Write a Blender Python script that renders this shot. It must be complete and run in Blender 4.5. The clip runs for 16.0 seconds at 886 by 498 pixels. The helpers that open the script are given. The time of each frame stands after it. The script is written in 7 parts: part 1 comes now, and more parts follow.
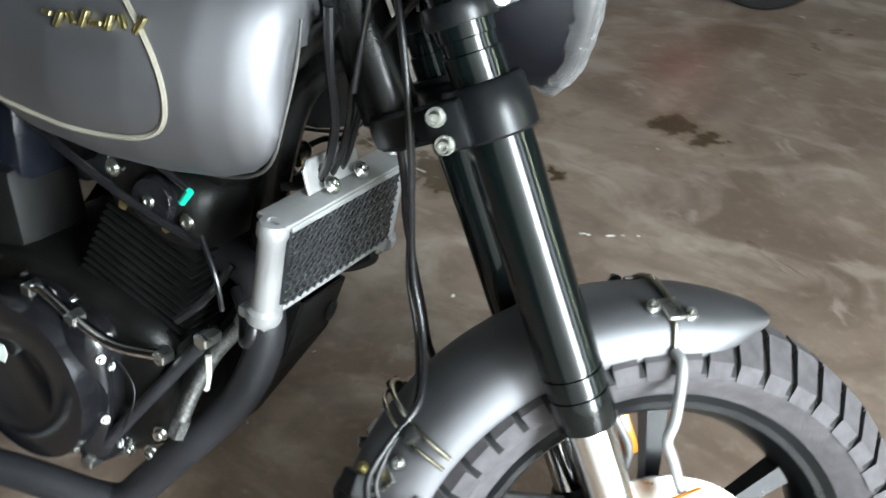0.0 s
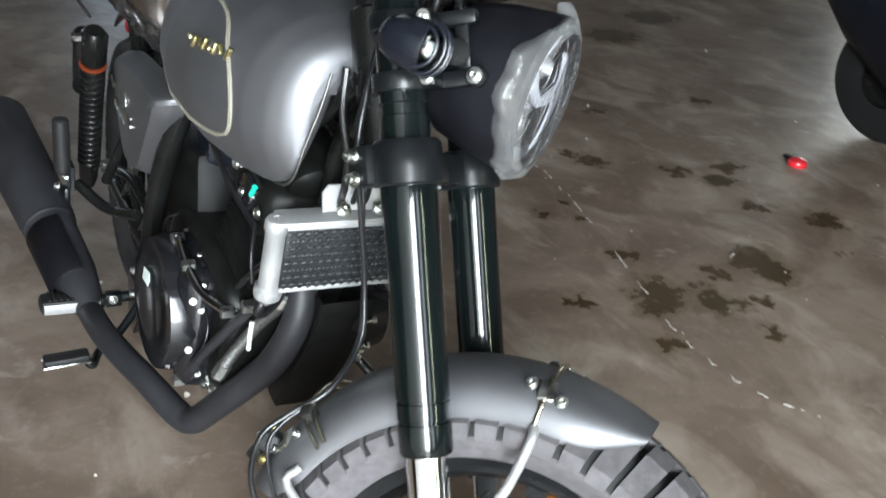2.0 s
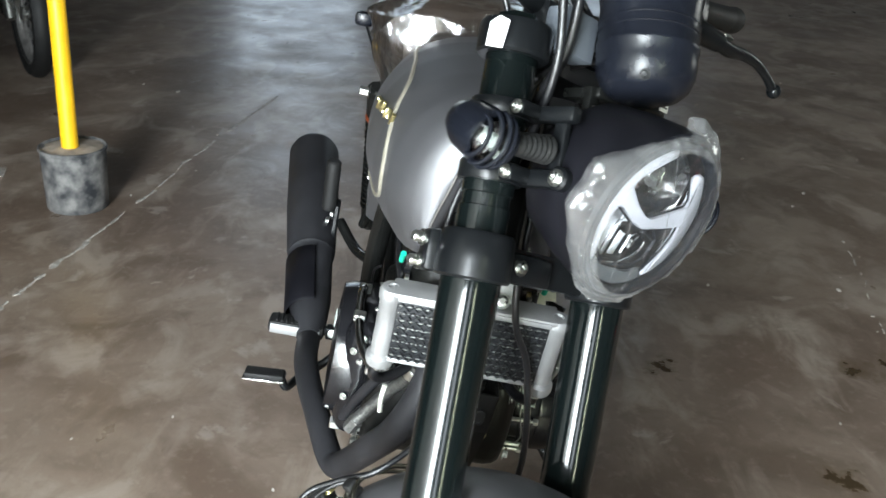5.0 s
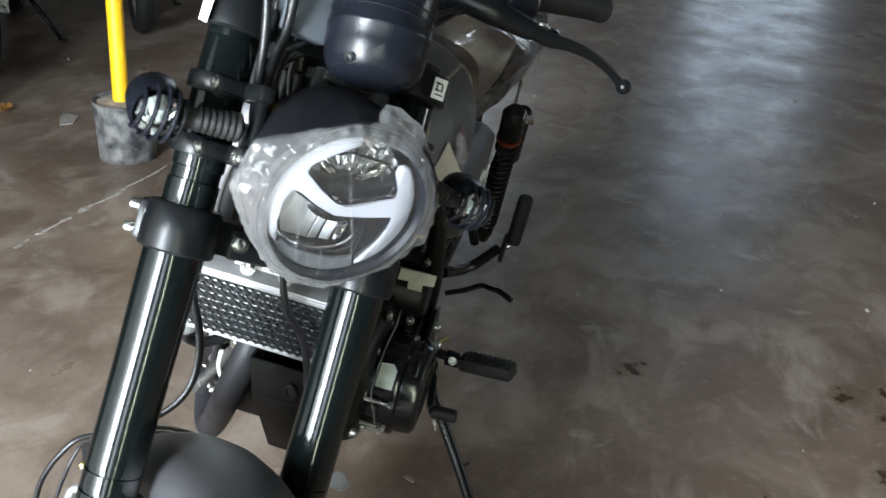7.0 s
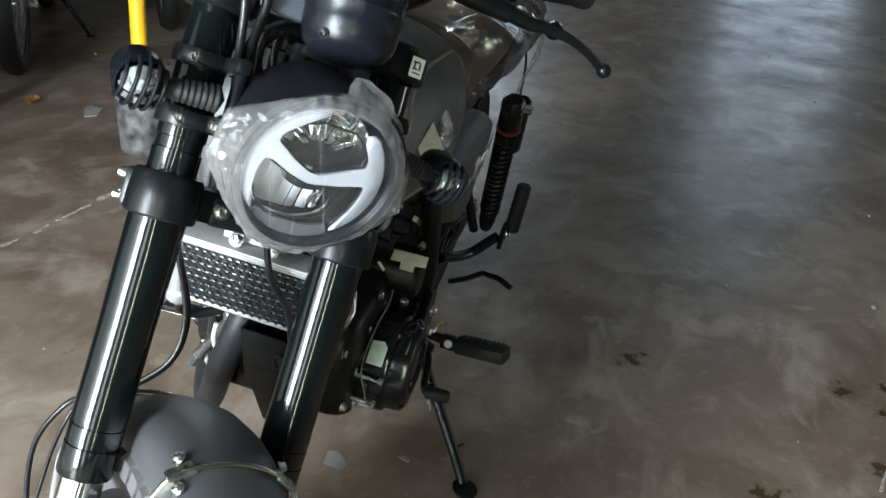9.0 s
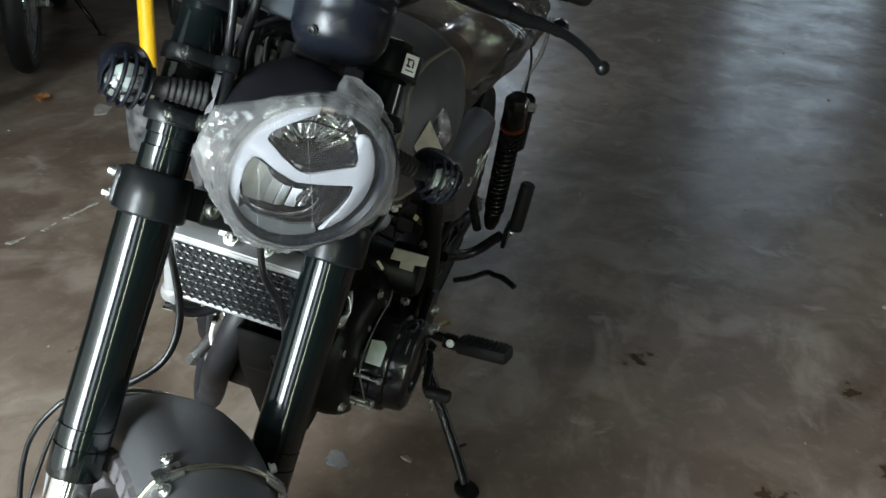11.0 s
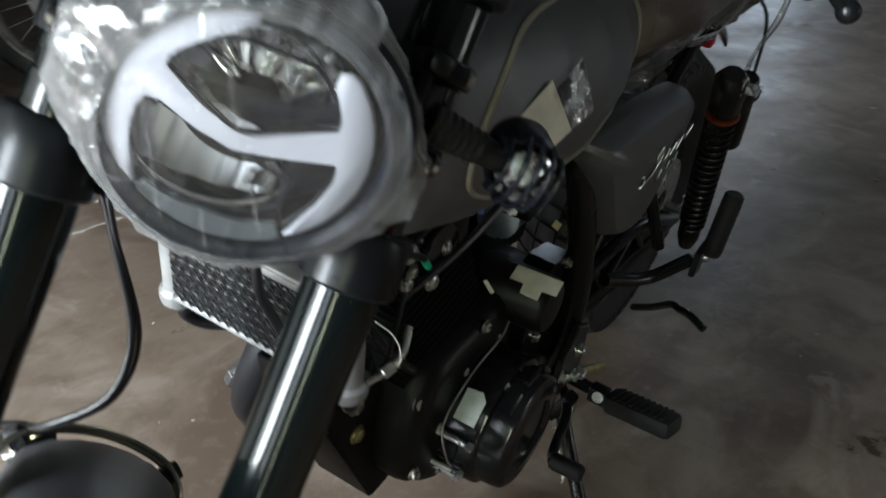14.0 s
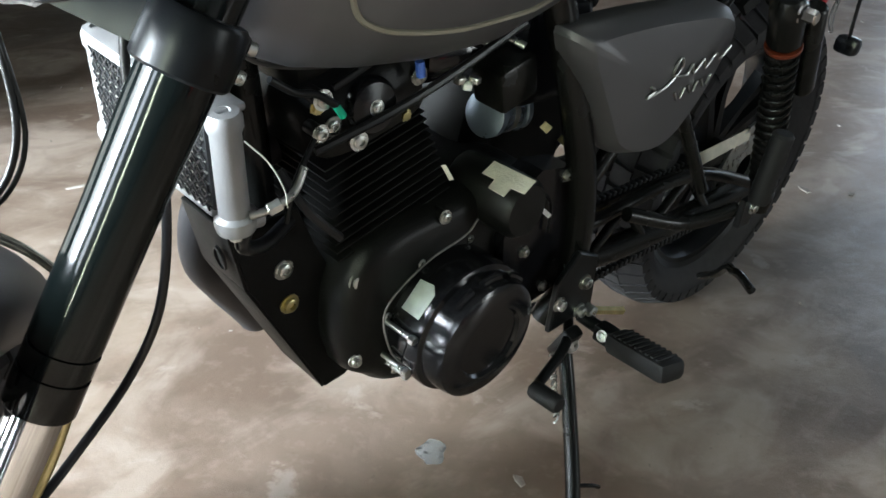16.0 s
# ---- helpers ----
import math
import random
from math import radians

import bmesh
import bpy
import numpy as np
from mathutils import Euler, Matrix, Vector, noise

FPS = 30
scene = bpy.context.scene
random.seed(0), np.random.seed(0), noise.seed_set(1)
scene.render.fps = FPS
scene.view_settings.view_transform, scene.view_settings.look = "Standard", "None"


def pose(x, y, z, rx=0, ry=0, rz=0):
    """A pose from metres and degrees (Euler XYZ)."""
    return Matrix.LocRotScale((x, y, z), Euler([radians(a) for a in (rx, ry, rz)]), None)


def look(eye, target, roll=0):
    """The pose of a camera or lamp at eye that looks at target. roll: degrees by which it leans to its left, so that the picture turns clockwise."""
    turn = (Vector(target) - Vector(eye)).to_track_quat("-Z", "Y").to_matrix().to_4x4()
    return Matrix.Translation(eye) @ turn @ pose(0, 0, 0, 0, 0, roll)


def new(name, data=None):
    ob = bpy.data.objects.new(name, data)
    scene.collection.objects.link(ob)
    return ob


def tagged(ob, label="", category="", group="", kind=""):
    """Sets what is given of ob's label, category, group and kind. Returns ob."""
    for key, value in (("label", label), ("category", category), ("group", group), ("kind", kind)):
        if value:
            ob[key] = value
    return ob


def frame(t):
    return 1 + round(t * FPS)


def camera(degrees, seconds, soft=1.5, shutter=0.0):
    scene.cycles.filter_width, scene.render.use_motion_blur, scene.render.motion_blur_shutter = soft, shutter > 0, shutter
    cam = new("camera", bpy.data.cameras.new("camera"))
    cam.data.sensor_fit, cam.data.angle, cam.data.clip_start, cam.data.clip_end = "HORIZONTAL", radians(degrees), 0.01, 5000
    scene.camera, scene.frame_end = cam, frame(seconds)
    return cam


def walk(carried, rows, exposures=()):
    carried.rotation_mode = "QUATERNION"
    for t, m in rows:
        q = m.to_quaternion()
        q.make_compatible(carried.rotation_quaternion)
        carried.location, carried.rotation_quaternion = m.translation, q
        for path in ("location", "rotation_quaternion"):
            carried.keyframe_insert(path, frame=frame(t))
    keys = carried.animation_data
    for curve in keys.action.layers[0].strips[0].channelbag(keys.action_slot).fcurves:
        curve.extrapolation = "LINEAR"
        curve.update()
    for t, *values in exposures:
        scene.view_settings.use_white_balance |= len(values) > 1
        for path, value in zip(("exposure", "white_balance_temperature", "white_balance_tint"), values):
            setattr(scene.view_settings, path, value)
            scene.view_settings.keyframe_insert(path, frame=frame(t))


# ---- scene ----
cam = camera(50.6, 16.0, soft=1.5, shutter=0.5)
PATH = [
    (0, (0.973, -0.583, 1.188), (0.125, 0.814, 0.036), 0.2),
    (0.5, (1.171, -0.521, 1.211), (0.062, 0.692, 0.072), 2.2),
    (1, (1.35, -0.516, 1.201), (0.092, 0.602, 0.122), 3.3),
    (1.5, (1.435, -0.457, 1.221), (0.048, 0.535, 0.176), 2.7),
    (2, (1.472, -0.333, 1.212), (-0.085, 0.501, 0.274), 2.2),
    (2.5, (1.518, -0.224, 1.21), (-0.115, 0.513, 0.322), 2.3),
    (3, (1.582, -0.193, 1.231), (-0.132, 0.404, 0.392), 3.2),
    (3.5, (1.582, -0.221, 1.216), (-0.176, 0.282, 0.406), 3.7),
    (3.7, (1.589, -0.207, 1.206), (-0.199, 0.219, 0.418), 3.3),
    (5.8, (1.412, 0.212, 1.21), (-0.376, 0.013, 0.337), 4.8),
    (6, (1.404, 0.252, 1.212), (-0.376, 0.003, 0.334), 4.9),
    (6.5, (1.408, 0.399, 1.24), (-0.361, 0.098, 0.357), 4.6),
    (7, (1.421, 0.499, 1.241), (-0.343, 0.171, 0.357), 4.5),
    (7.5, (1.451, 0.549, 1.259), (-0.307, 0.193, 0.375), 4.5),
    (8, (1.464, 0.565, 1.246), (-0.291, 0.192, 0.363), 4.5),
    (10.5, (1.442, 0.589, 1.227), (-0.303, 0.176, 0.343), 4.2),
    (11, (1.44, 0.597, 1.229), (-0.302, 0.175, 0.342), 4.1),
    (11.5, (1.449, 0.601, 1.228), (-0.285, 0.158, 0.336), 4.1),
    (12, (1.441, 0.613, 1.211), (-0.255, 0.081, 0.295), 4.0),
    (12.5, (1.369, 0.583, 1.196), (-0.304, 0.01, 0.261), 4.1),
    (13, (1.236, 0.538, 1.183), (-0.4, -0.095, 0.224), 4.1),
    (13.5, (1.098, 0.513, 1.156), (-0.52, -0.168, 0.199), 4.0),
    (14, (0.994, 0.598, 1.065), (-0.544, -0.275, 0.131), 3.4),
    (14.5, (0.93, 0.712, 0.996), (-0.481, -0.349, 0.056), 3.9),
    (15, (0.887, 0.776, 0.933), (-0.437, -0.41, 0.017), 3.6),
    (15.5, (0.852, 0.817, 0.907), (-0.446, -0.41, 0.007), 3.1),
    (16, (0.844, 0.845, 0.91), (-0.45, -0.388, 0.012), 3.0),
]
EXPOSURES = [(0, 0.30, 6130, 6), (0.8, 0.25, 6130, 7), (1.1, 0.12, 6130, 6), (1.6, 0.30, 6180, 8), (2.0, 0.28, 6180, 8), (2.4, 0.70, 6180, 9), (3.1, 0.70, 6230, 10), (3.7, 0.25, 6280, 9), (5.8, 0.6, 6200, 6), (6.5, 0.72, 6100, 8), (7.1, 0.5, 6100, 8), (8, 0.45, 6100, 7), (11, 0, 6150, 4), (12, -0.1, 6150, 4), (12.6, 0.32, 6050, 7), (13.4, 0.45, 6000, 10), (14.1, 0.0, 6200, 7), (14.6, 0.2, 6250, 6), (15.1, 0.32, 6150, 6), (15.5, 0.80, 6150, 6), (16, 1.35, 6000, 7)]
walk(cam, [(t, look(eye, target, roll)) for t, eye, target, roll in PATH], EXPOSURES)

# ---- light: an overcast day outside the open doors of a dark hall ----
world = bpy.data.worlds.new("world")
scene.world = world
world.use_nodes = True
wn = world.node_tree
sky = wn.nodes.new("ShaderNodeTexSky")
sky.sky_type, sky.sun_disc = "NISHITA", False
sky.sun_elevation, sky.sun_rotation = radians(50), radians(60)
wn.links.new(sky.outputs[0], wn.nodes["Background"].inputs[0])
wn.nodes["Background"].inputs[1].default_value = 0.12


def area(name, eye, target, w, h, power, colour):
    data = bpy.data.lights.new(name, "AREA")
    data.shape, data.size, data.size_y, data.energy, data.color = "RECTANGLE", w, h, power, colour
    ob = new(name, data)
    ob.matrix_world = look(eye, target)
    return ob


sun = bpy.data.lights.new("sun", "SUN")
sun.energy, sun.angle, sun.color = 1.0, radians(20), (1, 0.96, 0.9)
new("sun", sun).matrix_world = look((10, -6, 12), (0, 0, 0))
area("front_door_light", (3.75, -0.98, 1.35), (0.2, -0.85, 0.40), 0.95, 2.6, 420, (0.93, 0.98, 1.0))
# assumed second bay, added to split the door's highlight on the fork
area("assumed_bay_light", (3.75, 0.35, 1.35), (0.2, 0.30, 0.40), 0.45, 2.5, 20, (0.93, 0.98, 1.0))
area("door_gap_light", (3.75, 1.52, 1.35), (0.5, 0.25, 0.6), 0.10, 2.3, 26, (0.92, 1.0, 0.72))
area("rear_door_light", (-9.85, 1.8, 1.9), (0, 1.5, 0.4), 1.4, 3.2, 11, (0.88, 0.93, 1.0))
# assumed side opening, unseen: added to lift the tank's left side
area("north_fill_light", (-3.2, 6.35, 1.05), (0.0, 0.0, 0.6), 0.9, 1.9, 28, (0.98, 0.98, 0.92))
area("side_door_light", (-9.85, -1.9, 1.9), (0, -1.5, 0.4), 1.5, 3.2, 17, (0.88, 0.93, 1.0))


# ---- materials ----
def material(name, colour, rough=0.5, metal=0.0, vary=0.15, scale=30.0, bump=0.0, bump_scale=200.0, coat=0.0, second=None, spec=0.5):
    m = bpy.data.materials.new(name)
    m.use_nodes = True
    n, l = m.node_tree.nodes, m.node_tree.links
    b = n["Principled BSDF"]
    co = n.new("ShaderNodeTexCoord")
    no = n.new("ShaderNodeTexNoise")
    no.inputs["Scale"].default_value, no.inputs["Detail"].default_value = scale, 6
    l.new(co.outputs["Object"], no.inputs["Vector"])
    ramp = n.new("ShaderNodeValToRGB")
    other = second or tuple(c * (1 - vary) for c in colour)
    top = tuple(min(1, c * (1 + vary * 0.6)) for c in colour)
    ramp.color_ramp.elements[0].position, ramp.color_ramp.elements[1].position = 0.35, 0.68
    ramp.color_ramp.elements[0].color, ramp.color_ramp.elements[1].color = (*other, 1), (*top, 1)
    l.new(no.outputs["Fac"], ramp.inputs[0])
    l.new(ramp.outputs[0], b.inputs["Base Color"])
    fine = n.new("ShaderNodeTexNoise")
    fine.inputs["Scale"].default_value, fine.inputs["Detail"].default_value = bump_scale, 4
    l.new(co.outputs["Object"], fine.inputs["Vector"])
    mr = n.new("ShaderNodeMapRange")
    mr.inputs["To Min"].default_value, mr.inputs["To Max"].default_value = max(0.02, rough * 0.82), min(1, rough * 1.2)
    l.new(no.outputs["Fac"], mr.inputs["Value"])
    l.new(mr.outputs[0], b.inputs["Roughness"])
    b.inputs["Metallic"].default_value = metal
    b.inputs["Specular IOR Level"].default_value = spec
    b.inputs["Coat Weight"].default_value, b.inputs["Coat Roughness"].default_value = coat, 0.12
    if bump:
        bp = n.new("ShaderNodeBump")
        bp.inputs["Strength"].default_value, bp.inputs["Distance"].default_value = bump, 0.002
        l.new(fine.outputs["Fac"], bp.inputs["Height"])
        l.new(bp.outputs[0], b.inputs["Normal"])
    return m


GREY = material("satin_grey_paint", (0.155, 0.155, 0.163), 0.50, 0.85, 0.05, 14, 0.05, 900)
GREY_DARK = material("dark_grey_paint", (0.11, 0.106, 0.10), 0.50, 0.85, 0.06, 14, 0.05, 900)
STRIPE = material("pinstripe", (0.27, 0.25, 0.20), 0.4, 0.3, 0.05)
FORK = material("black_anodised", (0.003, 0.0046, 0.0046), 0.11, 0.0, 0.1, 20, coat=0.08, spec=0.38)
CLAMP = material("black_satin_metal", (0.0055, 0.0062, 0.007), 0.29, 0.05, 0.12, 25, 0.06, 700, spec=0.27)
BLACK = material("black_enamel", (0.0075, 0.0078, 0.0074), 0.26, 0.0, 0.3, 18, 0.08, 350, spec=0.28)
PLATE = material("matt_black_sheet_steel", (0.0065, 0.0065, 0.0062), 0.5, 0.0, 0.3, 30, 0.15, 400, spec=0.12)
ENGINE = material("black_cast_engine", (0.0065, 0.0067, 0.0062), 0.34, 0.0, 0.3, 22, 0.25, 500, spec=0.24)
GLOSS = material("gloss_black_cover", (0.0085, 0.0085, 0.0100), 0.15, 0.0, 0.2, 12, 0.06, 300, coat=0.15, spec=0.42)
PIPE = material("matt_black_pipe", (0.018, 0.018, 0.0205), 0.5, 0.05, 0.2, 20, 0.1, 600, spec=0.35)
RUBBER = material("black_rubber", (0.0085, 0.0085, 0.0085), 0.60, 0.0, 0.2, 40, 0.2, 500, spec=0.35)
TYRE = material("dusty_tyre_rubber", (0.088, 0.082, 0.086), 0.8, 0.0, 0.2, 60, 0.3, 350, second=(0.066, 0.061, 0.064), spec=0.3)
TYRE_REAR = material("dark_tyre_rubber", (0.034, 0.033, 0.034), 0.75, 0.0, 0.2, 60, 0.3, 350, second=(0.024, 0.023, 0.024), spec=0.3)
# groove shade put into the colour: darker than the tyre's own rubber
GROOVE_SHADE = material("groove_shade_rubber", (0.014, 0.014, 0.014), 0.8, 0.0, 0.2, 30, 0.2, 300)
PLASTIC = material("dark_blue_black_plastic", (0.0065, 0.0075, 0.0110), 0.22, 0.0, 0.12, 22, 0.10, 900, spec=0.30)
SHELL = material("matt_black_shell", (0.006, 0.006, 0.008), 0.45, 0.0, 0.2, 20, 0.12, 700, spec=0.14)
ALU = material("cast_aluminium", (0.33, 0.33, 0.33), 0.55, 0.6, 0.12, 26, 0.15, 500)
SATIN = material("satin_reflector", (0.82, 0.84, 0.88), 0.32, 0.35, 0.05, 20)
CHROME = material("chrome", (0.86, 0.86, 0.85), 0.10, 1.0, 0.06, 20)
BADGE = material("dull_badge_metal", (0.42, 0.43, 0.41), 0.34, 1.0, 0.2, 60)
STEEL = material("zinc_steel", (0.62, 0.63, 0.60), 0.28, 1.0, 0.2, 60, 0.1, 600)
HOOP = material("bright_yellow_zinc", (0.60, 0.575, 0.47), 0.20, 1.0, 0.15, 60)
BRASS = material("yellow_zinc", (0.62, 0.55, 0.28), 0.32, 1.0, 0.2, 60)
HOSE = material("black_hose", (0.008, 0.008, 0.009), 0.32, 0.0, 0.2, 60, 0.1, 700)
MESH = material("black_core", (0.015, 0.016, 0.018), 0.45, 0.3, 0.3, 90)
WIRE_MESH = material("grille_metal", (0.035, 0.037, 0.04), 0.28, 0.3, 0.2, 80)
WHITE = material("white_light_guide", (0.37, 0.37, 0.405), 0.42, 0.0, 0.03, 20, coat=0.2)
TAPE = material("cream_tape", (0.72, 0.69, 0.58), 0.6, 0.0, 0.1, 60, 0.3, 300)
BRAID = material("braided_steel", (0.13, 0.13, 0.125), 0.42, 0.75, 0.5, 260, 0.6, 420)
STICKER = material("pale_sticker", (0.60, 0.66, 0.62), 0.35, 0.0, 0.15, 50)
PAPER = material("white_paper", (0.85, 0.85, 0.83), 0.6, 0.0, 0.05, 40)
INK = material("black_ink", (0.02, 0.02, 0.02), 0.6)
AMBER = material("amber_plastic", (0.85, 0.28, 0.02), 0.25, 0.0, 0.1, 40, coat=0.6)
ORANGE = material("orange_collar", (0.16, 0.030, 0.010), 0.35, 0.2, 0.2, 60)
RED = material("red_plastic", (0.62, 0.02, 0.03), 0.3, 0.0, 0.1, 20, coat=0.4)
BLUE = material("blue_glint", (0.05, 0.12, 0.45), 0.35)
GREEN = material("green_cap", (0.02, 0.45, 0.28), 0.4, 0.0, 0.1, 30)
SEAT = material("brown_seat_leather", (0.052, 0.034, 0.023), 0.5, 0.0, 0.25, 30, 0.4, 220)
YELLOW = material("yellow_pole_paint", (0.80, 0.46, 0.01), 0.42, 0.0, 0.12, 9, 0.15, 250)
CONCRETE = material("cement_fill", (0.33, 0.28, 0.23), 0.9, 0.0, 0.3, 30, 0.6, 150)
WALL = material("grimy_wall", (0.32, 0.31, 0.295), 0.85, 0.0, 0.4, 1.3, 0.3, 40)
# pale so that the added screen wall throws light on the tank
BOUNCE_PLASTER = material("pale_bounce_plaster", (0.70, 0.69, 0.66), 0.85, 0.0, 0.18, 1.6, 0.3, 40)
ROOF = material("dark_roof_sheet", (0.11, 0.11, 0.11), 0.7, 0.0, 0.3, 2.0, 0.2, 30)
BUCKET = material("dusty_black_bucket", (0.16, 0.155, 0.15), 0.6, 0.0, 0.4, 22, 0.5, 90, second=(0.022, 0.024, 0.028))
RELAY = material("slate_grey_plastic", (0.085, 0.095, 0.11), 0.5, 0.0, 0.12, 22, 0.1, 900, spec=0.3)
BLUED = material("blued_metal", (0.24, 0.28, 0.34), 0.28, 0.8, 0.2, 24, 0.1, 500)
LEAF = material("dry_leaf", (0.55, 0.26, 0.07), 0.7, 0.0, 0.4, 60, 0.3, 200)
MORTAR = material("worn_mortar", (0.40, 0.37, 0.335), 0.9, 0.0, 0.4, 60, 0.3, 120)
DULL = material("dull_plated_metal", (0.26, 0.25, 0.24), 0.45, 0.7, 0.3, 30, 0.2, 200)
CRUMB = material("pale_grit", (0.32, 0.29, 0.26), 0.8, 0.0, 0.3, 60)
FOAM = material("translucent_tube", (0.70, 0.70, 0.62), 0.35, 0.0, 0.1, 40)


def clear(name, tint, rough, film=False, white=0.25, crease=40.0, pleat=None):
    """Clear plastic: mostly see-through, with gloss and milky creases."""
    m = bpy.data.materials.new(name)
    m.use_nodes = True
    n, l = m.node_tree.nodes, m.node_tree.links
    out = n["Material Output"]
    n.remove(n["Principled BSDF"])
    tr, gl, mx = n.new("ShaderNodeBsdfTransparent"), n.new("ShaderNodeBsdfGlossy"), n.new("ShaderNodeMixShader")
    tr.inputs[0].default_value = (*tint, 1)
    gl.inputs["Roughness"].default_value = rough
    lw = n.new("ShaderNodeFresnel")
    lw.inputs[0].default_value = 1.75 if white > 0.2 else 1.85 if pleat else 1.33
    l.new(lw.outputs[0], mx.inputs[0])
    l.new(tr.outputs[0], mx.inputs[1])
    l.new(gl.outputs[0], mx.inputs[2])
    last = mx.outputs[0]
    if film:
        co, no, wv, vo, fold, ad, di = (n.new("ShaderNode" + k) for k in ("TexCoord", "TexNoise", "TexNoise", "TexVoronoi", "MapRange", "Math", "VectorMath"))
        no.inputs["Scale"].default_value, no.inputs["Detail"].default_value, no.inputs["Distortion"].default_value = crease, 4, 1.2
        wv.inputs["Scale"].default_value, wv.inputs["Detail"].default_value, wv.inputs["Distortion"].default_value = crease * 0.35, 3, 2.5
        # fold lines: edges of warped cells, sharp-ridged
        vo.feature, vo.inputs["Scale"].default_value = "DISTANCE_TO_EDGE", crease * 0.55
        di.operation, ad.operation = "MULTIPLY_ADD", "MULTIPLY_ADD"
        l.new(no.outputs["Color"], di.inputs[0])
        di.inputs[1].default_value = (1.6 / crease,) * 3
        l.new(co.outputs["Object"], di.inputs[2])
        l.new(di.outputs[0], vo.inputs["Vector"])
        for key, v in (("From Min", 0.0), ("From Max", 0.10), ("To Min", 1.0), ("To Max", 0.0)):
            fold.inputs[key].default_value = v
        l.new(vo.outputs["Distance"], fold.inputs["Value"])
        l.new(co.outputs["Object"], no.inputs["Vector"])
        l.new(co.outputs["Object"], wv.inputs["Vector"])
        l.new(fold.outputs[0], ad.inputs[0])
        ad.inputs[1].default_value = 0.28 if white > 0.02 else 0.07
        ad.inputs[2].default_value = 0.0
        if not pleat:
            l.new(no.outputs["Fac"], ad.inputs[2])
        bp = n.new("ShaderNodeBump")
        bp.inputs["Strength"].default_value, bp.inputs["Distance"].default_value = 0.9, 0.13 / crease
        l.new(ad.outputs[0], bp.inputs["Height"])
        if pleat:  # long folds that run along the skin's v
            mp, pl, pr, sm = (n.new("ShaderNode" + k) for k in ("Mapping", "TexNoise", "MapRange", "Math"))
            mp.inputs["Scale"].default_value = (*pleat, 1)
            l.new(co.outputs["UV"], mp.inputs[0])
            l.new(mp.outputs[0], pl.inputs["Vector"])
            pl.inputs["Scale"].default_value, pl.inputs["Detail"].default_value, pl.inputs["Roughness"].default_value, pl.inputs["Distortion"].default_value = 1.0, 4, 0.6, 0.6
            pl.noise_type, pl.normalize = "RIDGED_MULTIFRACTAL", True
            sm.operation = "MULTIPLY_ADD"
            l.new(pl.outputs["Fac"], sm.inputs[0])
            sm.inputs[1].default_value = 0.9
            l.new(ad.outputs[0], sm.inputs[2])
            l.new(sm.outputs[0], bp.inputs["Height"])
        l.new(bp.outputs[0], gl.inputs["Normal"])
        l.new(bp.outputs[0], lw.inputs["Normal"])
        df, tl, dm, mx2, mr = n.new("ShaderNodeBsdfDiffuse"), n.new("ShaderNodeBsdfTranslucent"), n.new("ShaderNodeMixShader"), n.new("ShaderNodeMixShader"), n.new("ShaderNodeMapRange")
        df.inputs[0].default_value = (0.86, 0.86, 0.86, 1)
        tl.inputs[0].default_value = (0.86, 0.86, 0.86, 1)
        l.new(df.outputs[0], dm.inputs[1])
        l.new(tl.outputs[0], dm.inputs[2])
        mr.inputs["From Min"].default_value, mr.inputs["From Max"].default_value = 0.42, 0.70
        mr.inputs["To Min"].default_value, mr.inputs["To Max"].default_value = white * 0.85, min(0.9, white * 1.25)
        l.new(wv.outputs["Fac"], mr.inputs["Value"])
        l.new(mr.outputs[0], mx2.inputs[0])
        l.new(last, mx2.inputs[1])
        l.new(dm.outputs[0], mx2.inputs[2])
        last = mx2.outputs[0]
    l.new(last, out.inputs[0])
    return m


GLASS = clear("clear_lens", (0.95, 0.96, 0.97), 0.03)
LIP = material("dark_grey_trim", (0.07, 0.075, 0.08), 0.35, 0.0, 0.1, 20)
FILM = clear("milky_wrapping_film", (0.96, 0.96, 0.96), 0.06, True, 0.022, 26)
HEM = clear("milky_film_hem", (0.96, 0.96, 0.96), 0.07, True, 0.15, 34, (26, 1.6))
SEAT_FILM = clear("clear_seat_film", (0.95, 0.94, 0.93), 0.09, True, 0.016, 9, (8.0, 0.8))


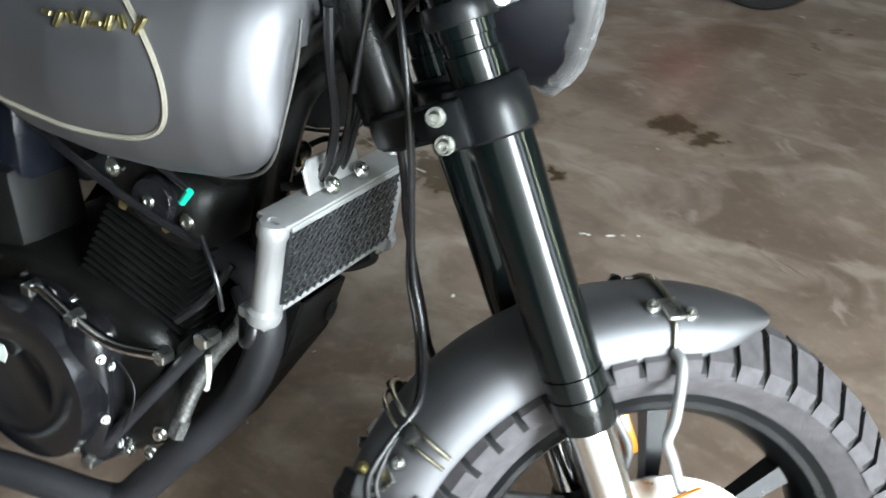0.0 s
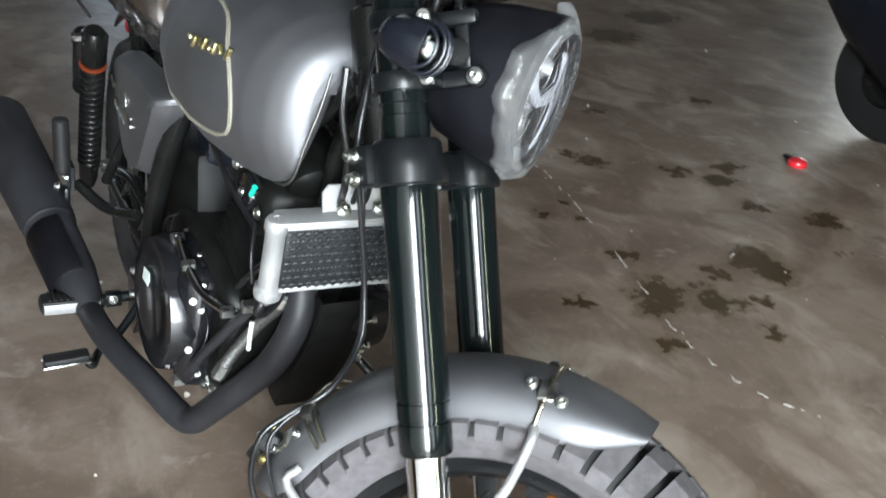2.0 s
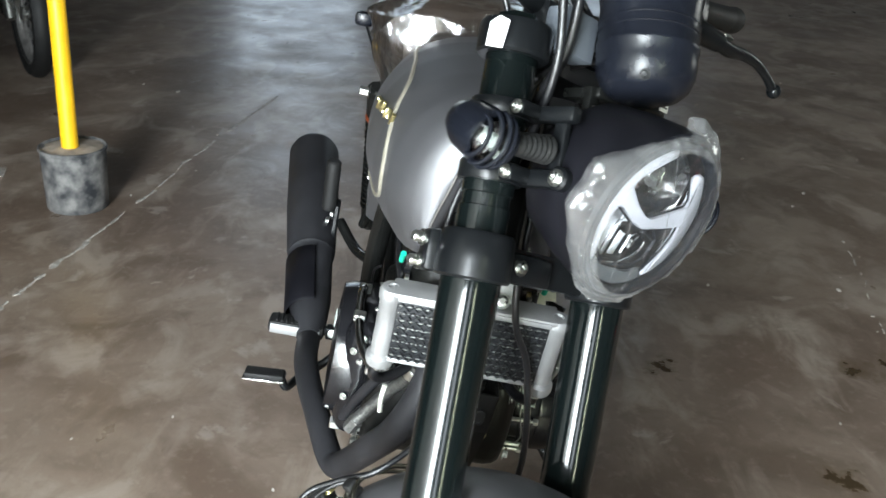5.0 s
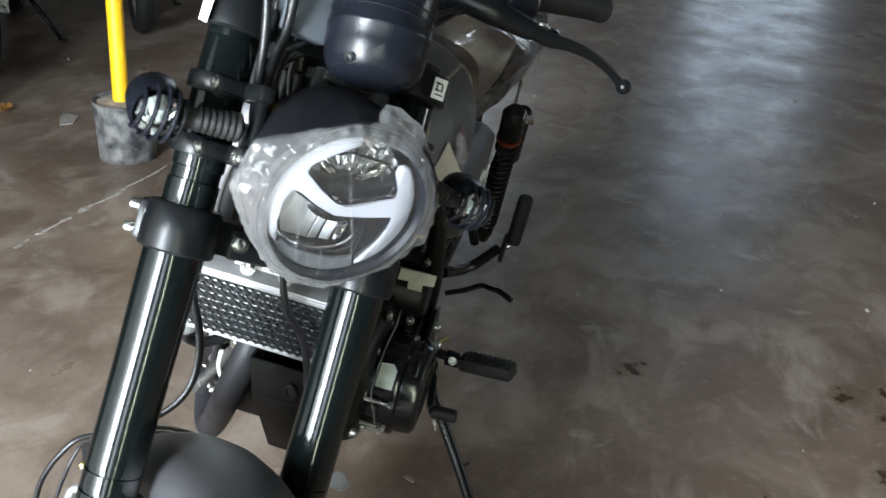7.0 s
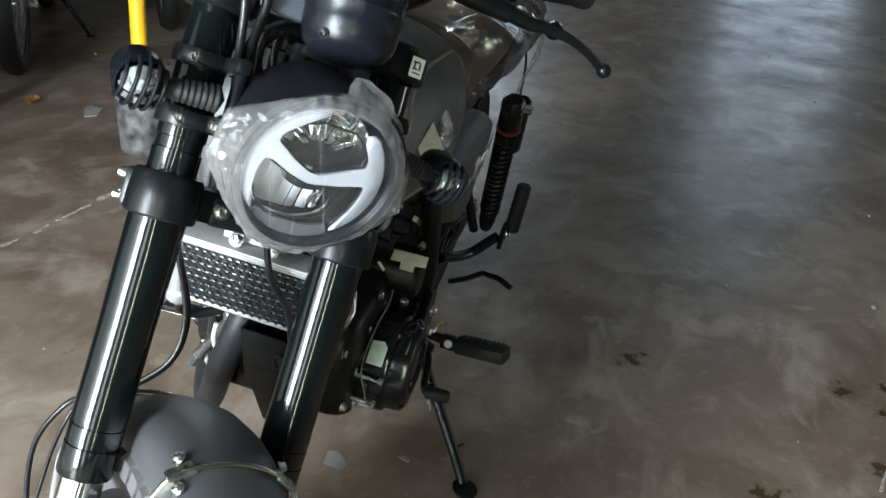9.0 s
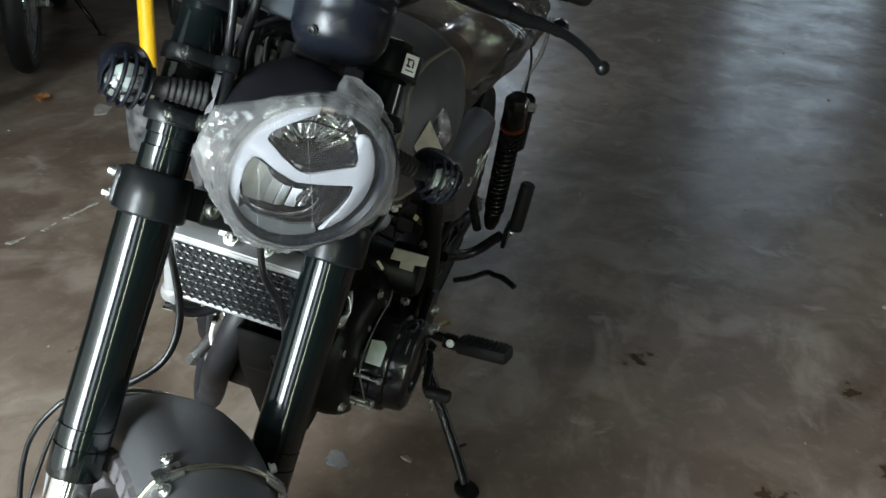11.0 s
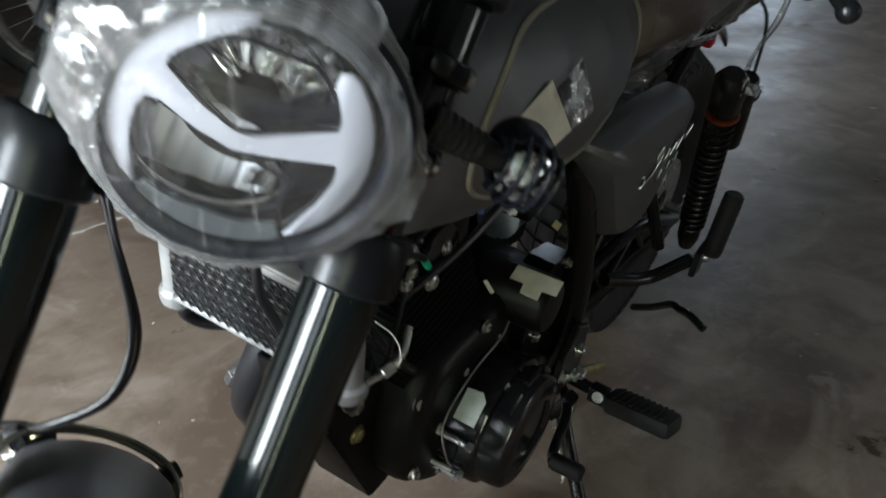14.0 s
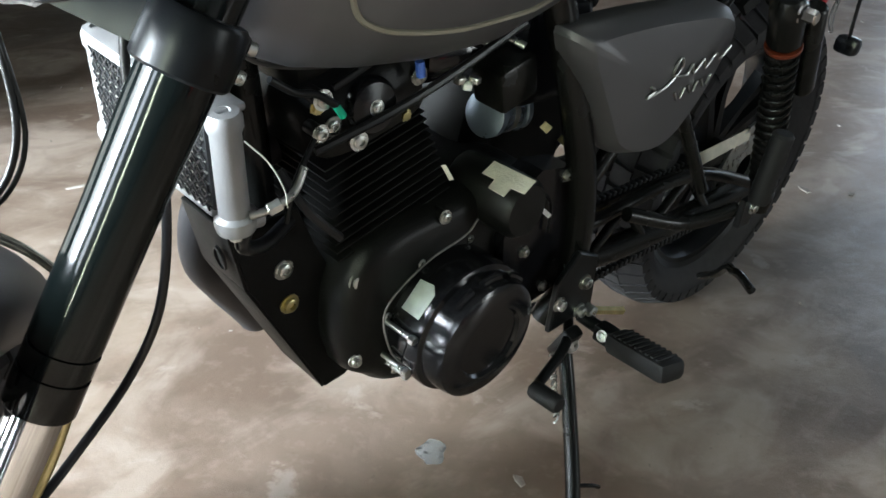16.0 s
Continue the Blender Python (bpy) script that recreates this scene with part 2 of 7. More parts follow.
def floor_material():
    """Worn brown-grey concrete: blotches, pale scuffs, grit, damp gloss, and oil stains at their places."""
    m = bpy.data.materials.new("worn_concrete")
    m.use_nodes = True
    n, l = m.node_tree.nodes, m.node_tree.links
    b = n["Principled BSDF"]
    co = n.new("ShaderNodeTexCoord")

    def noise(scale, detail=8, rough=0.6, dist=0.0, stretch=None):
        t = n.new("ShaderNodeTexNoise")
        t.inputs["Scale"].default_value, t.inputs["Detail"].default_value = scale, detail
        t.inputs["Roughness"].default_value, t.inputs["Distortion"].default_value = rough, dist
        if stretch:
            mp = n.new("ShaderNodeMapping")
            mp.inputs["Scale"].default_value, mp.inputs["Rotation"].default_value = stretch, (0, 0, 0.5)
            l.new(co.outputs["Object"], mp.inputs[0])
            l.new(mp.outputs[0], t.inputs["Vector"])
        else:
            l.new(co.outputs["Object"], t.inputs["Vector"])
        return t.outputs["Fac"]

    def ranged(src, a, z, lo, hi):
        r = n.new("ShaderNodeMapRange")
        for key, v in (("From Min", a), ("From Max", z), ("To Min", lo), ("To Max", hi)):
            r.inputs[key].default_value = v
        l.new(src, r.inputs["Value"])
        return r.outputs[0]

    def mixed(fac, one, two):
        x = n.new("ShaderNodeMix")
        x.data_type = "RGBA"
        l.new(fac, x.inputs["Factor"])
        for sock, v in ((x.inputs["A"], one), (x.inputs["B"], two)):
            if isinstance(v, tuple):
                sock.default_value = (*v, 1)
            else:
                l.new(v, sock)
        return x.outputs["Result"]

    col = mixed(ranged(noise(0.8, 6, 0.55, 0.6), 0.38, 0.62, 0, 1), (0.150, 0.106, 0.079), (0.275, 0.217, 0.172))
    col = mixed(ranged(noise(2.4, 6, 0.56, 1.0), 0.46, 0.60, 0, 0.75), col, (0.118, 0.081, 0.058))
    col = mixed(ranged(noise(3.1, 6, 0.56, 0.9, (1.0, 1.6, 1.0)), 0.49, 0.64, 0, 0.70), col, (0.360, 0.298, 0.248))
    col = mixed(ranged(noise(8.5, 5, 0.58, 0.8), 0.49, 0.64, 0, 0.50), col, (0.140, 0.099, 0.072))
    col = mixed(ranged(noise(6.3, 7, 0.62, 0.5), 0.61, 0.67, 0, 0.45), col, (0.44, 0.382, 0.334))
    col = mixed(ranged(noise(30, 4, 0.6), 0.54, 0.76, 0, 0.35), col, (0.36, 0.305, 0.258))
    col = mixed(ranged(noise(64, 4, 0.65), 0.64, 0.75, 0, 0.50), col, (0.078, 0.056, 0.042))
    # oil stains at their places, their outlines ragged
    rag, wp = n.new("ShaderNodeTexNoise"), n.new("ShaderNodeVectorMath")
    rag.inputs["Scale"].default_value, rag.inputs["Detail"].default_value, rag.inputs["Roughness"].default_value = 17, 7, 0.62
    l.new(co.outputs["Object"], rag.inputs["Vector"])
    wp.operation = "MULTIPLY_ADD"
    l.new(rag.outputs["Color"], wp.inputs[0])
    wp.inputs[1].default_value = (0.20, 0.20, 0)
    l.new(co.outputs["Object"], wp.inputs[2])
    stains = [(-0.62, 1.13, 0.026), (-0.67, 1.22, 0.028), (-0.55, 1.20, 0.028), (-0.99, 1.47, 0.026), (-0.90, 1.50, 0.048), (-0.72, 1.71, 0.030), (-0.60, 1.80, 0.045), (-0.31, 1.19, 0.032), (-0.11, 1.15, 0.070), (-0.05, 1.10, 0.046), (-0.05, 1.26, 0.040),
              (-0.13, 1.35, 0.034), (-0.14, 1.50, 0.078), (-0.06, 1.51, 0.050), (0.01, 1.26, 0.046), (0.09, 1.04, 0.034), (0.16, 1.29, 0.024), (0.04, 1.36, 0.022), (-0.40, 1.77, 0.036), (-0.24, 1.89, 0.058), (0.33, 1.68, 0.060), (0.43, 1.64, 0.037),
              (-1.26, 2.27, 0.034), (-1.32, 1.80, 0.032), (-2.20, 2.54, 0.15), (-2.43, 2.95, 0.14), (-2.58, 2.33, 0.16), (-3.0, 3.06, 0.15), (-2.75, 2.24, 0.13), (-0.68, 1.90, 0.045), (-0.58, 0.62, 0.028), (-0.15, 0.93, 0.028)]
    total = None
    for x, y, r in stains:
        vm = n.new("ShaderNodeVectorMath")
        vm.operation = "DISTANCE"
        l.new(wp.outputs["Vector"], vm.inputs[0])
        vm.inputs[1].default_value = (x + 0.10, y + 0.10, 0)
        s = ranged(vm.outputs["Value"], r * 0.45, r * 1.45 + 0.012, 1, 0)
        if total is None:
            total = s
        else:
            mx = n.new("ShaderNodeMath")
            mx.operation = "MAXIMUM"
            l.new(total, mx.inputs[0])
            l.new(s, mx.inputs[1])
            total = mx.outputs[0]
    col = mixed(ranged(total, 0.05, 0.40, 0, 0.66), col, (0.120, 0.082, 0.048))
    col = mixed(ranged(total, 0.40, 0.90, 0, 0.85), col, (0.050, 0.033, 0.016))
    l.new(col, b.inputs["Base Color"])
    rough = n.new("ShaderNodeMath")
    rough.operation = "MULTIPLY_ADD"
    l.new(noise(3.0, 7, 0.6, 0.5), rough.inputs[0])
    rough.inputs[1].default_value, rough.inputs[2].default_value = 0.52, 0.11
    wet = n.new("ShaderNodeMath")
    wet.operation = "MULTIPLY"
    l.new(rough.outputs[0], wet.inputs[0])
    l.new(ranged(total, 0.3, 0.8, 1.0, 0.6), wet.inputs[1])
    l.new(wet.outputs[0], b.inputs["Roughness"])
    bp = n.new("ShaderNodeBump")
    bp.inputs["Strength"].default_value, bp.inputs["Distance"].default_value = 0.30, 0.005
    hh = n.new("ShaderNodeMath")
    hh.operation = "ADD"
    l.new(noise(14, 9, 0.7), hh.inputs[0])
    l.new(noise(4.2, 8, 0.65, 0.2), hh.inputs[1])
    l.new(hh.outputs[0], bp.inputs["Height"])
    l.new(bp.outputs[0], b.inputs["Normal"])
    return m


FLOOR = floor_material()


# ---- shape helpers ----
def finish(bm, sharp=38):
    bmesh.ops.remove_doubles(bm, verts=bm.verts, dist=1e-6)
    bmesh.ops.recalc_face_normals(bm, faces=bm.faces)
    for f in bm.faces:
        f.smooth = True
    for e in bm.edges:
        e.smooth = len(e.link_faces) == 2 and e.calc_face_angle(0) < radians(sharp)
    return bm


def part(name, bm, mat, parent, label="", sharp=38):
    """Links a bmesh as one mesh object under a thing or under a part."""
    finish(bm, sharp)
    me = bpy.data.meshes.new(name)
    bm.to_mesh(me)
    bm.free()
    for m in mat if isinstance(mat, (list, tuple)) else [mat]:
        me.materials.append(m)
    ob = new(name, me)
    ob.parent = parent
    if label:
        tagged(ob, label)
    return ob


def thing(name, label, category, group="", kind="", at=None):
    ob = new(name)
    ob.empty_display_size = 0.1
    if at is not None:
        ob.matrix_world = at
    return tagged(ob, label, category, group, kind)


def axis(origin, way, hint=(0, 0, 1)):
    """A frame at origin whose z points along way and whose x leans to hint."""
    z = Vector(way).normalized()
    x = Vector(hint) - z * z.dot(Vector(hint))
    if x.length < 1e-4:
        x = Vector((1, 0, 0)) - z * z.x
    x.normalize()
    y = z.cross(x)
    m = Matrix((x, y, z)).transposed().to_4x4()
    m.translation = Vector(origin)
    return m


def add(bm, other):
    me = bpy.data.meshes.new("tmp")
    other.to_mesh(me)
    other.free()
    bm.from_mesh(me)
    bpy.data.meshes.remove(me)
    return bm


def lathe(profile, m=None, seg=32, sweep=360.0, bm=None):
    """Turns (radius, height) points round z; a zero radius closes the end."""
    b = bmesh.new()
    full = sweep >= 359.9
    count = seg if full else seg + 1
    rings = []
    for r, h in profile:
        if r < 1e-6:
            rings.append([b.verts.new((0, 0, h))])
        else:
            rings.append([b.verts.new((r * math.cos(radians(sweep) * i / seg), r * math.sin(radians(sweep) * i / seg), h)) for i in range(count)])
    for a, c in zip(rings, rings[1:]):
        for i in range(seg):
            j = (i + 1) % count
            quad = []
            for v in (a[i % len(a)], a[j % len(a)], c[j % len(c)], c[i % len(c)]):
                if v not in quad:
                    quad.append(v)
            if len(quad) > 2:
                b.faces.new(quad)
    if m is not None:
        b.transform(m)
    return add(bm, b) if bm is not None else b


def rod(p, q, r, r2=None, seg=16, bm=None, bevel=0.0):
    p, q = Vector(p), Vector(q)
    h, r2 = (q - p).length, r if r2 is None else r2
    e = min(bevel, h * 0.4)
    prof = [(0, 0), (r - e, 0), (r, e), (r2, h - e), (r2 - e, h), (0, h)] if e else [(0, 0), (r, 0), (r2, h), (0, h)]
    return lathe(prof, axis(p, q - p), seg, bm=bm)


def curve_points(pts, per=6):
    pts = [Vector(p) for p in pts]
    if len(pts) < 3:
        return pts
    out = []
    ext = [pts[0] * 2 - pts[1], *pts, pts[-1] * 2 - pts[-2]]
    for a, b, c, d in zip(ext, ext[1:], ext[2:], ext[3:]):
        for k in range(per):
            t = k / per
            out.append(0.5 * (2 * b + (c - a) * t + (2 * a - 5 * b + 4 * c - d) * t * t + (3 * b - a - 3 * c + d) * t ** 3))
    return out + [pts[-1]]


def tube(pts, r, seg=12, per=6, bm=None, radii=None, flat=1.0):
    """A round tube along a smooth curve through the points; radii: one per given point."""
    line = curve_points(pts, per)
    b = bmesh.new()
    rings, x = [], None
    for i, p in enumerate(line):
        way = (line[min(i + 1, len(line) - 1)] - line[max(i - 1, 0)]).normalized()
        if x is None:
            x = way.orthogonal().normalized()
        x = (x - way * x.dot(way)).normalized()
        y = way.cross(x)
        rr = r
        if radii:
            f = i / (len(line) - 1) * (len(radii) - 1)
            k = min(int(f), len(radii) - 2)
            rr = radii[k] + (radii[k + 1] - radii[k]) * (f - k)
        rings.append([b.verts.new(p + (x * math.cos(6.28318 * j / seg) + y * math.sin(6.28318 * j / seg) * flat) * rr) for j in range(seg)])
    for a, c in zip(rings, rings[1:]):
        for j in range(seg):
            b.faces.new((a[j], a[(j + 1) % seg], c[(j + 1) % seg], c[j]))
    b.faces.new(rings[0][::-1])
    b.faces.new(rings[-1])
    return add(bm, b) if bm is not None else b


def block(size, m=None, bevel=0.003, bm=None, seg=2):
    b = bmesh.new()
    bmesh.ops.create_cube(b, size=1)
    bmesh.ops.scale(b, vec=size, verts=b.verts)
    if bevel:
        bmesh.ops.bevel(b, geom=list(b.edges), offset=min(bevel, min(size) * 0.45), segments=seg, affect="EDGES", profile=0.5)
    if m is not None:
        b.transform(m if isinstance(m, Matrix) else Matrix.Translation(m))
    return add(bm, b) if bm is not None else b


def plate(poly, thick, m=None, bevel=0.0015, bm=None, holes=()):
    """A flat plate: polygon in x, y, thick along z, centred, with softened edges."""
    b = bmesh.new()
    lo = [b.verts.new((x, y, -thick / 2)) for x, y in poly]
    hi = [b.verts.new((x, y, thick / 2)) for x, y in poly]
    b.faces.new(lo[::-1])
    b.faces.new(hi)
    for i in range(len(poly)):
        j = (i + 1) % len(poly)
        b.faces.new((lo[i], lo[j], hi[j], hi[i]))
    if bevel:
        edges = [e for e in b.edges if abs(e.verts[0].co.z - e.verts[1].co.z) < 1e-7]
        bmesh.ops.bevel(b, geom=edges, offset=bevel, segments=1, affect="EDGES")
    if m is not None:
        b.transform(m)
    return add(bm, b) if bm is not None else b


def skin(rings, close=True, caps=True, bm=None):
    """A skin over rings of points, each ring of the same count."""
    b = bmesh.new()
    vs = [[b.verts.new(p) for p in ring] for ring in rings]
    n = len(rings[0])
    for a, c in zip(vs, vs[1:]):
        for j in range(n if close else n - 1):
            b.faces.new((a[j], a[(j + 1) % n], c[(j + 1) % n], c[j]))
    if caps and close:
        b.faces.new(vs[0][::-1])
        b.faces.new(vs[-1])
    return add(bm, b) if bm is not None else b


def skin_uv(rings, bm=None):
    """An open-ended skin whose uv runs 0..1 round each ring (u) and along the rings (v)."""
    b = bmesh.new()
    uv = b.loops.layers.uv.new("uv")
    vs = [[b.verts.new(p) for p in ring] for ring in rings]
    n, m = len(rings[0]), len(rings) - 1
    for k in range(m):
        for j in range(n):
            f = b.faces.new((vs[k][j], vs[k][(j + 1) % n], vs[k + 1][(j + 1) % n], vs[k + 1][j]))
            for lp, (u, v) in zip(f.loops, ((j, k), (j + 1, k), (j + 1, k + 1), (j, k + 1))):
                lp[uv].uv = (u / n, v / m)
    return b


def bolt(p, way, r=0.006, h=0.006, bm=None, socket=True):
    """A bolt head with a washer and a hexagon socket, on the face at p."""
    m = axis(p, way)
    b = lathe([(0, 0), (r * 1.45, 0), (r * 1.45, h * 0.22), (r, h * 0.22), (r, h * 0.85), (r * 0.8, h), (r * 0.5, h), (r * 0.45, h * 0.5), (0, h * 0.5)] if socket
              else [(0, 0), (r * 1.5, 0), (r * 1.5, h * 0.2), (r * 1.05, h * 0.2), (r * 1.05, h * 0.9), (r * 0.7, h), (0, h)], m, 12 if socket else 6)
    return add(bm, b) if bm is not None else b


def sector(r0, r1, a0, a1, seg=24):
    """Points of a flat ring sector, degrees counted from +x."""
    ang = [radians(a0 + (a1 - a0) * i / seg) for i in range(seg + 1)]
    return [(r1 * math.cos(a), r1 * math.sin(a)) for a in ang] + [(r0 * math.cos(a), r0 * math.sin(a)) for a in reversed(ang)]


# ---- the hall ----
def setting(name, bm, mat, label, kind="structure", category=""):
    ob = part(name, bm, mat, None)
    return tagged(ob, label, category or name.split("_")[0], kind=kind)


X0, X1, Y0, Y1, TOP = -10.0, 3.8, -6.0, 6.5, 4.6


def wall_boxes(x, openings):
    """A wall across the hall at x, with openings (y0, y1, height) going through it."""
    bm, y = bmesh.new(), Y0
    for a, c, h in openings:
        block((0.2, a - y, TOP), (x, (a + y) / 2, TOP / 2), 0, bm)
        block((0.2, c - a, TOP - h), (x, (a + c) / 2, (TOP + h) / 2), 0, bm)
        y = c
    return block((0.2, Y1 - y, TOP), (x, (Y1 + y) / 2, TOP / 2), 0, bm)


setting("ground", block((160, 160, 0.1), (0, 0, -0.13), 0), CONCRETE, "bare pale ground outside the open doors")
setting("floor", block((X1 - X0 + 0.2, Y1 - Y0 + 0.2, 0.1), ((X0 + X1) / 2, (Y0 + Y1) / 2, -0.05), 0), FLOOR, "stained brown-grey concrete floor with damp patches")
setting("wall_rear", wall_boxes(X0 - 0.1, [(-2.65, -1.15, 3.5), (1.1, 2.5, 3.5)]), WALL, "grimy plastered hall wall with open doorways")
# the middle opening is assumed, made for the added bay lamp
setting("wall_front", wall_boxes(X1 + 0.1, [(-1.50, -0.38, 2.9), (0.10, 0.60, 2.9), (1.46, 1.58, 2.6)]), WALL, "grimy plastered hall wall with an open door, an assumed second bay and a gap")
setting("wall_south", block((X1 - X0, 0.2, TOP), ((X0 + X1) / 2, Y0 - 0.1, TOP / 2), 0), WALL, "grimy plastered hall wall behind parked motorcycles")
# north wall, its unseen opening made for the added lamp
bm = block((-3.7 - X0, 0.2, TOP), ((X0 - 3.7) / 2, Y1 + 0.1, TOP / 2), 0)
block((X1 + 2.7, 0.2, TOP), ((X1 - 2.7) / 2, Y1 + 0.1, TOP / 2), 0, bm)
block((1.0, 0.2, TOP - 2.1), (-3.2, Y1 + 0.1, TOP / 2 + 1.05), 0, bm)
setting("wall_north", bm, WALL, "grimy plastered hall wall with an assumed side opening")
# unseen wall, added to shade the parked motorcycles; pale, to bounce light back
setting("wall_partition", block((2.9, 0.12, 3.2), (2.35, -1.58, 1.6), 0), BOUNCE_PLASTER, "unseen pale screen wall that shades and bounces the door's light")
setting("ceiling", block((X1 - X0 + 0.4, Y1 - Y0 + 0.4, 0.1), ((X0 + X1) / 2, (Y0 + Y1) / 2, TOP + 0.05), 0), ROOF, "dark sheet roof of the hall")


def floor_joint(way, seed, bare, wide=1.0):
    """A ragged, broken line of pale mortar along a way over the floor; bare: the share that is worn off."""
    bm, rnd = bmesh.new(), random.Random(seed)
    pts = curve_points([(x, y, 0) for x, y in way], 24)
    run = []
    for i, p in enumerate(pts):
        wdt = wide * (0.0012 + 0.0052 * rnd.random()) * (0.4 + 0.6 * abs(math.sin(i * 0.37)))
        off = 0.014 * noise.noise((i * 0.12, 3 + seed, 0)) + 0.005 * (rnd.random() - 0.5)
        if noise.noise((i * 0.21, seed, 4)) * 0.5 + 0.5 > bare:
            run.append([Vector((p.x, p.y + off - wdt, -0.001)), Vector((p.x, p.y + off - wdt * 0.4, 0.002)), Vector((p.x, p.y + off + wdt * 0.4, 0.0022)), Vector((p.x, p.y + off + wdt, -0.001))])
        if len(run) > 1 and (noise.noise((i * 0.21, seed, 4)) * 0.5 + 0.5 <= bare or p is pts[-1]):
            skin(run, bm=bm)
        if noise.noise((i * 0.21, seed, 4)) * 0.5 + 0.5 <= bare:
            run = []
    return bm


setting("floor_joint", floor_joint([(0.0, -1.20), (-0.47, -1.128), (-0.74, -1.090), (-1.07, -1.045), (-1.56, -0.975), (-2.03, -0.925), (-2.9, -0.783)], 5, 0.40, 2.6), MORTAR, "ragged pale mortar line across the floor", category="floor joint")
setting("floor_scuff", floor_joint([(-1.54, 1.43), (-1.24, 1.38), (-0.99, 1.32), (-0.77, 1.28), (-0.42, 1.20), (-0.03, 1.09), (0.11, 1.065), (0.30, 1.063), (0.45, 1.13)], 8, 0.50), MORTAR, "broken pale scuffed line along the floor", category="floor joint")


def grit():
    """Crumbs and flakes strewn over the floor."""
    bm, rnd = bmesh.new(), random.Random(11)
    for _ in range(230):
        x, y = rnd.uniform(-4.5, 1.2), rnd.uniform(-2.6, 2.8)
        s = rnd.choice((0.0022, 0.003, 0.004, 0.005)) * rnd.uniform(0.7, 1.5)
        m = Matrix.Translation((x, y, s * 0.35)) @ Euler((rnd.random(), rnd.random(), rnd.random() * 6)).to_matrix().to_4x4() @ Matrix.Diagonal((s * rnd.uniform(0.8, 2.2), s, s * 0.5, 1))
        b = bmesh.new()
        bmesh.ops.create_icosphere(b, subdivisions=1, radius=1)
        b.transform(m)
        add(bm, b)
    return bm


setting("grit", grit(), CRUMB, "pale crumbs and flakes strewn over the floor", kind="stuff")

# ---- the motorcycle: x ahead, y to its left, z up; leaned onto its side stand, bars turned left ----
LEAN, RAKE, STEER = 7.62, 26.07, 42.45
bike = thing("motorcycle", "grey and black scrambler motorcycle, partly film-wrapped, on its side stand", "motorcycle", at=pose(0, 0, 0, -LEAN))
_s0 = Vector((-math.sin(radians(RAKE)), 0, math.cos(radians(RAKE))))
_f0 = Vector((math.cos(radians(RAKE)), 0, math.sin(radians(RAKE))))
_y = Vector((0, 1, 0))
_e = _y * math.cos(radians(STEER)) - _f0 * math.sin(radians(STEER))
_f = _f0 * math.cos(radians(STEER)) + _y * math.sin(radians(STEER))
MS = Matrix((_f, _e, _s0)).transposed().to_4x4()
MS.translation = (0.483, 0, 0.8)
HALF, OFF = 0.1135, 0.0745


def sp(name, bm, mat, parent=bike, label="", sharp=38):
    """A part given in the steering's own frame: u ahead, v left, s up along the fork."""
    bm.transform(MS)
    return part(name, bm, mat, parent, label, sharp)


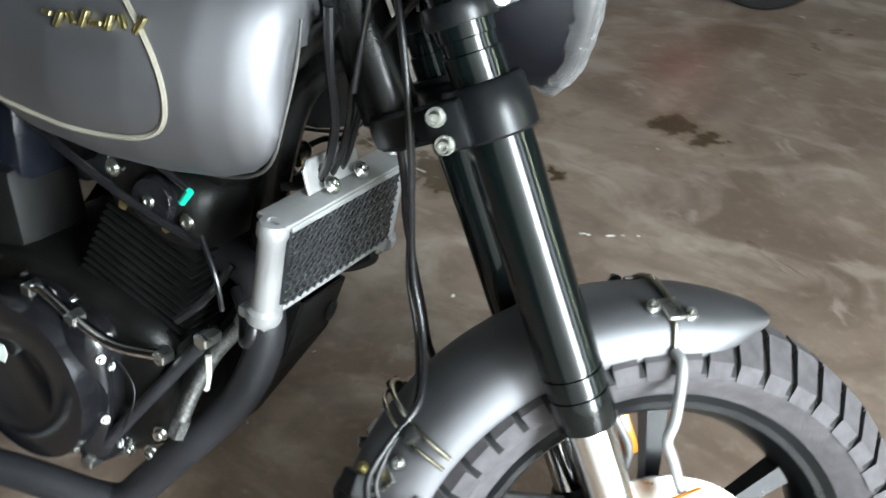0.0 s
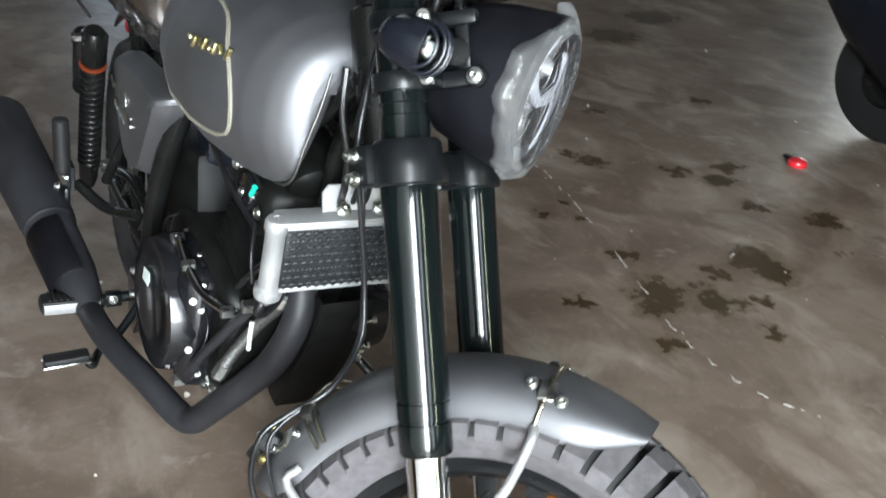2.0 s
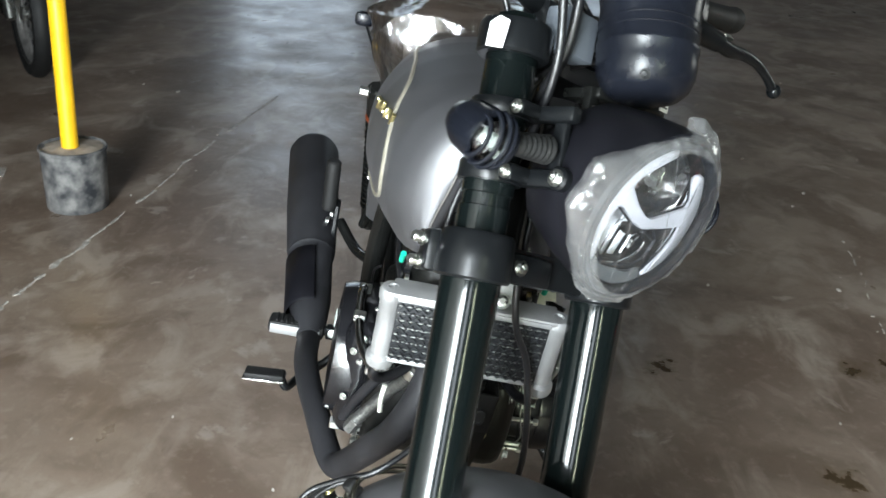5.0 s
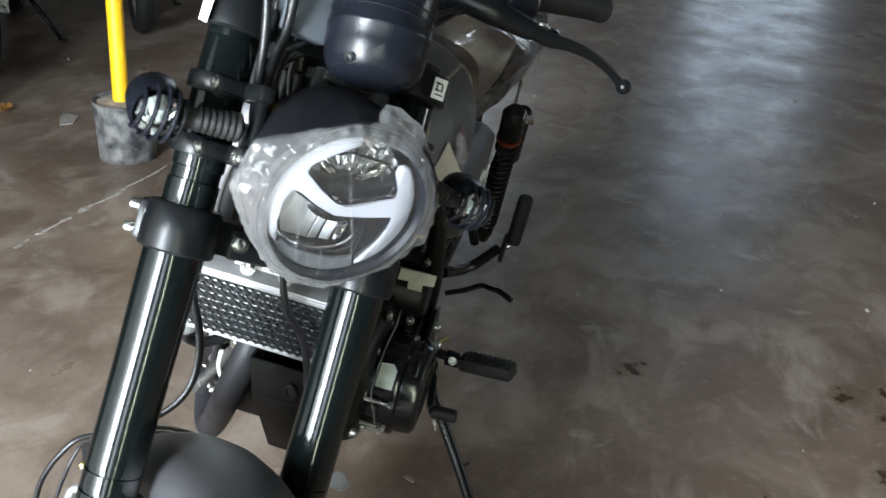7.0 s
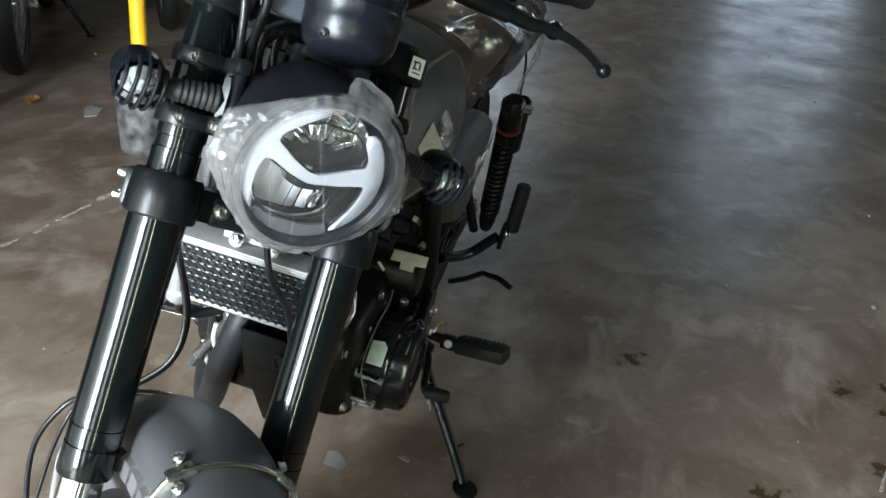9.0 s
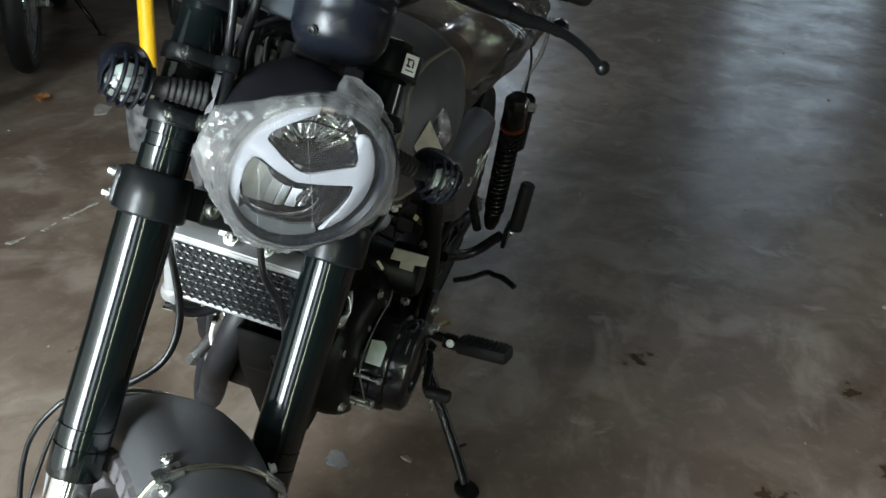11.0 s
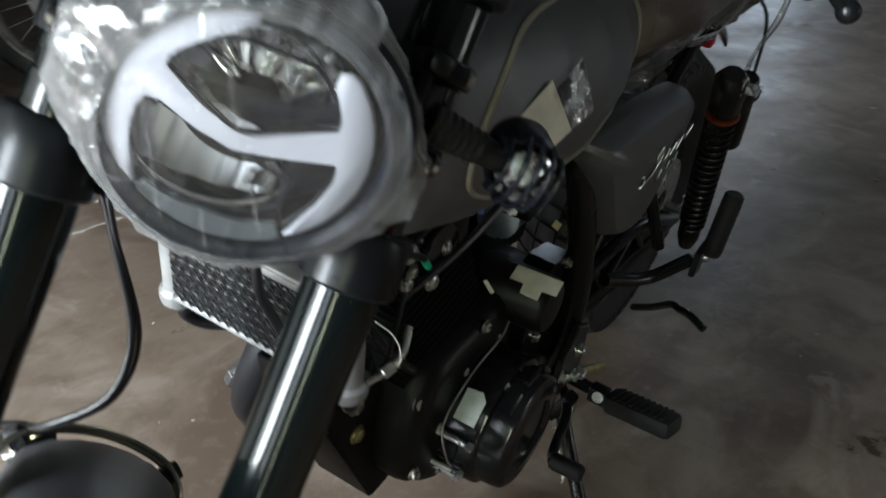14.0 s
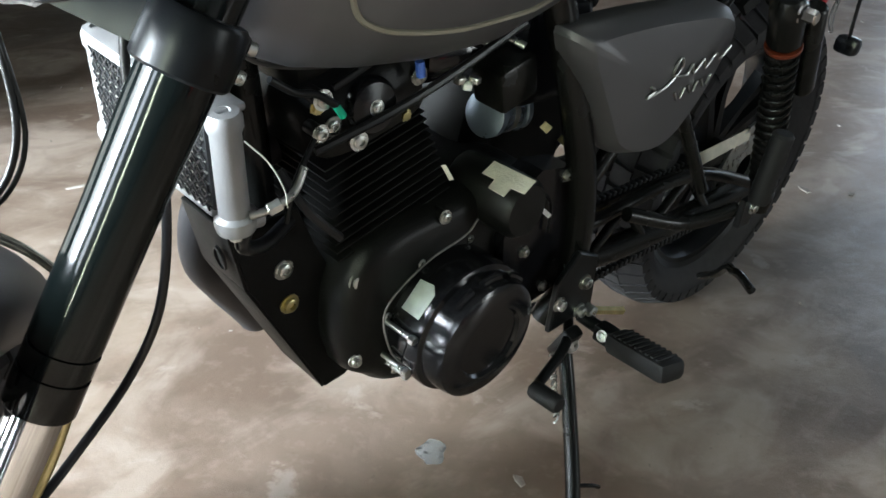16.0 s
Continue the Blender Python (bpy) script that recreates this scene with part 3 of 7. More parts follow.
# -- front wheel and rear wheel --
def wheel(prefix, m, R, wide, rim_r, parent, discs, round_off=1.0):
    """A cast wheel with its axle along y of m: tyre with tread blocks, rim, hub, spokes and brake discs."""
    my = m @ Matrix.Rotation(radians(-90), 4, "X")  # z of the lathe along +y
    w, q = wide / 2, round_off
    half = [(rim_r - 0.004, 0.55), (rim_r + 0.012, 0.72), (rim_r + 0.030, 0.93), (R - 0.056 * q, 0.965), (R - 0.041 * q, 0.87), (R - 0.023 * q, 0.58), (R - 0.015, 0.25), (R - 0.014, 0)]
    tyre_prof = [(r, -k * w) for r, k in half] + [(r, k * w) for r, k in reversed(half[:-1])] + [(rim_r - 0.004, -w * 0.55)]
    hub = part(prefix, lathe([(0, -w * 0.7), (0.03, -w * 0.7), (0.034, -w * 0.6), (0.032, w * 0.6), (0.03, w * 0.7), (0, w * 0.7)], my, 28), CLAMP, parent, "black cast wheel with a block-tread tyre")
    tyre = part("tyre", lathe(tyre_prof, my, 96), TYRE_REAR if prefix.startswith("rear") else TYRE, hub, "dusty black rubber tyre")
    bm = bmesh.new()
    count = 50
    for i in range(count):
        a = 2 * math.pi * i / count
        for k, (y0, y1, shift) in enumerate(((-0.98, -0.50, 0.0), (-0.47, -0.03, 0.12), (0.03, 0.47, 0.52), (0.50, 0.98, 0.40))):
            ring = []
            arc = 2 * math.pi / count
            for t, lift in ((0, -0.004), (0, 1), (1, 1), (1, -0.004)):
                for yy in (y0, y1):
                    crown = R - 0.0005 - 0.042 * q * abs(yy) ** 2.6
                    base = crown - 0.019
                    rad = crown if lift == 1 else base
                    ang = a + arc * (shift + 0.12 * (yy - y0) / (y1 - y0) + 0.10 + 0.76 * t)
                    ring.append(Vector((rad * math.cos(ang), rad * math.sin(ang), yy * w)))
            vs = [bm.verts.new(my @ p) for p in ring]
            for f in ((2, 3, 5, 4), (0, 1, 3, 2), (4, 5, 7, 6), (0, 2, 4, 6), (1, 7, 5, 3)):
                bm.faces.new([vs[j] for j in f])
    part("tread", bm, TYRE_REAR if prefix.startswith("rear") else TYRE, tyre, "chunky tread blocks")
    # dark ring between the blocks, coloured for the shade in the grooves
    part("groove_floor", lathe([(R - 0.055 * q, -w * 0.972), (R - 0.039 * q, -w * 0.885), (R - 0.0215 * q, -w * 0.6), (R - 0.0135, -w * 0.2), (R - 0.0135, w * 0.2), (R - 0.0215 * q, w * 0.6), (R - 0.039 * q, w * 0.885), (R - 0.055 * q, w * 0.972)], my, 96), GROOVE_SHADE, tyre)
    rim_prof = [(rim_r - 0.004, -w * 0.60), (rim_r + 0.006, -w * 0.66), (rim_r + 0.004, -w * 0.60), (rim_r - 0.012, -w * 0.56), (rim_r - 0.020, -w * 0.40), (rim_r - 0.026, -w * 0.2), (rim_r - 0.028, 0), (rim_r - 0.026, w * 0.2),
                (rim_r - 0.020, w * 0.40), (rim_r - 0.012, w * 0.56), (rim_r + 0.004, w * 0.60), (rim_r + 0.006, w * 0.66), (rim_r - 0.004, w * 0.60)]
    part("rim", lathe(rim_prof, my, 80), CLAMP, hub, "black alloy rim")
    for i in range(10):
        a = radians(36 * i + (9 if i % 2 else -9) + 12)
        b = radians(36 * i + 12)
        p = my @ Vector((0.030 * math.cos(b), 0.030 * math.sin(b), 0))
        q = my @ Vector(((rim_r - 0.022) * math.cos(a), (rim_r - 0.022) * math.sin(a), 0))
        mm = axis(p, q - p, (m @ Vector((0, 1, 0))) - m.translation)
        ln = (q - p).length
        part("spoke", skin([[mm @ Vector((x * wd, y * wd2, h)) for x, y in ((-1, -1), (1, -1), (1.0, 1), (-1.0, 1))] for h, wd, wd2 in ((0, 0.016, 0.011), (ln * 0.5, 0.011, 0.008), (ln, 0.015, 0.012))]), CLAMP, hub)
    for side in discs:
        prof = [(0.085, -0.002), (0.135, -0.002), (0.135, 0.002), (0.085, 0.002), (0.085, -0.002)]
        disc = part("brake_disc", lathe(prof, my @ Matrix.Translation((0, 0, side * (w * 0.62))), 64), STEEL, hub, "drilled steel brake disc")
        bm = bmesh.new()
        for i in range(6):
            a = radians(60 * i + 10)
            rod(my @ Vector((0.03 * math.cos(a), 0.03 * math.sin(a), side * w * 0.60)), my @ Vector((0.09 * math.cos(a + 0.25), 0.09 * math.sin(a + 0.25), side * w * 0.62)), 0.006, seg=8, bm=bm)
        part("disc_carrier", bm, CLAMP, disc)
    return hub


AXLE = (0.085, 0.0, -0.608)
HUB = (0.100, 0.0, -0.610)
FR, RR = 0.314, 0.313
front_m = MS @ Matrix.Translation(HUB)
front = wheel("front_wheel", front_m, FR, 0.162, 0.222, bike, (-1,))
rear_m = Matrix.Translation((-0.69, 0, RR))
rear = wheel("rear_wheel", rear_m, RR, 0.160, 0.218, bike, (-1,), 0.7)

# -- fork legs --
for sd in (-1, 1):
    v = sd * HALF
    base = Matrix.Translation((OFF, v, 0))
    leg = sp("fork_leg", lathe([(0, -0.3625), (0.0245, -0.3625), (0.0285, -0.362), (0.0300, -0.359), (0.0300, -0.3275), (0.0283, -0.3268), (0.0283, -0.3235), (0.0300, -0.3228), (0.0300, -0.3050), (0.0283, -0.3043), (0.0283, -0.3010), (0.0300, -0.3003),
                                  (0.0300, -0.19), (0.0316, -0.10), (0.0316, -0.05), (0.0270, -0.03), (0.0270, 0.006), (0.0250, 0.007), (0.0250, 0.019), (0.0270, 0.02), (0.0270, 0.195), (0.024, 0.199), (0, 0.199)], base, 48), FORK, label="gloss black upside-down fork tube")
    sp("slider", lathe([(0, -0.345), (0.0235, -0.345), (0.0235, -0.565), (0, -0.565)], base, 40), CHROME, leg, "chromed fork slider")
    bm = lathe([(0, -0.545), (0.024, -0.545), (0.029, -0.552), (0.029, -0.60), (0.024, -0.64), (0, -0.645)], base, 28)
    block((0.05, 0.03, 0.06), Matrix.Translation((OFF + 0.012, v, -0.608)), 0.008, bm)
    sp("axle_clamp", bm, CLAMP, leg)
    # lower clamp collar with its lug and two bolts
    bm = lathe([(0.0315, -0.0690), (0.0375, -0.0690), (0.0395, -0.0665), (0.0395, -0.0500), (0.0385, -0.0240), (0.0350, -0.0195), (0.0280, -0.0190)], base, 48)
    block((0.036, 0.022, 0.044), Matrix.Translation((OFF - 0.042, v + sd * 0.020, -0.0455)) @ Matrix.Rotation(radians(sd * 30), 4, "Z"), 0.005, bm)
    collar = sp("lower_clamp", bm, CLAMP, label="satin black fork clamp")
    for s in (-0.034, -0.059):
        sp("clamp_bolt", bolt((OFF - 0.051, v + sd * 0.027, s), (-0.35, sd * 1, 0), 0.0062, 0.013), STEEL, collar, "zinc socket bolt")
    # upper pair of collars carrying headlight and indicator
    for s, h in ((0.032, 0.020), (0.098, 0.018)):
        bm = lathe([(0.0272, s), (0.0325, s), (0.0335, s + 0.002), (0.0335, s + h - 0.002), (0.0325, s + h), (0.0272, s + h)], base, 40)
        block((0.070, 0.016, h * 0.92), Matrix.Translation((OFF + 0.050, v - sd * 0.016, s + h / 2)), 0.004, bm)
        block((0.022, 0.036, h * 0.88), Matrix.Translation((OFF + 0.033, v + sd * 0.001, s + h / 2)), 0.004, bm)
        br = sp("lamp_bracket", bm, CLAMP, label="black lamp bracket collar")
        sp("bracket_bolt", bolt((OFF + 0.035, v + sd * 0.0185, s + h / 2), (0, sd, 0), 0.0052, 0.005), STEEL, br)
        if s < 0.05:
            sp("bracket_bolt", bolt((OFF + 0.081, v - sd * 0.016 + sd * 0.012, s + h / 2), (0, sd, 0), 0.0062, 0.006), STEEL, br)
            sp("spacer", rod((OFF + 0.081, v - sd * 0.030, s + h / 2), (OFF + 0.081, v - sd * 0.004, s + h / 2), 0.012, bevel=0.002), CLAMP, br)
    sp("bracket_strap", block((0.016, 0.010, 0.075), Matrix.Translation((OFF + 0.066, v - sd * 0.020, 0.078)), 0.003), CLAMP)
    # top yoke collar
    bm = lathe([(0.0272, 0.162), (0.036, 0.162), (0.0385, 0.165), (0.0385, 0.192), (0.0365, 0.196), (0.0275, 0.197)], base, 44)
    yoke = sp("yoke_collar", bm, CLAMP, label="satin black top yoke")
    sp("fork_cap", lathe([(0, 0.194), (0.022, 0.194), (0.022, 0.206), (0.012, 0.209), (0, 0.209)], base, 6), FORK, yoke)
    if sd > 0:
        m = Matrix.Translation((OFF + 0.0388, v + 0.007, 0.180)) @ Matrix.Rotation(radians(90), 4, "Y") @ Matrix.Rotation(radians(90), 4, "Z")
        stick = sp("sticker", plate([(-0.009, -0.012), (0.009, -0.012), (0.009, 0.012), (-0.009, 0.012)], 0.0012, m, 0.0003), PAPER, yoke, "white label with black marks")
        for x, y, a, c in ((-0.002, 0.006, 0.009, 0.002), (0.003, 0.001, 0.002, 0.008), (-0.003, -0.002, 0.006, 0.002), (-0.004, 0.002, 0.002, 0.006), (0.0, -0.007, 0.011, 0.0015)):
            sp("print_bar", block((a, c, 0.0006), m @ Matrix.Translation((x, y, 0.001)), 0), INK, stick)
    else:
        m = Matrix.Translation((OFF + 0.010, v - 0.0387, 0.176)) @ Matrix.Rotation(radians(90), 4, "X")
        sp("sticker", plate([(-0.013, -0.012), (0.010, -0.016), (0.014, 0.012), (0.0, 0.018), (-0.012, 0.012)], 0.0012, m, 0.0003), PAPER, yoke, "torn white paper label")

# triple tree plates, steering stem
bm = plate([(0.03, -0.10), (0.07, -0.085), (0.06, 0), (0.07, 0.085), (0.03, 0.10), (-0.02, 0.06), (-0.035, 0.02), (-0.035, -0.02), (-0.02, -0.06)], 0.036, Matrix.Translation((0.01, 0, -0.045)), 0.004)
tree = sp("triple_tree", bm, CLAMP, label="black steering yokes")
sp("top_bridge", plate([(0.03, -0.11), (0.07, -0.09), (0.055, 0), (0.07, 0.09), (0.03, 0.11), (-0.02, 0.05), (-0.035, 0), (-0.02, -0.05)], 0.022, Matrix.Translation((0.01, 0, 0.180)), 0.004), CLAMP, tree)
sp("steering_stem", rod((0, 0, -0.06), (0, 0, 0.20), 0.021, bevel=0.004), BLACK, tree)
sp("stem_nut", rod((0, 0, 0.190), (0, 0, 0.210), 0.016, seg=6, bevel=0.002), STEEL, tree)
bm = block((0.016, 0.070, 0.034), Matrix.Translation((0.074, -0.026, -0.048)), 0.006)
hb = sp("lamp_stay", bm, CLAMP)
sp("stay_bolt", bolt((0.082, -0.049, -0.046), (1, 0, 0.2), 0.0070, 0.006), STEEL, hb)

# -- headlight, its glass and its wrapping film: own frame, x along the beam --
MH = Matrix.Translation((0.176, 0.0, 0.014)) @ Matrix.Rotation(radians(RAKE), 4, "Y") @ Matrix.Translation((0.016, -0.002, 0.024))
MZ = MH @ Matrix.Rotation(radians(90), 4, "Y")  # z along the beam, x down
shell = sp("headlight", lathe([(0, -0.138), (0.032, -0.136), (0.060, -0.124), (0.080, -0.098), (0.090, -0.055), (0.0945, -0.02), (0.0955, 0.004), (0.0925, 0.008), (0.0895, 0.004), (0.0875, -0.004), (0.083, -0.05), (0.0, -0.06)], MZ @ Matrix.Translation((0.003, -0.004, 0)), 64), SHELL, label="round headlight with a light-guide ring, wrapped in clear film")
FILM_FACE = MH @ Matrix.Rotation(radians(90), 4, "Y") @ Matrix.Rotation(radians(90), 4, "Z")  # x to the lamp's left, y up, z along the beam
SLIP = Vector((-0.0065, -0.0045, 0))  # the lens sits a little off the middle of its loose film
FACE = FILM_FACE @ Matrix.Translation(SLIP) @ Matrix.Diagonal((0.955, 0.955, 1, 1))
MB = FACE @ Matrix.Rotation(radians(-90), 4, "Z")
sp("lens_bezel", lathe([(0.0835, 0.000), (0.092, 0.002), (0.092, 0.010), (0.0880, 0.011), (0.0835, 0.006)], MB, 64), PLASTIC, shell, "dark bezel ring")


def guide(poly, name="light_guide"):
    return sp(name, plate(poly, 0.007, FACE @ Matrix.Translation((0, 0, 0.0015)), 0.0018), WHITE, shell, "white light guide", 60)


def arc_band(rim, inner, a0, a1, seg=28):
    """A band of constant outer radius whose inner radius runs through the stops (degrees, radius)."""
    def at(a):
        for (p, q), (s, u) in zip(inner, inner[1:]):
            if min(p, s) <= a <= max(p, s):
                return q + (u - q) * (a - p) / (s - p)
        return inner[-1][1]
    ang = [a0 + (a1 - a0) * i / seg for i in range(seg + 1)]
    return [(rim * math.cos(radians(a)), rim * math.sin(radians(a))) for a in ang] + [(at(a) * math.cos(radians(a)), at(a) * math.sin(radians(a))) for a in reversed(ang)]


def polar(*stops):
    return [(r * math.cos(radians(a)), r * math.sin(radians(a))) for a, r in stops]


# ring, crossing arm and right-hand arc are one moulding
guide(polar((104, 0.0805), (114, 0.0815), (127, 0.0825), (141, 0.0835), (154, 0.0837), (168, 0.0832), (182, 0.0835), (196, 0.0840), (207, 0.0832), (219, 0.0817), (229, 0.0790), (221, 0.0740), (209, 0.0710), (194, 0.0697), (184, 0.0680))
      + [(-0.0650, 0.0040), (-0.0610, 0.0060), (-0.0540, 0.0040), (-0.0402, -0.0019), (-0.0270, -0.0068), (-0.0161, -0.0104), (-0.0060, -0.0116), (0.0044, -0.0112), (0.0288, -0.0042), (0.0542, 0.0050), (0.0590, 0.0045)]
      + polar((-2, 0.0608), (-10, 0.0620), (-20, 0.0636), (-29, 0.0655), (-40, 0.0696), (-53, 0.0780), (-44, 0.0792), (-32, 0.0792), (-20, 0.0788), (-8, 0.0786), (4, 0.0783), (16, 0.0780), (28, 0.0780), (40, 0.0785), (52, 0.0795), (57, 0.0770), (60, 0.0710), (56, 0.0640), (47, 0.0610), (36, 0.0605), (28, 0.0580))
      + [(0.0490, 0.0240), (0.0272, 0.0134), (0.0090, 0.0040), (0.0016, 0.0014), (-0.0060, -0.0002), (-0.0137, 0.0014), (-0.0332, 0.0116), (-0.0560, 0.0235), (-0.0600, 0.0270)]
      + polar((150, 0.0665), (144, 0.0672), (132, 0.0685), (118, 0.0705), (104, 0.0725)))
# dark raised lips round the three openings
UP = [(-0.0585, 0.0275), (-0.0540, 0.0375), (-0.0440, 0.0500), (-0.020, 0.0600), (0.020, 0.0600), (0.0300, 0.0540), (0.0400, 0.0440), (0.0478, 0.0340), (0.0480, 0.0255), (0.0265, 0.0148), (0.0060, 0.0045), (-0.0060, 0.0014), (-0.0130, 0.0030), (-0.0325, 0.0132)]
LOW = [(-0.0620, 0.0040), (-0.0400, -0.0036), (-0.0165, -0.0122), (0.0040, -0.0130), (0.0130, -0.0160), (0.0345, -0.0225), (0.0335, -0.0440), (0.020, -0.0545), (-0.001, -0.0590), (-0.034, -0.0600), (-0.0540, -0.0450), (-0.0660, -0.0230), (-0.0675, -0.0080)]
SIDE = [(0.0200, -0.0085), (0.0530, 0.0030), (0.0580, 0.0020), (0.0600, -0.0110), (0.0560, -0.0315), (0.0440, -0.0560), (0.0370, -0.0440), (0.0365, -0.0210)]
for poly in (UP, LOW, SIDE):
    sp("opening_lip", tube([FACE @ Vector((x, y, 0.001)) for x, y in poly + poly[:1]], 0.0014, 8, 1), PLASTIC, shell)
# the chromed reflector behind the upper opening, with its fins, and a dark shelf under it
bm = bmesh.new()
for i in range(24):
    a = radians(18 + i * 6.2)
    r = 0.030 + 0.004 * math.sin(i * 2.1)
    c = Vector((-0.002 - math.cos(a) * r, 0.019 + math.sin(a) * r * 0.80, -0.020 - 0.007 * math.sin(a)))
    block((0.0034, 0.024, 0.003), FACE @ Matrix.Translation(c) @ Matrix.Rotation(radians(90) - a, 4, "Z") @ Matrix.Rotation(radians(40 * math.sin(i * 1.7)), 4, "Y") @ Matrix.Rotation(radians(-25), 4, "X"), 0.0006, bm)
sp("reflector", bm, CHROME, shell, "finned chrome reflector")
sp("reflector_bowl", lathe([(0.0, -0.044), (0.02, -0.042), (0.036, -0.034), (0.046, -0.020), (0.052, -0.008)], FACE @ Matrix.Translation((-0.002, 0.026, 0)), 40), CHROME, shell)
sp("shelf", plate([(-0.046, 0.0215), (-0.008, 0.002), (0.008, 0.001), (0.049, 0.022), (0.050, 0.034), (0.012, 0.020), (-0.012, 0.019)], 0.010, FACE @ Matrix.Translation((0, 0, -0.014)), 0.001), PLASTIC, shell)
sp("mask", plate([(-0.075, 0.010), (-0.03, 0.000), (0.004, -0.010), (0.075, 0.010), (0.066, -0.04), (0.03, -0.072), (-0.03, -0.072), (-0.066, -0.04)], 0.003, FACE @ Matrix.Translation((0, 0, -0.034)), 0.0005), PLASTIC, shell)
# lower reflector: upright strips of a fluted bowl
bm = bmesh.new()
for i in range(8):
    x = -0.060 + 0.0125 * i
    hgt = 0.058 * math.sqrt(max(0.15, 1 - ((x + 0.016) / 0.056) ** 2))
    block((0.0122, hgt, 0.0025), FACE @ Matrix.Translation((x, -0.034, -0.018 - 0.010 * math.cos((x + 0.016) * 26))) @ Matrix.Rotation(radians((x + 0.016) * 520 + (11 if i % 2 else -9)), 4, "Y"), 0.0006, bm)
sp("lower_reflector", bm, SATIN, shell, "fluted chrome lower reflector")
sp("reflector_rim", tube([FACE @ Vector((-0.014 + 0.0490 * math.cos(t), -0.033 + 0.0300 * math.sin(t), -0.008)) for t in [radians(170 + i * 8) for i in range(26)]], 0.0014, 8, 1), CHROME, shell)
sp("bulb_shade", plate([(-0.010, -0.004), (0.006, -0.006), (0.012, 0.003), (0.004, 0.011), (-0.008, 0.006)], 0.006, FACE @ Matrix.Translation((0.020, -0.036, -0.012)) @ Matrix.Rotation(radians(24), 4, "Y"), 0.0012), CHROME, shell)
sp("lower_trim", plate(arc_band(0.0805, ((230, 0.0730), (265, 0.0640), (305, 0.0680)), 231, 305), 0.004, FACE @ Matrix.Translation((0, 0, 0.0)), 0.001), LIP, shell, "dark grey lower trim")
glass = sp("lens", lathe([(0.0885, 0.006), (0.085, 0.011), (0.065, 0.0165), (0.038, 0.0200), (0, 0.0215)], MB, 48), GLASS, shell, "clear domed lens")
glass.visible_shadow = False

# outline of the loose film: degrees, radius, distance ahead
RIM = [(-170, 0.1130, -0.004), (-142, 0.0990, 0.000), (-110, 0.1030, 0.000), (-94, 0.1065, 0.000), (-74, 0.1065, 0.000), (-64, 0.1035, 0.000), (-39, 0.1060, -0.002), (-12, 0.1215, -0.006), (2, 0.1170, -0.005), (24, 0.1050, -0.004),
       (46, 0.1010, -0.004), (68, 0.1065, -0.004), (83, 0.1080, -0.006), (90, 0.1070, -0.004), (95, 0.0930, 0.010), (111, 0.0900, 0.011), (133, 0.0920, 0.010), (151, 0.1000, 0.004), (164, 0.1150, -0.002), (190, 0.1130, -0.004)]


def film_rim(deg):
    for (a, r, z), (b, s, w) in zip(RIM, RIM[1:]):
        if a <= deg <= b:
            p, q = Vector((r * math.cos(radians(a)), r * math.sin(radians(a)), z)), Vector((s * math.cos(radians(b)), s * math.sin(radians(b)), w))
            return p.lerp(q, (deg - a) / (b - a)) + Vector((-0.010, 0, 0))


def film_skin(inner, n, steps):
    """Thin film from a ring of the lens to its loose edge, then gathered back behind it, with fine pleats."""
    rings = []
    for k in range(steps + 1):
        u, line = k / steps, []
        for i in range(n):
            deg = -170 + 360 * i / n
            a = radians(deg)
            e = film_rim(deg)
            side = Vector((math.cos(a), math.sin(a), 0))
            start = side * inner[0] * 0.955 + SLIP + Vector((0, 0, inner[1]))
            pleat = noise.noise((math.cos(a) * 7, math.sin(a) * 7, u * 1.5)) * 0.0035 + noise.noise((math.cos(a) * 17, math.sin(a) * 17, u * 3)) * 0.0030 + noise.noise((math.cos(a) * 31, math.sin(a) * 31, u * 5)) * 0.0014
            if u <= 0.6:
                w = u / 0.6
                p = start.lerp(e, w) + Vector((0, 0, 0.004 * math.sin(math.pi * w))) + Vector((0, 0, 1)) * pleat * (0.35 + 0.65 * w) + side * pleat * 0.5 * w
            else:
                w = (u - 0.6) / 0.4
                p = e + Vector((0, 0, pleat)) + side * pleat * 0.5 - side * (0.007 * w * w) - Vector((0, 0, 0.014 * w))
                p += side * noise.noise((a * 5, w * 2, 9)) * 0.003 * w
            line.append(FILM_FACE @ p)
        rings.append(line)
    return skin_uv(rings)


def film_dome(stops, n):
    rings = []
    for k, (r, z) in enumerate(stops):
        line = []
        for i in range(n):
            a = 2 * math.pi * i / n
            x, y = r * math.cos(a), r * math.sin(a)
            # long upright creases and small dents
            ridge = sum(h * math.exp(-((x - c - 0.004 * math.sin(y * 60 + c * 90)) / 0.0016) ** 2) for c, h in ((-0.030, 0.0022), (0.0145, 0.0026), (0.030, 0.0012), (-0.052, 0.0014)))
            line.append(FACE @ Vector((x, y, z + ridge + 0.0016 * noise.noise((x * 45, y * 45, 2)) + 0.0007 * noise.noise((x * 120, y * 120, 5)))))
        rings.append(line)
    return skin(rings, caps=False)


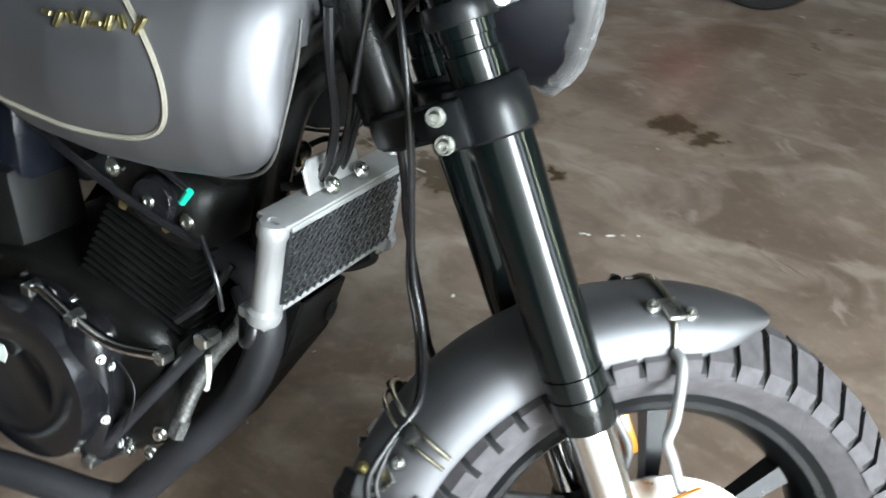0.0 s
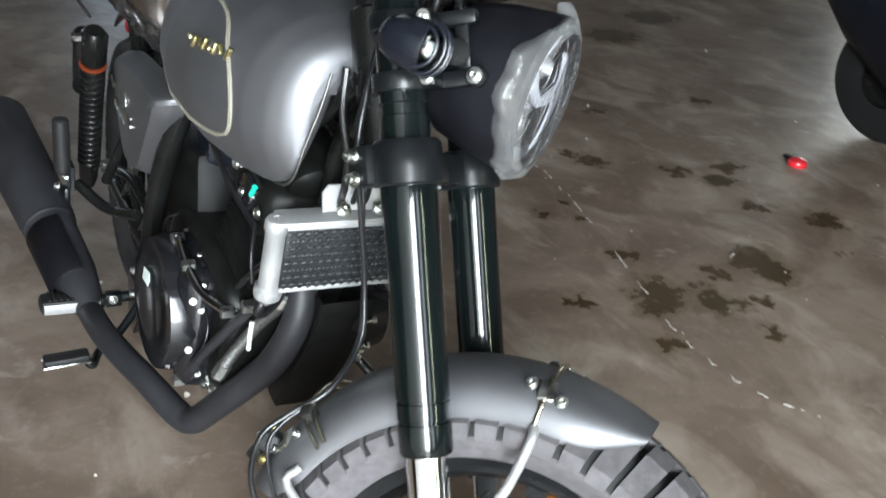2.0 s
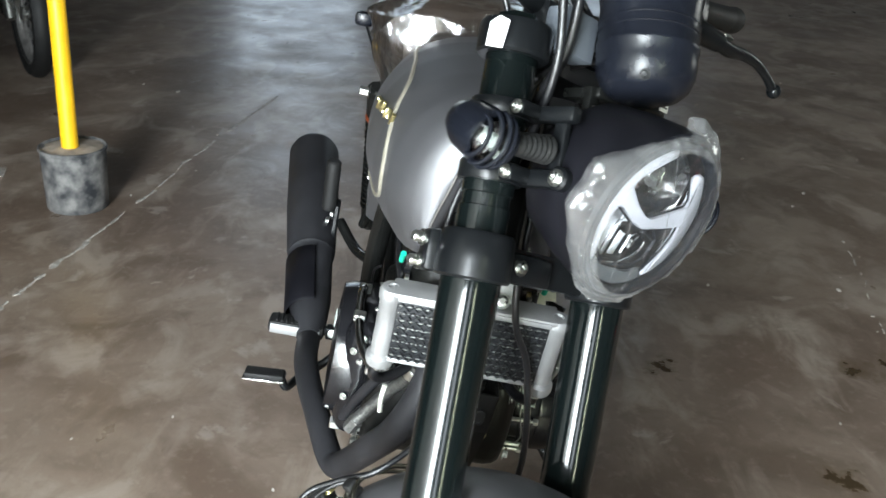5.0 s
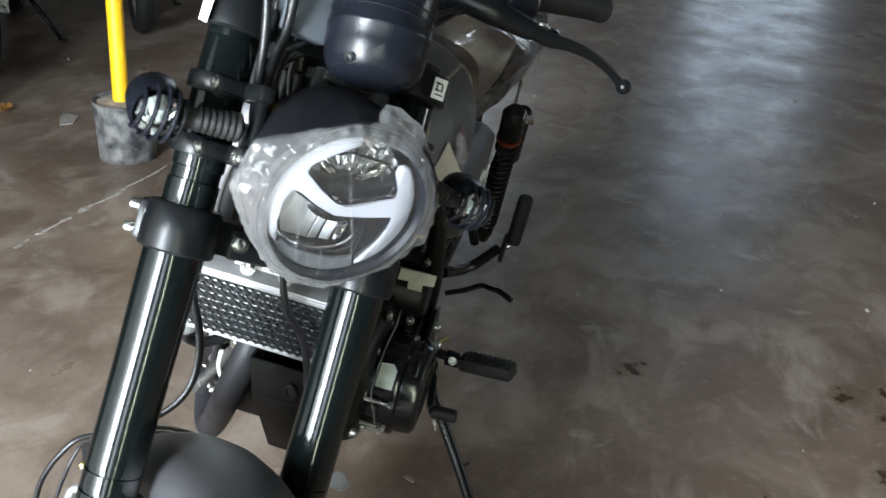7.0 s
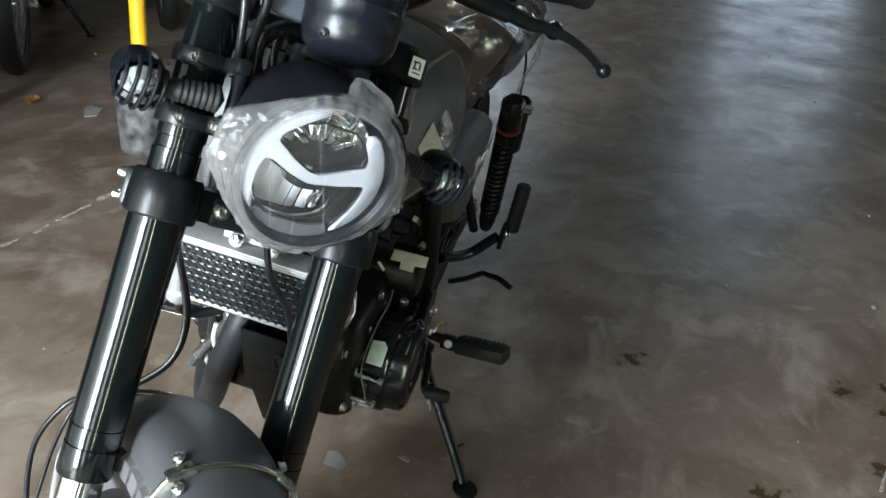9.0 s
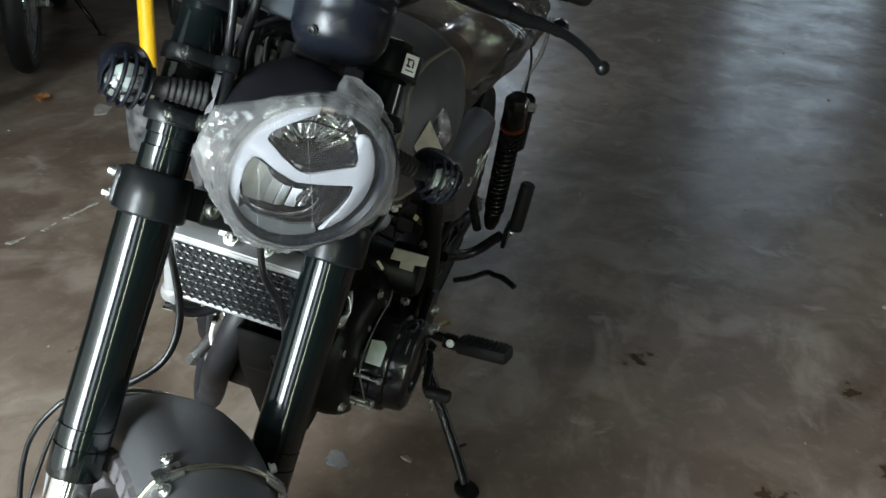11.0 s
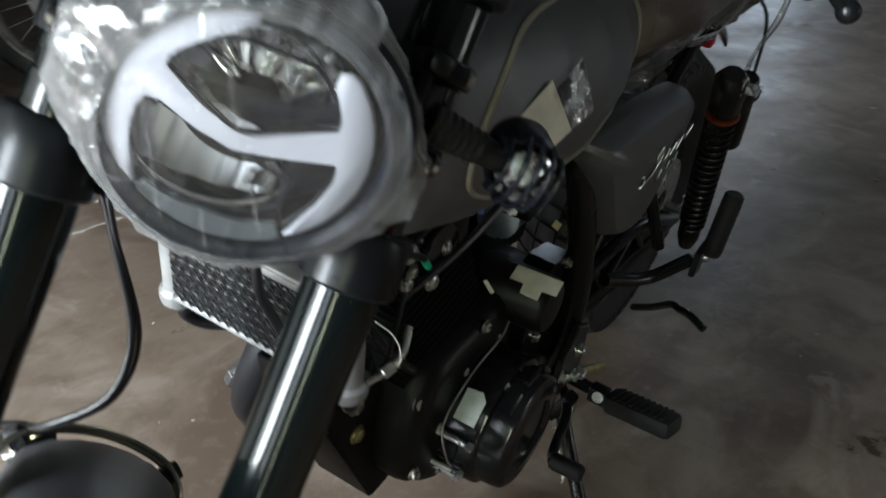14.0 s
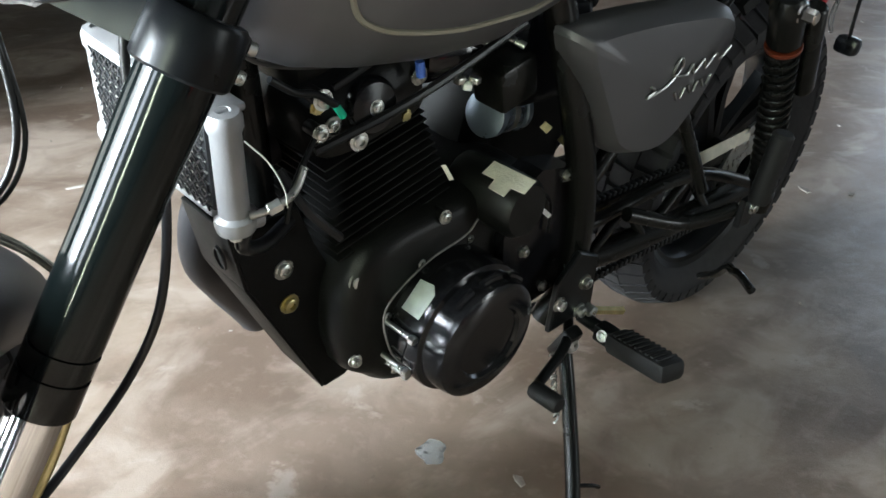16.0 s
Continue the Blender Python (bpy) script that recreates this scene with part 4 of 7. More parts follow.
film = sp("wrapping_film", film_dome([(0.0006, 0.0255)] + [(0.0845 * k / 26, 0.0255 - 0.0085 * (k / 26) ** 2.2) for k in range(1, 27)], 140), FILM, shell, "clear crumpled protective film", 70)
hem = sp("film_hem", film_skin((0.0845, 0.0172), 150, 12), HEM, shell, "milky gathered film edge", 42)
for (x0, y0), (x1, y1), bend in (((-0.040, 0.072), (0.028, -0.050), 0.0006), ((-0.064, 0.012), (-0.030, -0.068), -0.0006), ((-0.012, -0.045), (0.002, -0.078), 0.0003)):
    line = []
    for k in range(13):
        x, y = x0 + (x1 - x0) * k / 12 + bend * math.sin(k * 0.9), y0 + (y1 - y0) * k / 12
        line.append(FACE @ Vector((x, y, 0.0262 - 0.0085 * (math.hypot(x, y) / 0.0845) ** 2.2)))
    sp("film_crease", tube(line, 0.0002, 6, 2), HEM, film).visible_shadow = False
for o in (film, hem):
    o.visible_shadow = False

# -- indicators on the fork --
for sd in (-1, 1):
    c = Vector((0.130 if sd < 0 else 0.140, sd * 0.186, 0.062))
    m = Matrix.Translation(c) @ Matrix.Rotation(radians(RAKE), 4, "Y") @ Matrix.Rotation(radians(90), 4, "Y")
    ind = sp("indicator", lathe([(0, -0.052), (0.010, -0.051), (0.019, -0.044), (0.0255, -0.030), (0.0270, -0.012), (0.0275, 0.001), (0.0268, 0.004), (0.0240, 0.004), (0.0225, -0.004), (0, -0.008)], m, 36), PLASTIC, label="round caged black indicator lamp")
    sp("indicator_lens", lathe([(0.0225, 0.002), (0.0212, 0.010), (0.015, 0.0170), (0, 0.0200)], m, 28), GLASS, ind, "clear indicator lens")
    sp("bulb", lathe([(0, -0.004), (0.006, -0.004), (0.008, 0.004), (0.006, 0.009), (0, 0.011)], m, 14), STICKER, ind)
    sp("led_board", lathe([(0, -0.003), (0.010, -0.003), (0.018, 0.002), (0.0222, 0.008), (0.0226, 0.004), (0.0222, -0.0045), (0, -0.0045)], m, 9), CHROME, ind, "faceted chrome reflector", 10)
    for k in range(-2, 3):
        y = k * 0.0098
        hgt = math.sqrt(max(1e-6, 0.0278 ** 2 - y * y))
        arc = [m @ Vector((-hgt * math.cos(t), y, 0.002 + 0.0225 * math.sin(t) * (hgt / 0.0278))) for t in [math.pi * j / 10 for j in range(11)]]
        sp("cage_bar", tube(arc, 0.0024, 8, 1), PLASTIC, ind)
    bm, inner = bmesh.new(), Vector((OFF + 0.064, sd * (HALF - 0.012), 0.070))
    way = (inner - c).normalized()
    ln = (inner - c).length
    prof = [(0, 0.016), (0.009, 0.016)]
    for k in range(7):
        h = ln * 0.42 + k * (ln * 0.52 / 7)
        prof += [(0.0110 + k * 0.0005, h), (0.0121 + k * 0.0005, h + 0.0015), (0.0121 + k * 0.0005, h + 0.003), (0.0110 + k * 0.0005, h + 0.0045)]
    prof += [(0, ln)]
    sp("indicator_stem", lathe(prof, axis(c, way), 24), RUBBER, ind, "ribbed rubber stem")

# -- instrument pod, bars, lever --
MG = Matrix.Translation((0.163, 0.002, 0.148)) @ Matrix.Rotation(radians(-6), 4, "Y") @ Matrix.Diagonal((0.86, 0.86, 1, 1))
pod = sp("instrument_pod", lathe([(0, 0), (0.030, 0.000), (0.044, 0.004), (0.054, 0.012), (0.060, 0.024), (0.0618, 0.036), (0.0618, 0.050), (0.0632, 0.052), (0.0632, 0.056), (0.0618, 0.058), (0.062, 0.10), (0.064, 0.108), (0.060, 0.114), (0, 0.112)], MG, 56), PLASTIC, label="dark blue-black round instrument pod")
for h in (0.070, 0.080):
    sp("pod_ridge", lathe([(0.0612, h - 0.0016), (0.0630, h), (0.0612, h + 0.0016)], MG, 56), PLASTIC, pod)
sp("pod_screw", bolt(MG @ Vector((0.030, -0.048, 0.014)), (0.6, -0.8, -0.6), 0.0042, 0.003), CLAMP, pod)
bm = block((0.05, 0.06, 0.012), Matrix.Translation((0.105, 0.0, 0.150)), 0.003)
block((0.010, 0.016, 0.04), Matrix.Translation((0.120, 0.03, 0.135)), 0.002, bm)
block((0.010, 0.016, 0.04), Matrix.Translation((0.120, -0.03, 0.135)), 0.002, bm)
sp("pod_bracket", bm, BLACK, pod)
for y in (-0.03, 0.03):
    sp("bracket_screw", bolt((0.126, y, 0.128), (1, 0, 0), 0.005, 0.004), STEEL, pod)
sp("switch_box", block((0.030, 0.058, 0.050), Matrix.Translation((0.095, -0.052, 0.205)), 0.005), RELAY, label="slate-grey relay box behind the pod")
bars = sp("handlebar", tube([(0.020, -0.40, 0.380), (0.040, -0.25, 0.343), (0.050, -0.14, 0.285), (0.045, -0.07, 0.245), (0.045, 0.07, 0.245), (0.050, 0.14, 0.285), (0.040, 0.25, 0.343), (0.020, 0.40, 0.380)], 0.0125, 16), CLAMP, label="black tapered handlebar")
for sd in (-1, 1):
    sp("bar_clamp", block((0.04, 0.028, 0.05), Matrix.Translation((0.045, sd * 0.045, 0.222)), 0.005), CLAMP, bars)
    p, q = Vector((0.038, sd * 0.268, 0.3475)), Vector((0.018, sd * 0.413, 0.384))
    prof = [(0, 0), (0.020, 0), (0.021, 0.004), (0.017, 0.008)] + [(0.0165 + 0.0012 * (k % 2), 0.010 + k * 0.006) for k in range(20)] + [(0.019, 0.136), (0.0195, 0.146), (0.012, 0.150), (0, 0.150)]
    sp("grip", lathe(prof, axis(p, q - p), 28), RUBBER, bars, "black rubber grip")
    sp("switch_housing", block((0.042, 0.05, 0.046), Matrix.Translation((0.044, sd * 0.245, 0.338)), 0.010), PLASTIC, bars)
    perch = tube([(0.060, sd * 0.135, 0.300), (0.090, sd * 0.180, 0.293), (0.105, sd * 0.232, 0.288)], 0.014, 14, radii=[0.015, 0.0165, 0.0125])
    perch = sp("lever_perch", perch, CLAMP, bars)
    lev = tube([(0.105, sd * 0.230, 0.288), (0.106, sd * 0.262, 0.287), (0.108, sd * 0.292, 0.291), (0.107, sd * 0.332, 0.292), (0.104, sd * 0.372, 0.286), (0.100, sd * 0.408, 0.275)], 0.007, 12, radii=[0.010, 0.010, 0.0082, 0.0068, 0.006, 0.0065], flat=0.8)
    lever = sp("lever", lev, CLAMP, bars, "black lever with a ball end")
    bm = bmesh.new()
    bmesh.ops.create_uvsphere(bm, u_segments=18, v_segments=10, radius=0.0105, matrix=Matrix.Translation((0.100, sd * 0.411, 0.275)))
    sp("lever_ball", bm, CLAMP, lever)
    sp("pivot_bolt", bolt((0.106, sd * 0.245, 0.297), (0, 0, 1), 0.007, 0.005), STEEL, bars)

# -- hoses and cables --
sp("brake_hose", tube([(0.02, -0.192, 0.304), (0.032, -0.11, 0.251), (0.042, -0.077, 0.175), (0.037, -0.08, 0.103), (0.023, -0.095, 0.037), (0.007, -0.094, -0.028), (-0.011, -0.055, -0.104), (-0.032, -0.012, -0.188), (-0.043, -0.011, -0.252), (-0.068, -0.052, -0.303), (-0.113, -0.071, -0.328), (-0.147, -0.091, -0.356), (-0.145, -0.115, -0.414), (-0.095, -0.111, -0.49), (-0.024, -0.084, -0.544)], 0.0036, 10), HOSE, label="black brake hose")
sp("wheel_sensor_cable", tube([(0.012, -0.090, -0.020), (-0.008, -0.055, -0.100), (-0.037, -0.006, -0.188), (-0.050, -0.006, -0.255), (-0.076, -0.048, -0.308), (-0.118, -0.076, -0.336), (-0.140, -0.085, -0.368), (-0.125, -0.098, -0.430), (-0.085, -0.105, -0.52), (0.02, -0.09, -0.60)], 0.0026, 10), HOSE, label="thin black sensor cable")
sp("front_brake_hose", tube([(0.06, 0.08, 0.26), (0.049, 0.05, 0.169), (0.021, 0.036, 0.051), (0.005, 0.044, -0.047), (-0.005, 0.069, -0.112), (-0.014, 0.117, -0.164), (-0.026, 0.156, -0.269), (-0.033, 0.159, -0.355), (0.014, 0.145, -0.436), (0.055, 0.137, -0.466)], 0.0045, 10), HOSE, label="black hose down the fork")
for k in range(4):
    sp("control_cable", tube([(0.07 - 0.01 * k, 0.17 - 0.33 * (k % 2), 0.30), (0.095, 0.06 - 0.12 * (k % 2) + 0.012 * k, 0.235), (0.070 - 0.012 * k, -0.060 + 0.012 * k, 0.16), (0.020, -0.045 + 0.014 * k, 0.09), (-0.03, -0.02 + 0.01 * k, 0.0)], 0.0034, 8), HOSE, label="black control cable")


# -- front fender with its straps and stays --
def fender():
    half = [(0.0, 0.3385), (0.022, 0.3365), (0.043, 0.3310), (0.060, 0.3210), (0.070, 0.3075), (0.0735, 0.292), (0.0740, 0.277)]
    sect = [(-v, r) for v, r in reversed(half)] + half[1:]
    rings = []
    n = 44
    for i in range(n + 1):
        a = -54 + 96 * i / n
        front, back = max(0, (a - 20) / 22), max(0, (-a - 42) / 12)
        pull = 1 - 0.80 * front ** 2.4 - 0.35 * back ** 2
        slim = 1 - 0.42 * front ** 3.0 - 0.12 * back ** 2
        outer, inner = [], []
        for v, r in sect:
            rr = 0.3385 - (0.3385 - r) * pull
            for line, th in ((outer, 0.0), (inner, 0.0035)):
                q = rr - th
                vv = v * slim * (1 - th * 8)
                line.append(Vector((AXLE[0] + q * math.sin(radians(a)), vv, AXLE[2] + q * math.cos(radians(a)))))
        rings.append(outer + inner[::-1])
    return skin(rings)


fend = sp("front_fender", fender(), GREY, label="satin grey steel front fender")


def on_fender(a, v, lift=0.0):
    r = float(np.interp(abs(v), (0, 0.022, 0.043, 0.060, 0.070, 0.0735, 0.078), (0.3385, 0.3365, 0.3310, 0.3210, 0.3075, 0.292, 0.277))) + lift
    return Vector((AXLE[0] + r * math.sin(radians(a)), v, AXLE[2] + r * math.cos(radians(a))))


for a in (21, -41):
    across = (-0.078, -0.070, -0.055, -0.03, 0.0, 0.03, 0.055, 0.070, 0.078)
    if a > 0:
        bm = tube([on_fender(a, v, 0.004) for v in across], 0.0034, 10, 4)
    else:  # the rear hoop is a double rod that stands clear of the steel on rubber pads
        bm = tube([on_fender(-30.5, v, 0.012) + Vector((0, v * 0.12, 0)) for v in across], 0.0032, 10, 4)
        add(bm, tube([on_fender(-33.0, v, 0.010) + Vector((0, v * 0.12, 0)) for v in across], 0.0026, 10, 4))
    strap = sp("fender_hoop", bm, HOOP, label="bright yellow-zinc steel hoop over the fender")
    if a < 0:
        for v in (-0.062, 0.062):
            p = on_fender(-32, v, 0.010) + Vector((0, v * 0.12, 0))
            sp("rubber_pad", block((0.016, 0.015, 0.020), axis(p, Vector((-0.3, 1.0 if v > 0 else -1.0, 0.9)), (1, 0, 0)), 0.003), RUBBER, strap)
    for sd in (-1, 1):
        bm = block((0.020, 0.030, 0.005), axis(on_fender(a, sd * 0.060, 0.004), on_fender(a, sd * 0.060, 0.02) - Vector(AXLE) - Vector((0, -sd * 0.12, 0)), (1, 0, 0)), 0.002)
        cl = sp("hoop_clip", bm, STEEL, strap)
        for d, v in ((-3.4, 0.058), (3.4, 0.064)):
            out = (on_fender(a + d, sd * v, 0.0) - Vector(AXLE)).normalized() * 0.5 + Vector((0, sd * 0.7, 0))
            sp("clip_bolt", bolt(on_fender(a + d, sd * v, 0.005), out, 0.0052, 0.007), STEEL, cl)
        low = (AXLE[0] + (0.020 if a > 0 else -0.012), sd * 0.094, AXLE[2] + 0.045)
        if a > 0:
            line = [on_fender(a, sd * 0.076, 0.002), (0.186, sd * 0.090, -0.355), (0.162, sd * 0.100, -0.399), (0.148, sd * 0.100, -0.418), (0.148, sd * 0.100, -0.440), (0.147, sd * 0.100, -0.474), (0.150, sd * 0.099, -0.53), low]
        else:
            line = [on_fender(a, sd * 0.076, 0.002), (-0.115, sd * 0.086, -0.415), (-0.03, sd * 0.094, -0.505), low]
        sp("fender_stay", tube(line, 0.0058, 10, 4), ALU, strap, "bright fender stay rod")
        if a > 0:
            sp("side_reflector", block((0.048, 0.009, 0.062), Matrix.Translation((0.143, sd * 0.109, -0.505)), 0.004), AMBER, strap, "amber side reflector")
# caliper, sensor, hose guide on the fender's rear
bm = block((0.06, 0.045, 0.085), Matrix.Translation((-0.012, -0.070, -0.535)) @ Matrix.Rotation(radians(20), 4, "Y"), 0.012)
cal = sp("brake_caliper", bm, CLAMP, label="black brake caliper")
for z in (-0.560, -0.512):
    sp("caliper_bolt", bolt((-0.018, -0.094, z), (0, -1, 0), 0.007, 0.006), STEEL, cal)
bm = block((0.026, 0.034, 0.026), axis(on_fender(-45, -0.050, 0.016), (-1, -0.4, 1)), 0.005)
block((0.020, 0.05, 0.018), axis(on_fender(-49, -0.035, 0.012), (-1, 0, 1)), 0.004, bm)
guide_b = sp("hose_guide", bm, RUBBER, label="black hose guide block")
sp("guide_bolt", bolt(on_fender(-42, -0.052, 0.020), (-0.3, -0.6, 0.8), 0.005, 0.006), BRASS, guide_b)
sp("guide_bolt", bolt(on_fender(-48, -0.062, 0.012), (-0.5, -0.8, 0.5), 0.005, 0.006), BRASS, guide_b)
bm = block((0.030, 0.016, 0.024), Matrix.Translation((OFF + 0.005, HALF + 0.020, -0.480)), 0.004)
sens = sp("speed_sensor", bm, RUBBER, label="black sensor plug on the slider")
sp("sensor_bolt", bolt((OFF + 0.006, HALF + 0.028, -0.480), (0, 1, 0), 0.005, 0.005), BRASS, sens)
sp("slider_pipe", tube([(OFF - 0.012, HALF + 0.022, -0.36), (OFF - 0.016, HALF + 0.024, -0.42), (OFF - 0.004, HALF + 0.022, -0.478)], 0.0045, 10), BRASS, sens)

# -- fuel tank --
TANK = [(0.424, 0.772, 0.868, 0.072), (0.4205, 0.744, 0.886, 0.087), (0.4115, 0.724, 0.899, 0.103), (0.394, 0.707, 0.910, 0.1195), (0.360, 0.693, 0.922, 0.1405), (0.30, 0.684, 0.932, 0.164), (0.22, 0.680, 0.938, 0.181),
        (0.14, 0.685, 0.938, 0.186), (0.06, 0.706, 0.930, 0.176), (-0.02, 0.745, 0.905, 0.152), (-0.07, 0.770, 0.875, 0.126), (-0.10, 0.795, 0.845, 0.095)]
LOBE = 0.082  # where each lobe hangs lowest, off the middle


def tank_at(x):
    for a, b in zip(TANK, TANK[1:]):
        if b[0] <= x <= a[0]:
            t = (a[0] - x) / (a[0] - b[0])
            return [p + (q - p) * t for p, q in zip(a[1:], b[1:])]
    return list((TANK[0] if x > TANK[0][0] else TANK[-1])[1:])


def tank_ring(x, n=44, grow=0.0):
    zb, zt, w = tank_at(x)
    mid, out = zb + (zt - zb) * 0.40, []
    for i in range(n):
        a = 2 * math.pi * i / n
        c, s = math.cos(a), math.sin(a)
        ex = 2 / 2.5
        yy = (w + grow) * math.copysign(abs(c) ** ex, c)
        if s > 0:
            z = mid + (zt - mid + grow) * s ** (2 / 2.2)
        else:
            u = min(1, max(0, (abs(yy) - LOBE) / max(0.004, w + grow - LOBE)))
            z = mid - (mid - zb + grow) * (1 - u ** 2.2) ** 0.625
            if abs(yy) < LOBE:  # the tunnel over the frame parts the tank into two lobes
                rise = min(1, max(0, (x + 0.02) / 0.15))
                up = (LOBE - abs(yy)) / 0.036
                z = min(zt - 0.035, z + rise * (0.085 * up ** 1.3 + 0.5 * max(0, up - 1)))
        out.append(Vector((x, yy, z)))
    return out


def tank_y(x, z, grow=0.0):
    zb, zt, w = tank_at(x)
    mid = zb + (zt - zb) * 0.40
    up = z > mid
    if up:
        k = min(0.999, (z - mid) / (zt - mid)) ** 1.1
        return (w + grow) * math.sqrt(1 - k * k) ** (2 / 2.5)
    k = min(0.999, (mid - z) / (mid - zb)) ** 1.6
    return min(w, LOBE) + max(0, w + grow - LOBE) * (1 - k) ** (1 / 2.2)


PANEL = [(0.055, 0.893), (0.15, 0.902), (0.23, 0.898), (0.285, 0.878), (0.322, 0.840), (0.340, 0.800), (0.338, 0.765), (0.315, 0.744), (0.26, 0.735), (0.19, 0.738), (0.10, 0.752), (0.02, 0.775), (-0.03, 0.81), (-0.01, 0.865)]


def inside(x, z, poly):
    hit = False
    for (x0, z0), (x1, z1) in zip(poly, poly[1:] + poly[:1]):
        if (z0 > z) != (z1 > z) and x < (x1 - x0) * (z - z0) / (z1 - z0) + x0:
            hit = not hit
    return hit


xs = [0.424, 0.4235, 0.4225, 0.421, 0.417] + [0.413 - 0.0065 * i for i in range(79)]
bm = skin([tank_ring(x, 88) for x in xs if x >= -0.10] + [tank_ring(-0.10, 88)])
panel = [(p.x, p.y) for p in curve_points([(*p, 0) for p in PANEL + PANEL[:1]], 5)][:-1]
for f in bm.faces:
    c = f.calc_center_median()
    if abs(f.normal.y) > 0.15 and inside(c.x, c.z, panel) and abs(c.y) > 0.06:
        f.material_index = 1
tank = part("fuel_tank", bm, [GREY, GREY_DARK], bike, "two-tone satin grey fuel tank with a pinstripe", 50)
for sd in (-1, 1):
    line = [Vector((x, sd * (tank_y(x, z) + 0.0005), z)) for x, z in panel]
    part("pinstripe", tube(line + line[:1], 0.0032, 6, 1), STRIPE, tank, "pale pinstripe")
    # raised badge: a script of bars standing proud of the side
    bm = bmesh.new()
    for k, (dx, dz, ln, tilt) in enumerate(((0.0, 0.000, 0.020, 60), (0.014, 0.002, 0.014, -60), (0.026, 0.000, 0.016, 75), (0.038, -0.002, 0.014, 10), (0.050, 0.001, 0.018, 70), (0.062, 0.000, 0.013, -40), (0.074, -0.002, 0.017, 65), (0.086, 0.002, 0.012, 0))):
        x, z = 0.318 - dx * 1.1, 0.852 - dx * 0.05 + dz
        y = tank_y(x, z) + 0.004
        m = axis((x, sd * y, z), (0, sd, 0.25), (1, 0, 0)) @ Matrix.Rotation(radians(tilt), 4, "Z")
        block((ln, 0.0055, 0.006), m, 0.0015, bm)
    if sd < 0:
        part("badge", bm, BRASS, tank, "raised brass-coloured badge")
bm = lathe([(0, 0), (0.046, 0), (0.048, 0.006), (0.044, 0.010), (0.044, 0.018), (0.040, 0.024), (0.028, 0.026), (0.026, 0.022), (0, 0.022)], Matrix.Translation((0.07, 0, 0.926)) @ Matrix.Rotation(radians(-6), 4, "Y"), 40)
part("filler_cap", bm, CHROME, tank, "chrome filler cap")
# tank seam lip
for sd in (-1, 1):
    part("tank_seam", tube([(x, sd * y, z - 0.002) for x, y, z in ((0.424, 0.050, 0.862), (0.426, 0.060, 0.82), (0.422, 0.074, 0.768), (0.414, 0.081, 0.728), (0.396, 0.083, 0.707), (0.36, 0.083, 0.693), (0.30, 0.083, 0.684), (0.22, 0.083, 0.680), (0.14, 0.083, 0.685), (0.05, 0.083, 0.710))], 0.0022, 8, 4), GREY_DARK, tank)
# cables between the tank and the steering head
for k in range(3):
    y = -0.042 + 0.037 * k
    part("cable", tube([(0.450, y + 0.012 * math.sin(k * 2.3), 0.875), (0.452, y, 0.82), (0.447, y * 0.6 + 0.015 * math.sin(k * 3), 0.75), (0.425, y * 0.5, 0.685), (0.38, y * 0.6, 0.665)], 0.0050 - 0.0007 * k, 8), HOSE, bike)

for pts, r in (([(0.545, 0.000, 1.085), (0.557, 0.009, 1.024), (0.556, 0.007, 0.971), (0.540, 0.000, 0.920), (0.505, -0.006, 0.870), (0.47, -0.010, 0.82)], 0.0048), ([(0.515, 0.022, 1.085), (0.528, 0.020, 1.022), (0.521, 0.006, 0.974), (0.500, -0.004, 0.925), (0.472, -0.010, 0.875)], 0.0055)):
    part("control_cable", tube(pts, r, 10), HOSE, bike, "thick black control cable")

# -- seat in its clear wrapper --
rings, rings2 = [], []
for i in range(26):
    x = -0.06 - 0.60 * i / 25
    t = i / 25
    zt = 0.900 - 0.035 * math.sin(math.pi * min(1, t * 1.6)) + 0.02 * t
    zb, w = 0.748 + 0.025 * t, 0.130 + 0.035 * math.sin(math.pi * (0.15 + 0.75 * t))
    if i in (0, 25):
        zt, zb, w = zt - 0.02, zb + 0.015, w * 0.85
    rings.append([Vector((x, w * math.copysign(abs(c) ** 0.7, c), (zt + zb) / 2 + (zt - zb) / 2 * math.copysign(abs(s) ** 0.7, s))) for c, s in [(math.cos(2 * math.pi * j / 36), math.sin(2 * math.pi * j / 36)) for j in range(36)]])
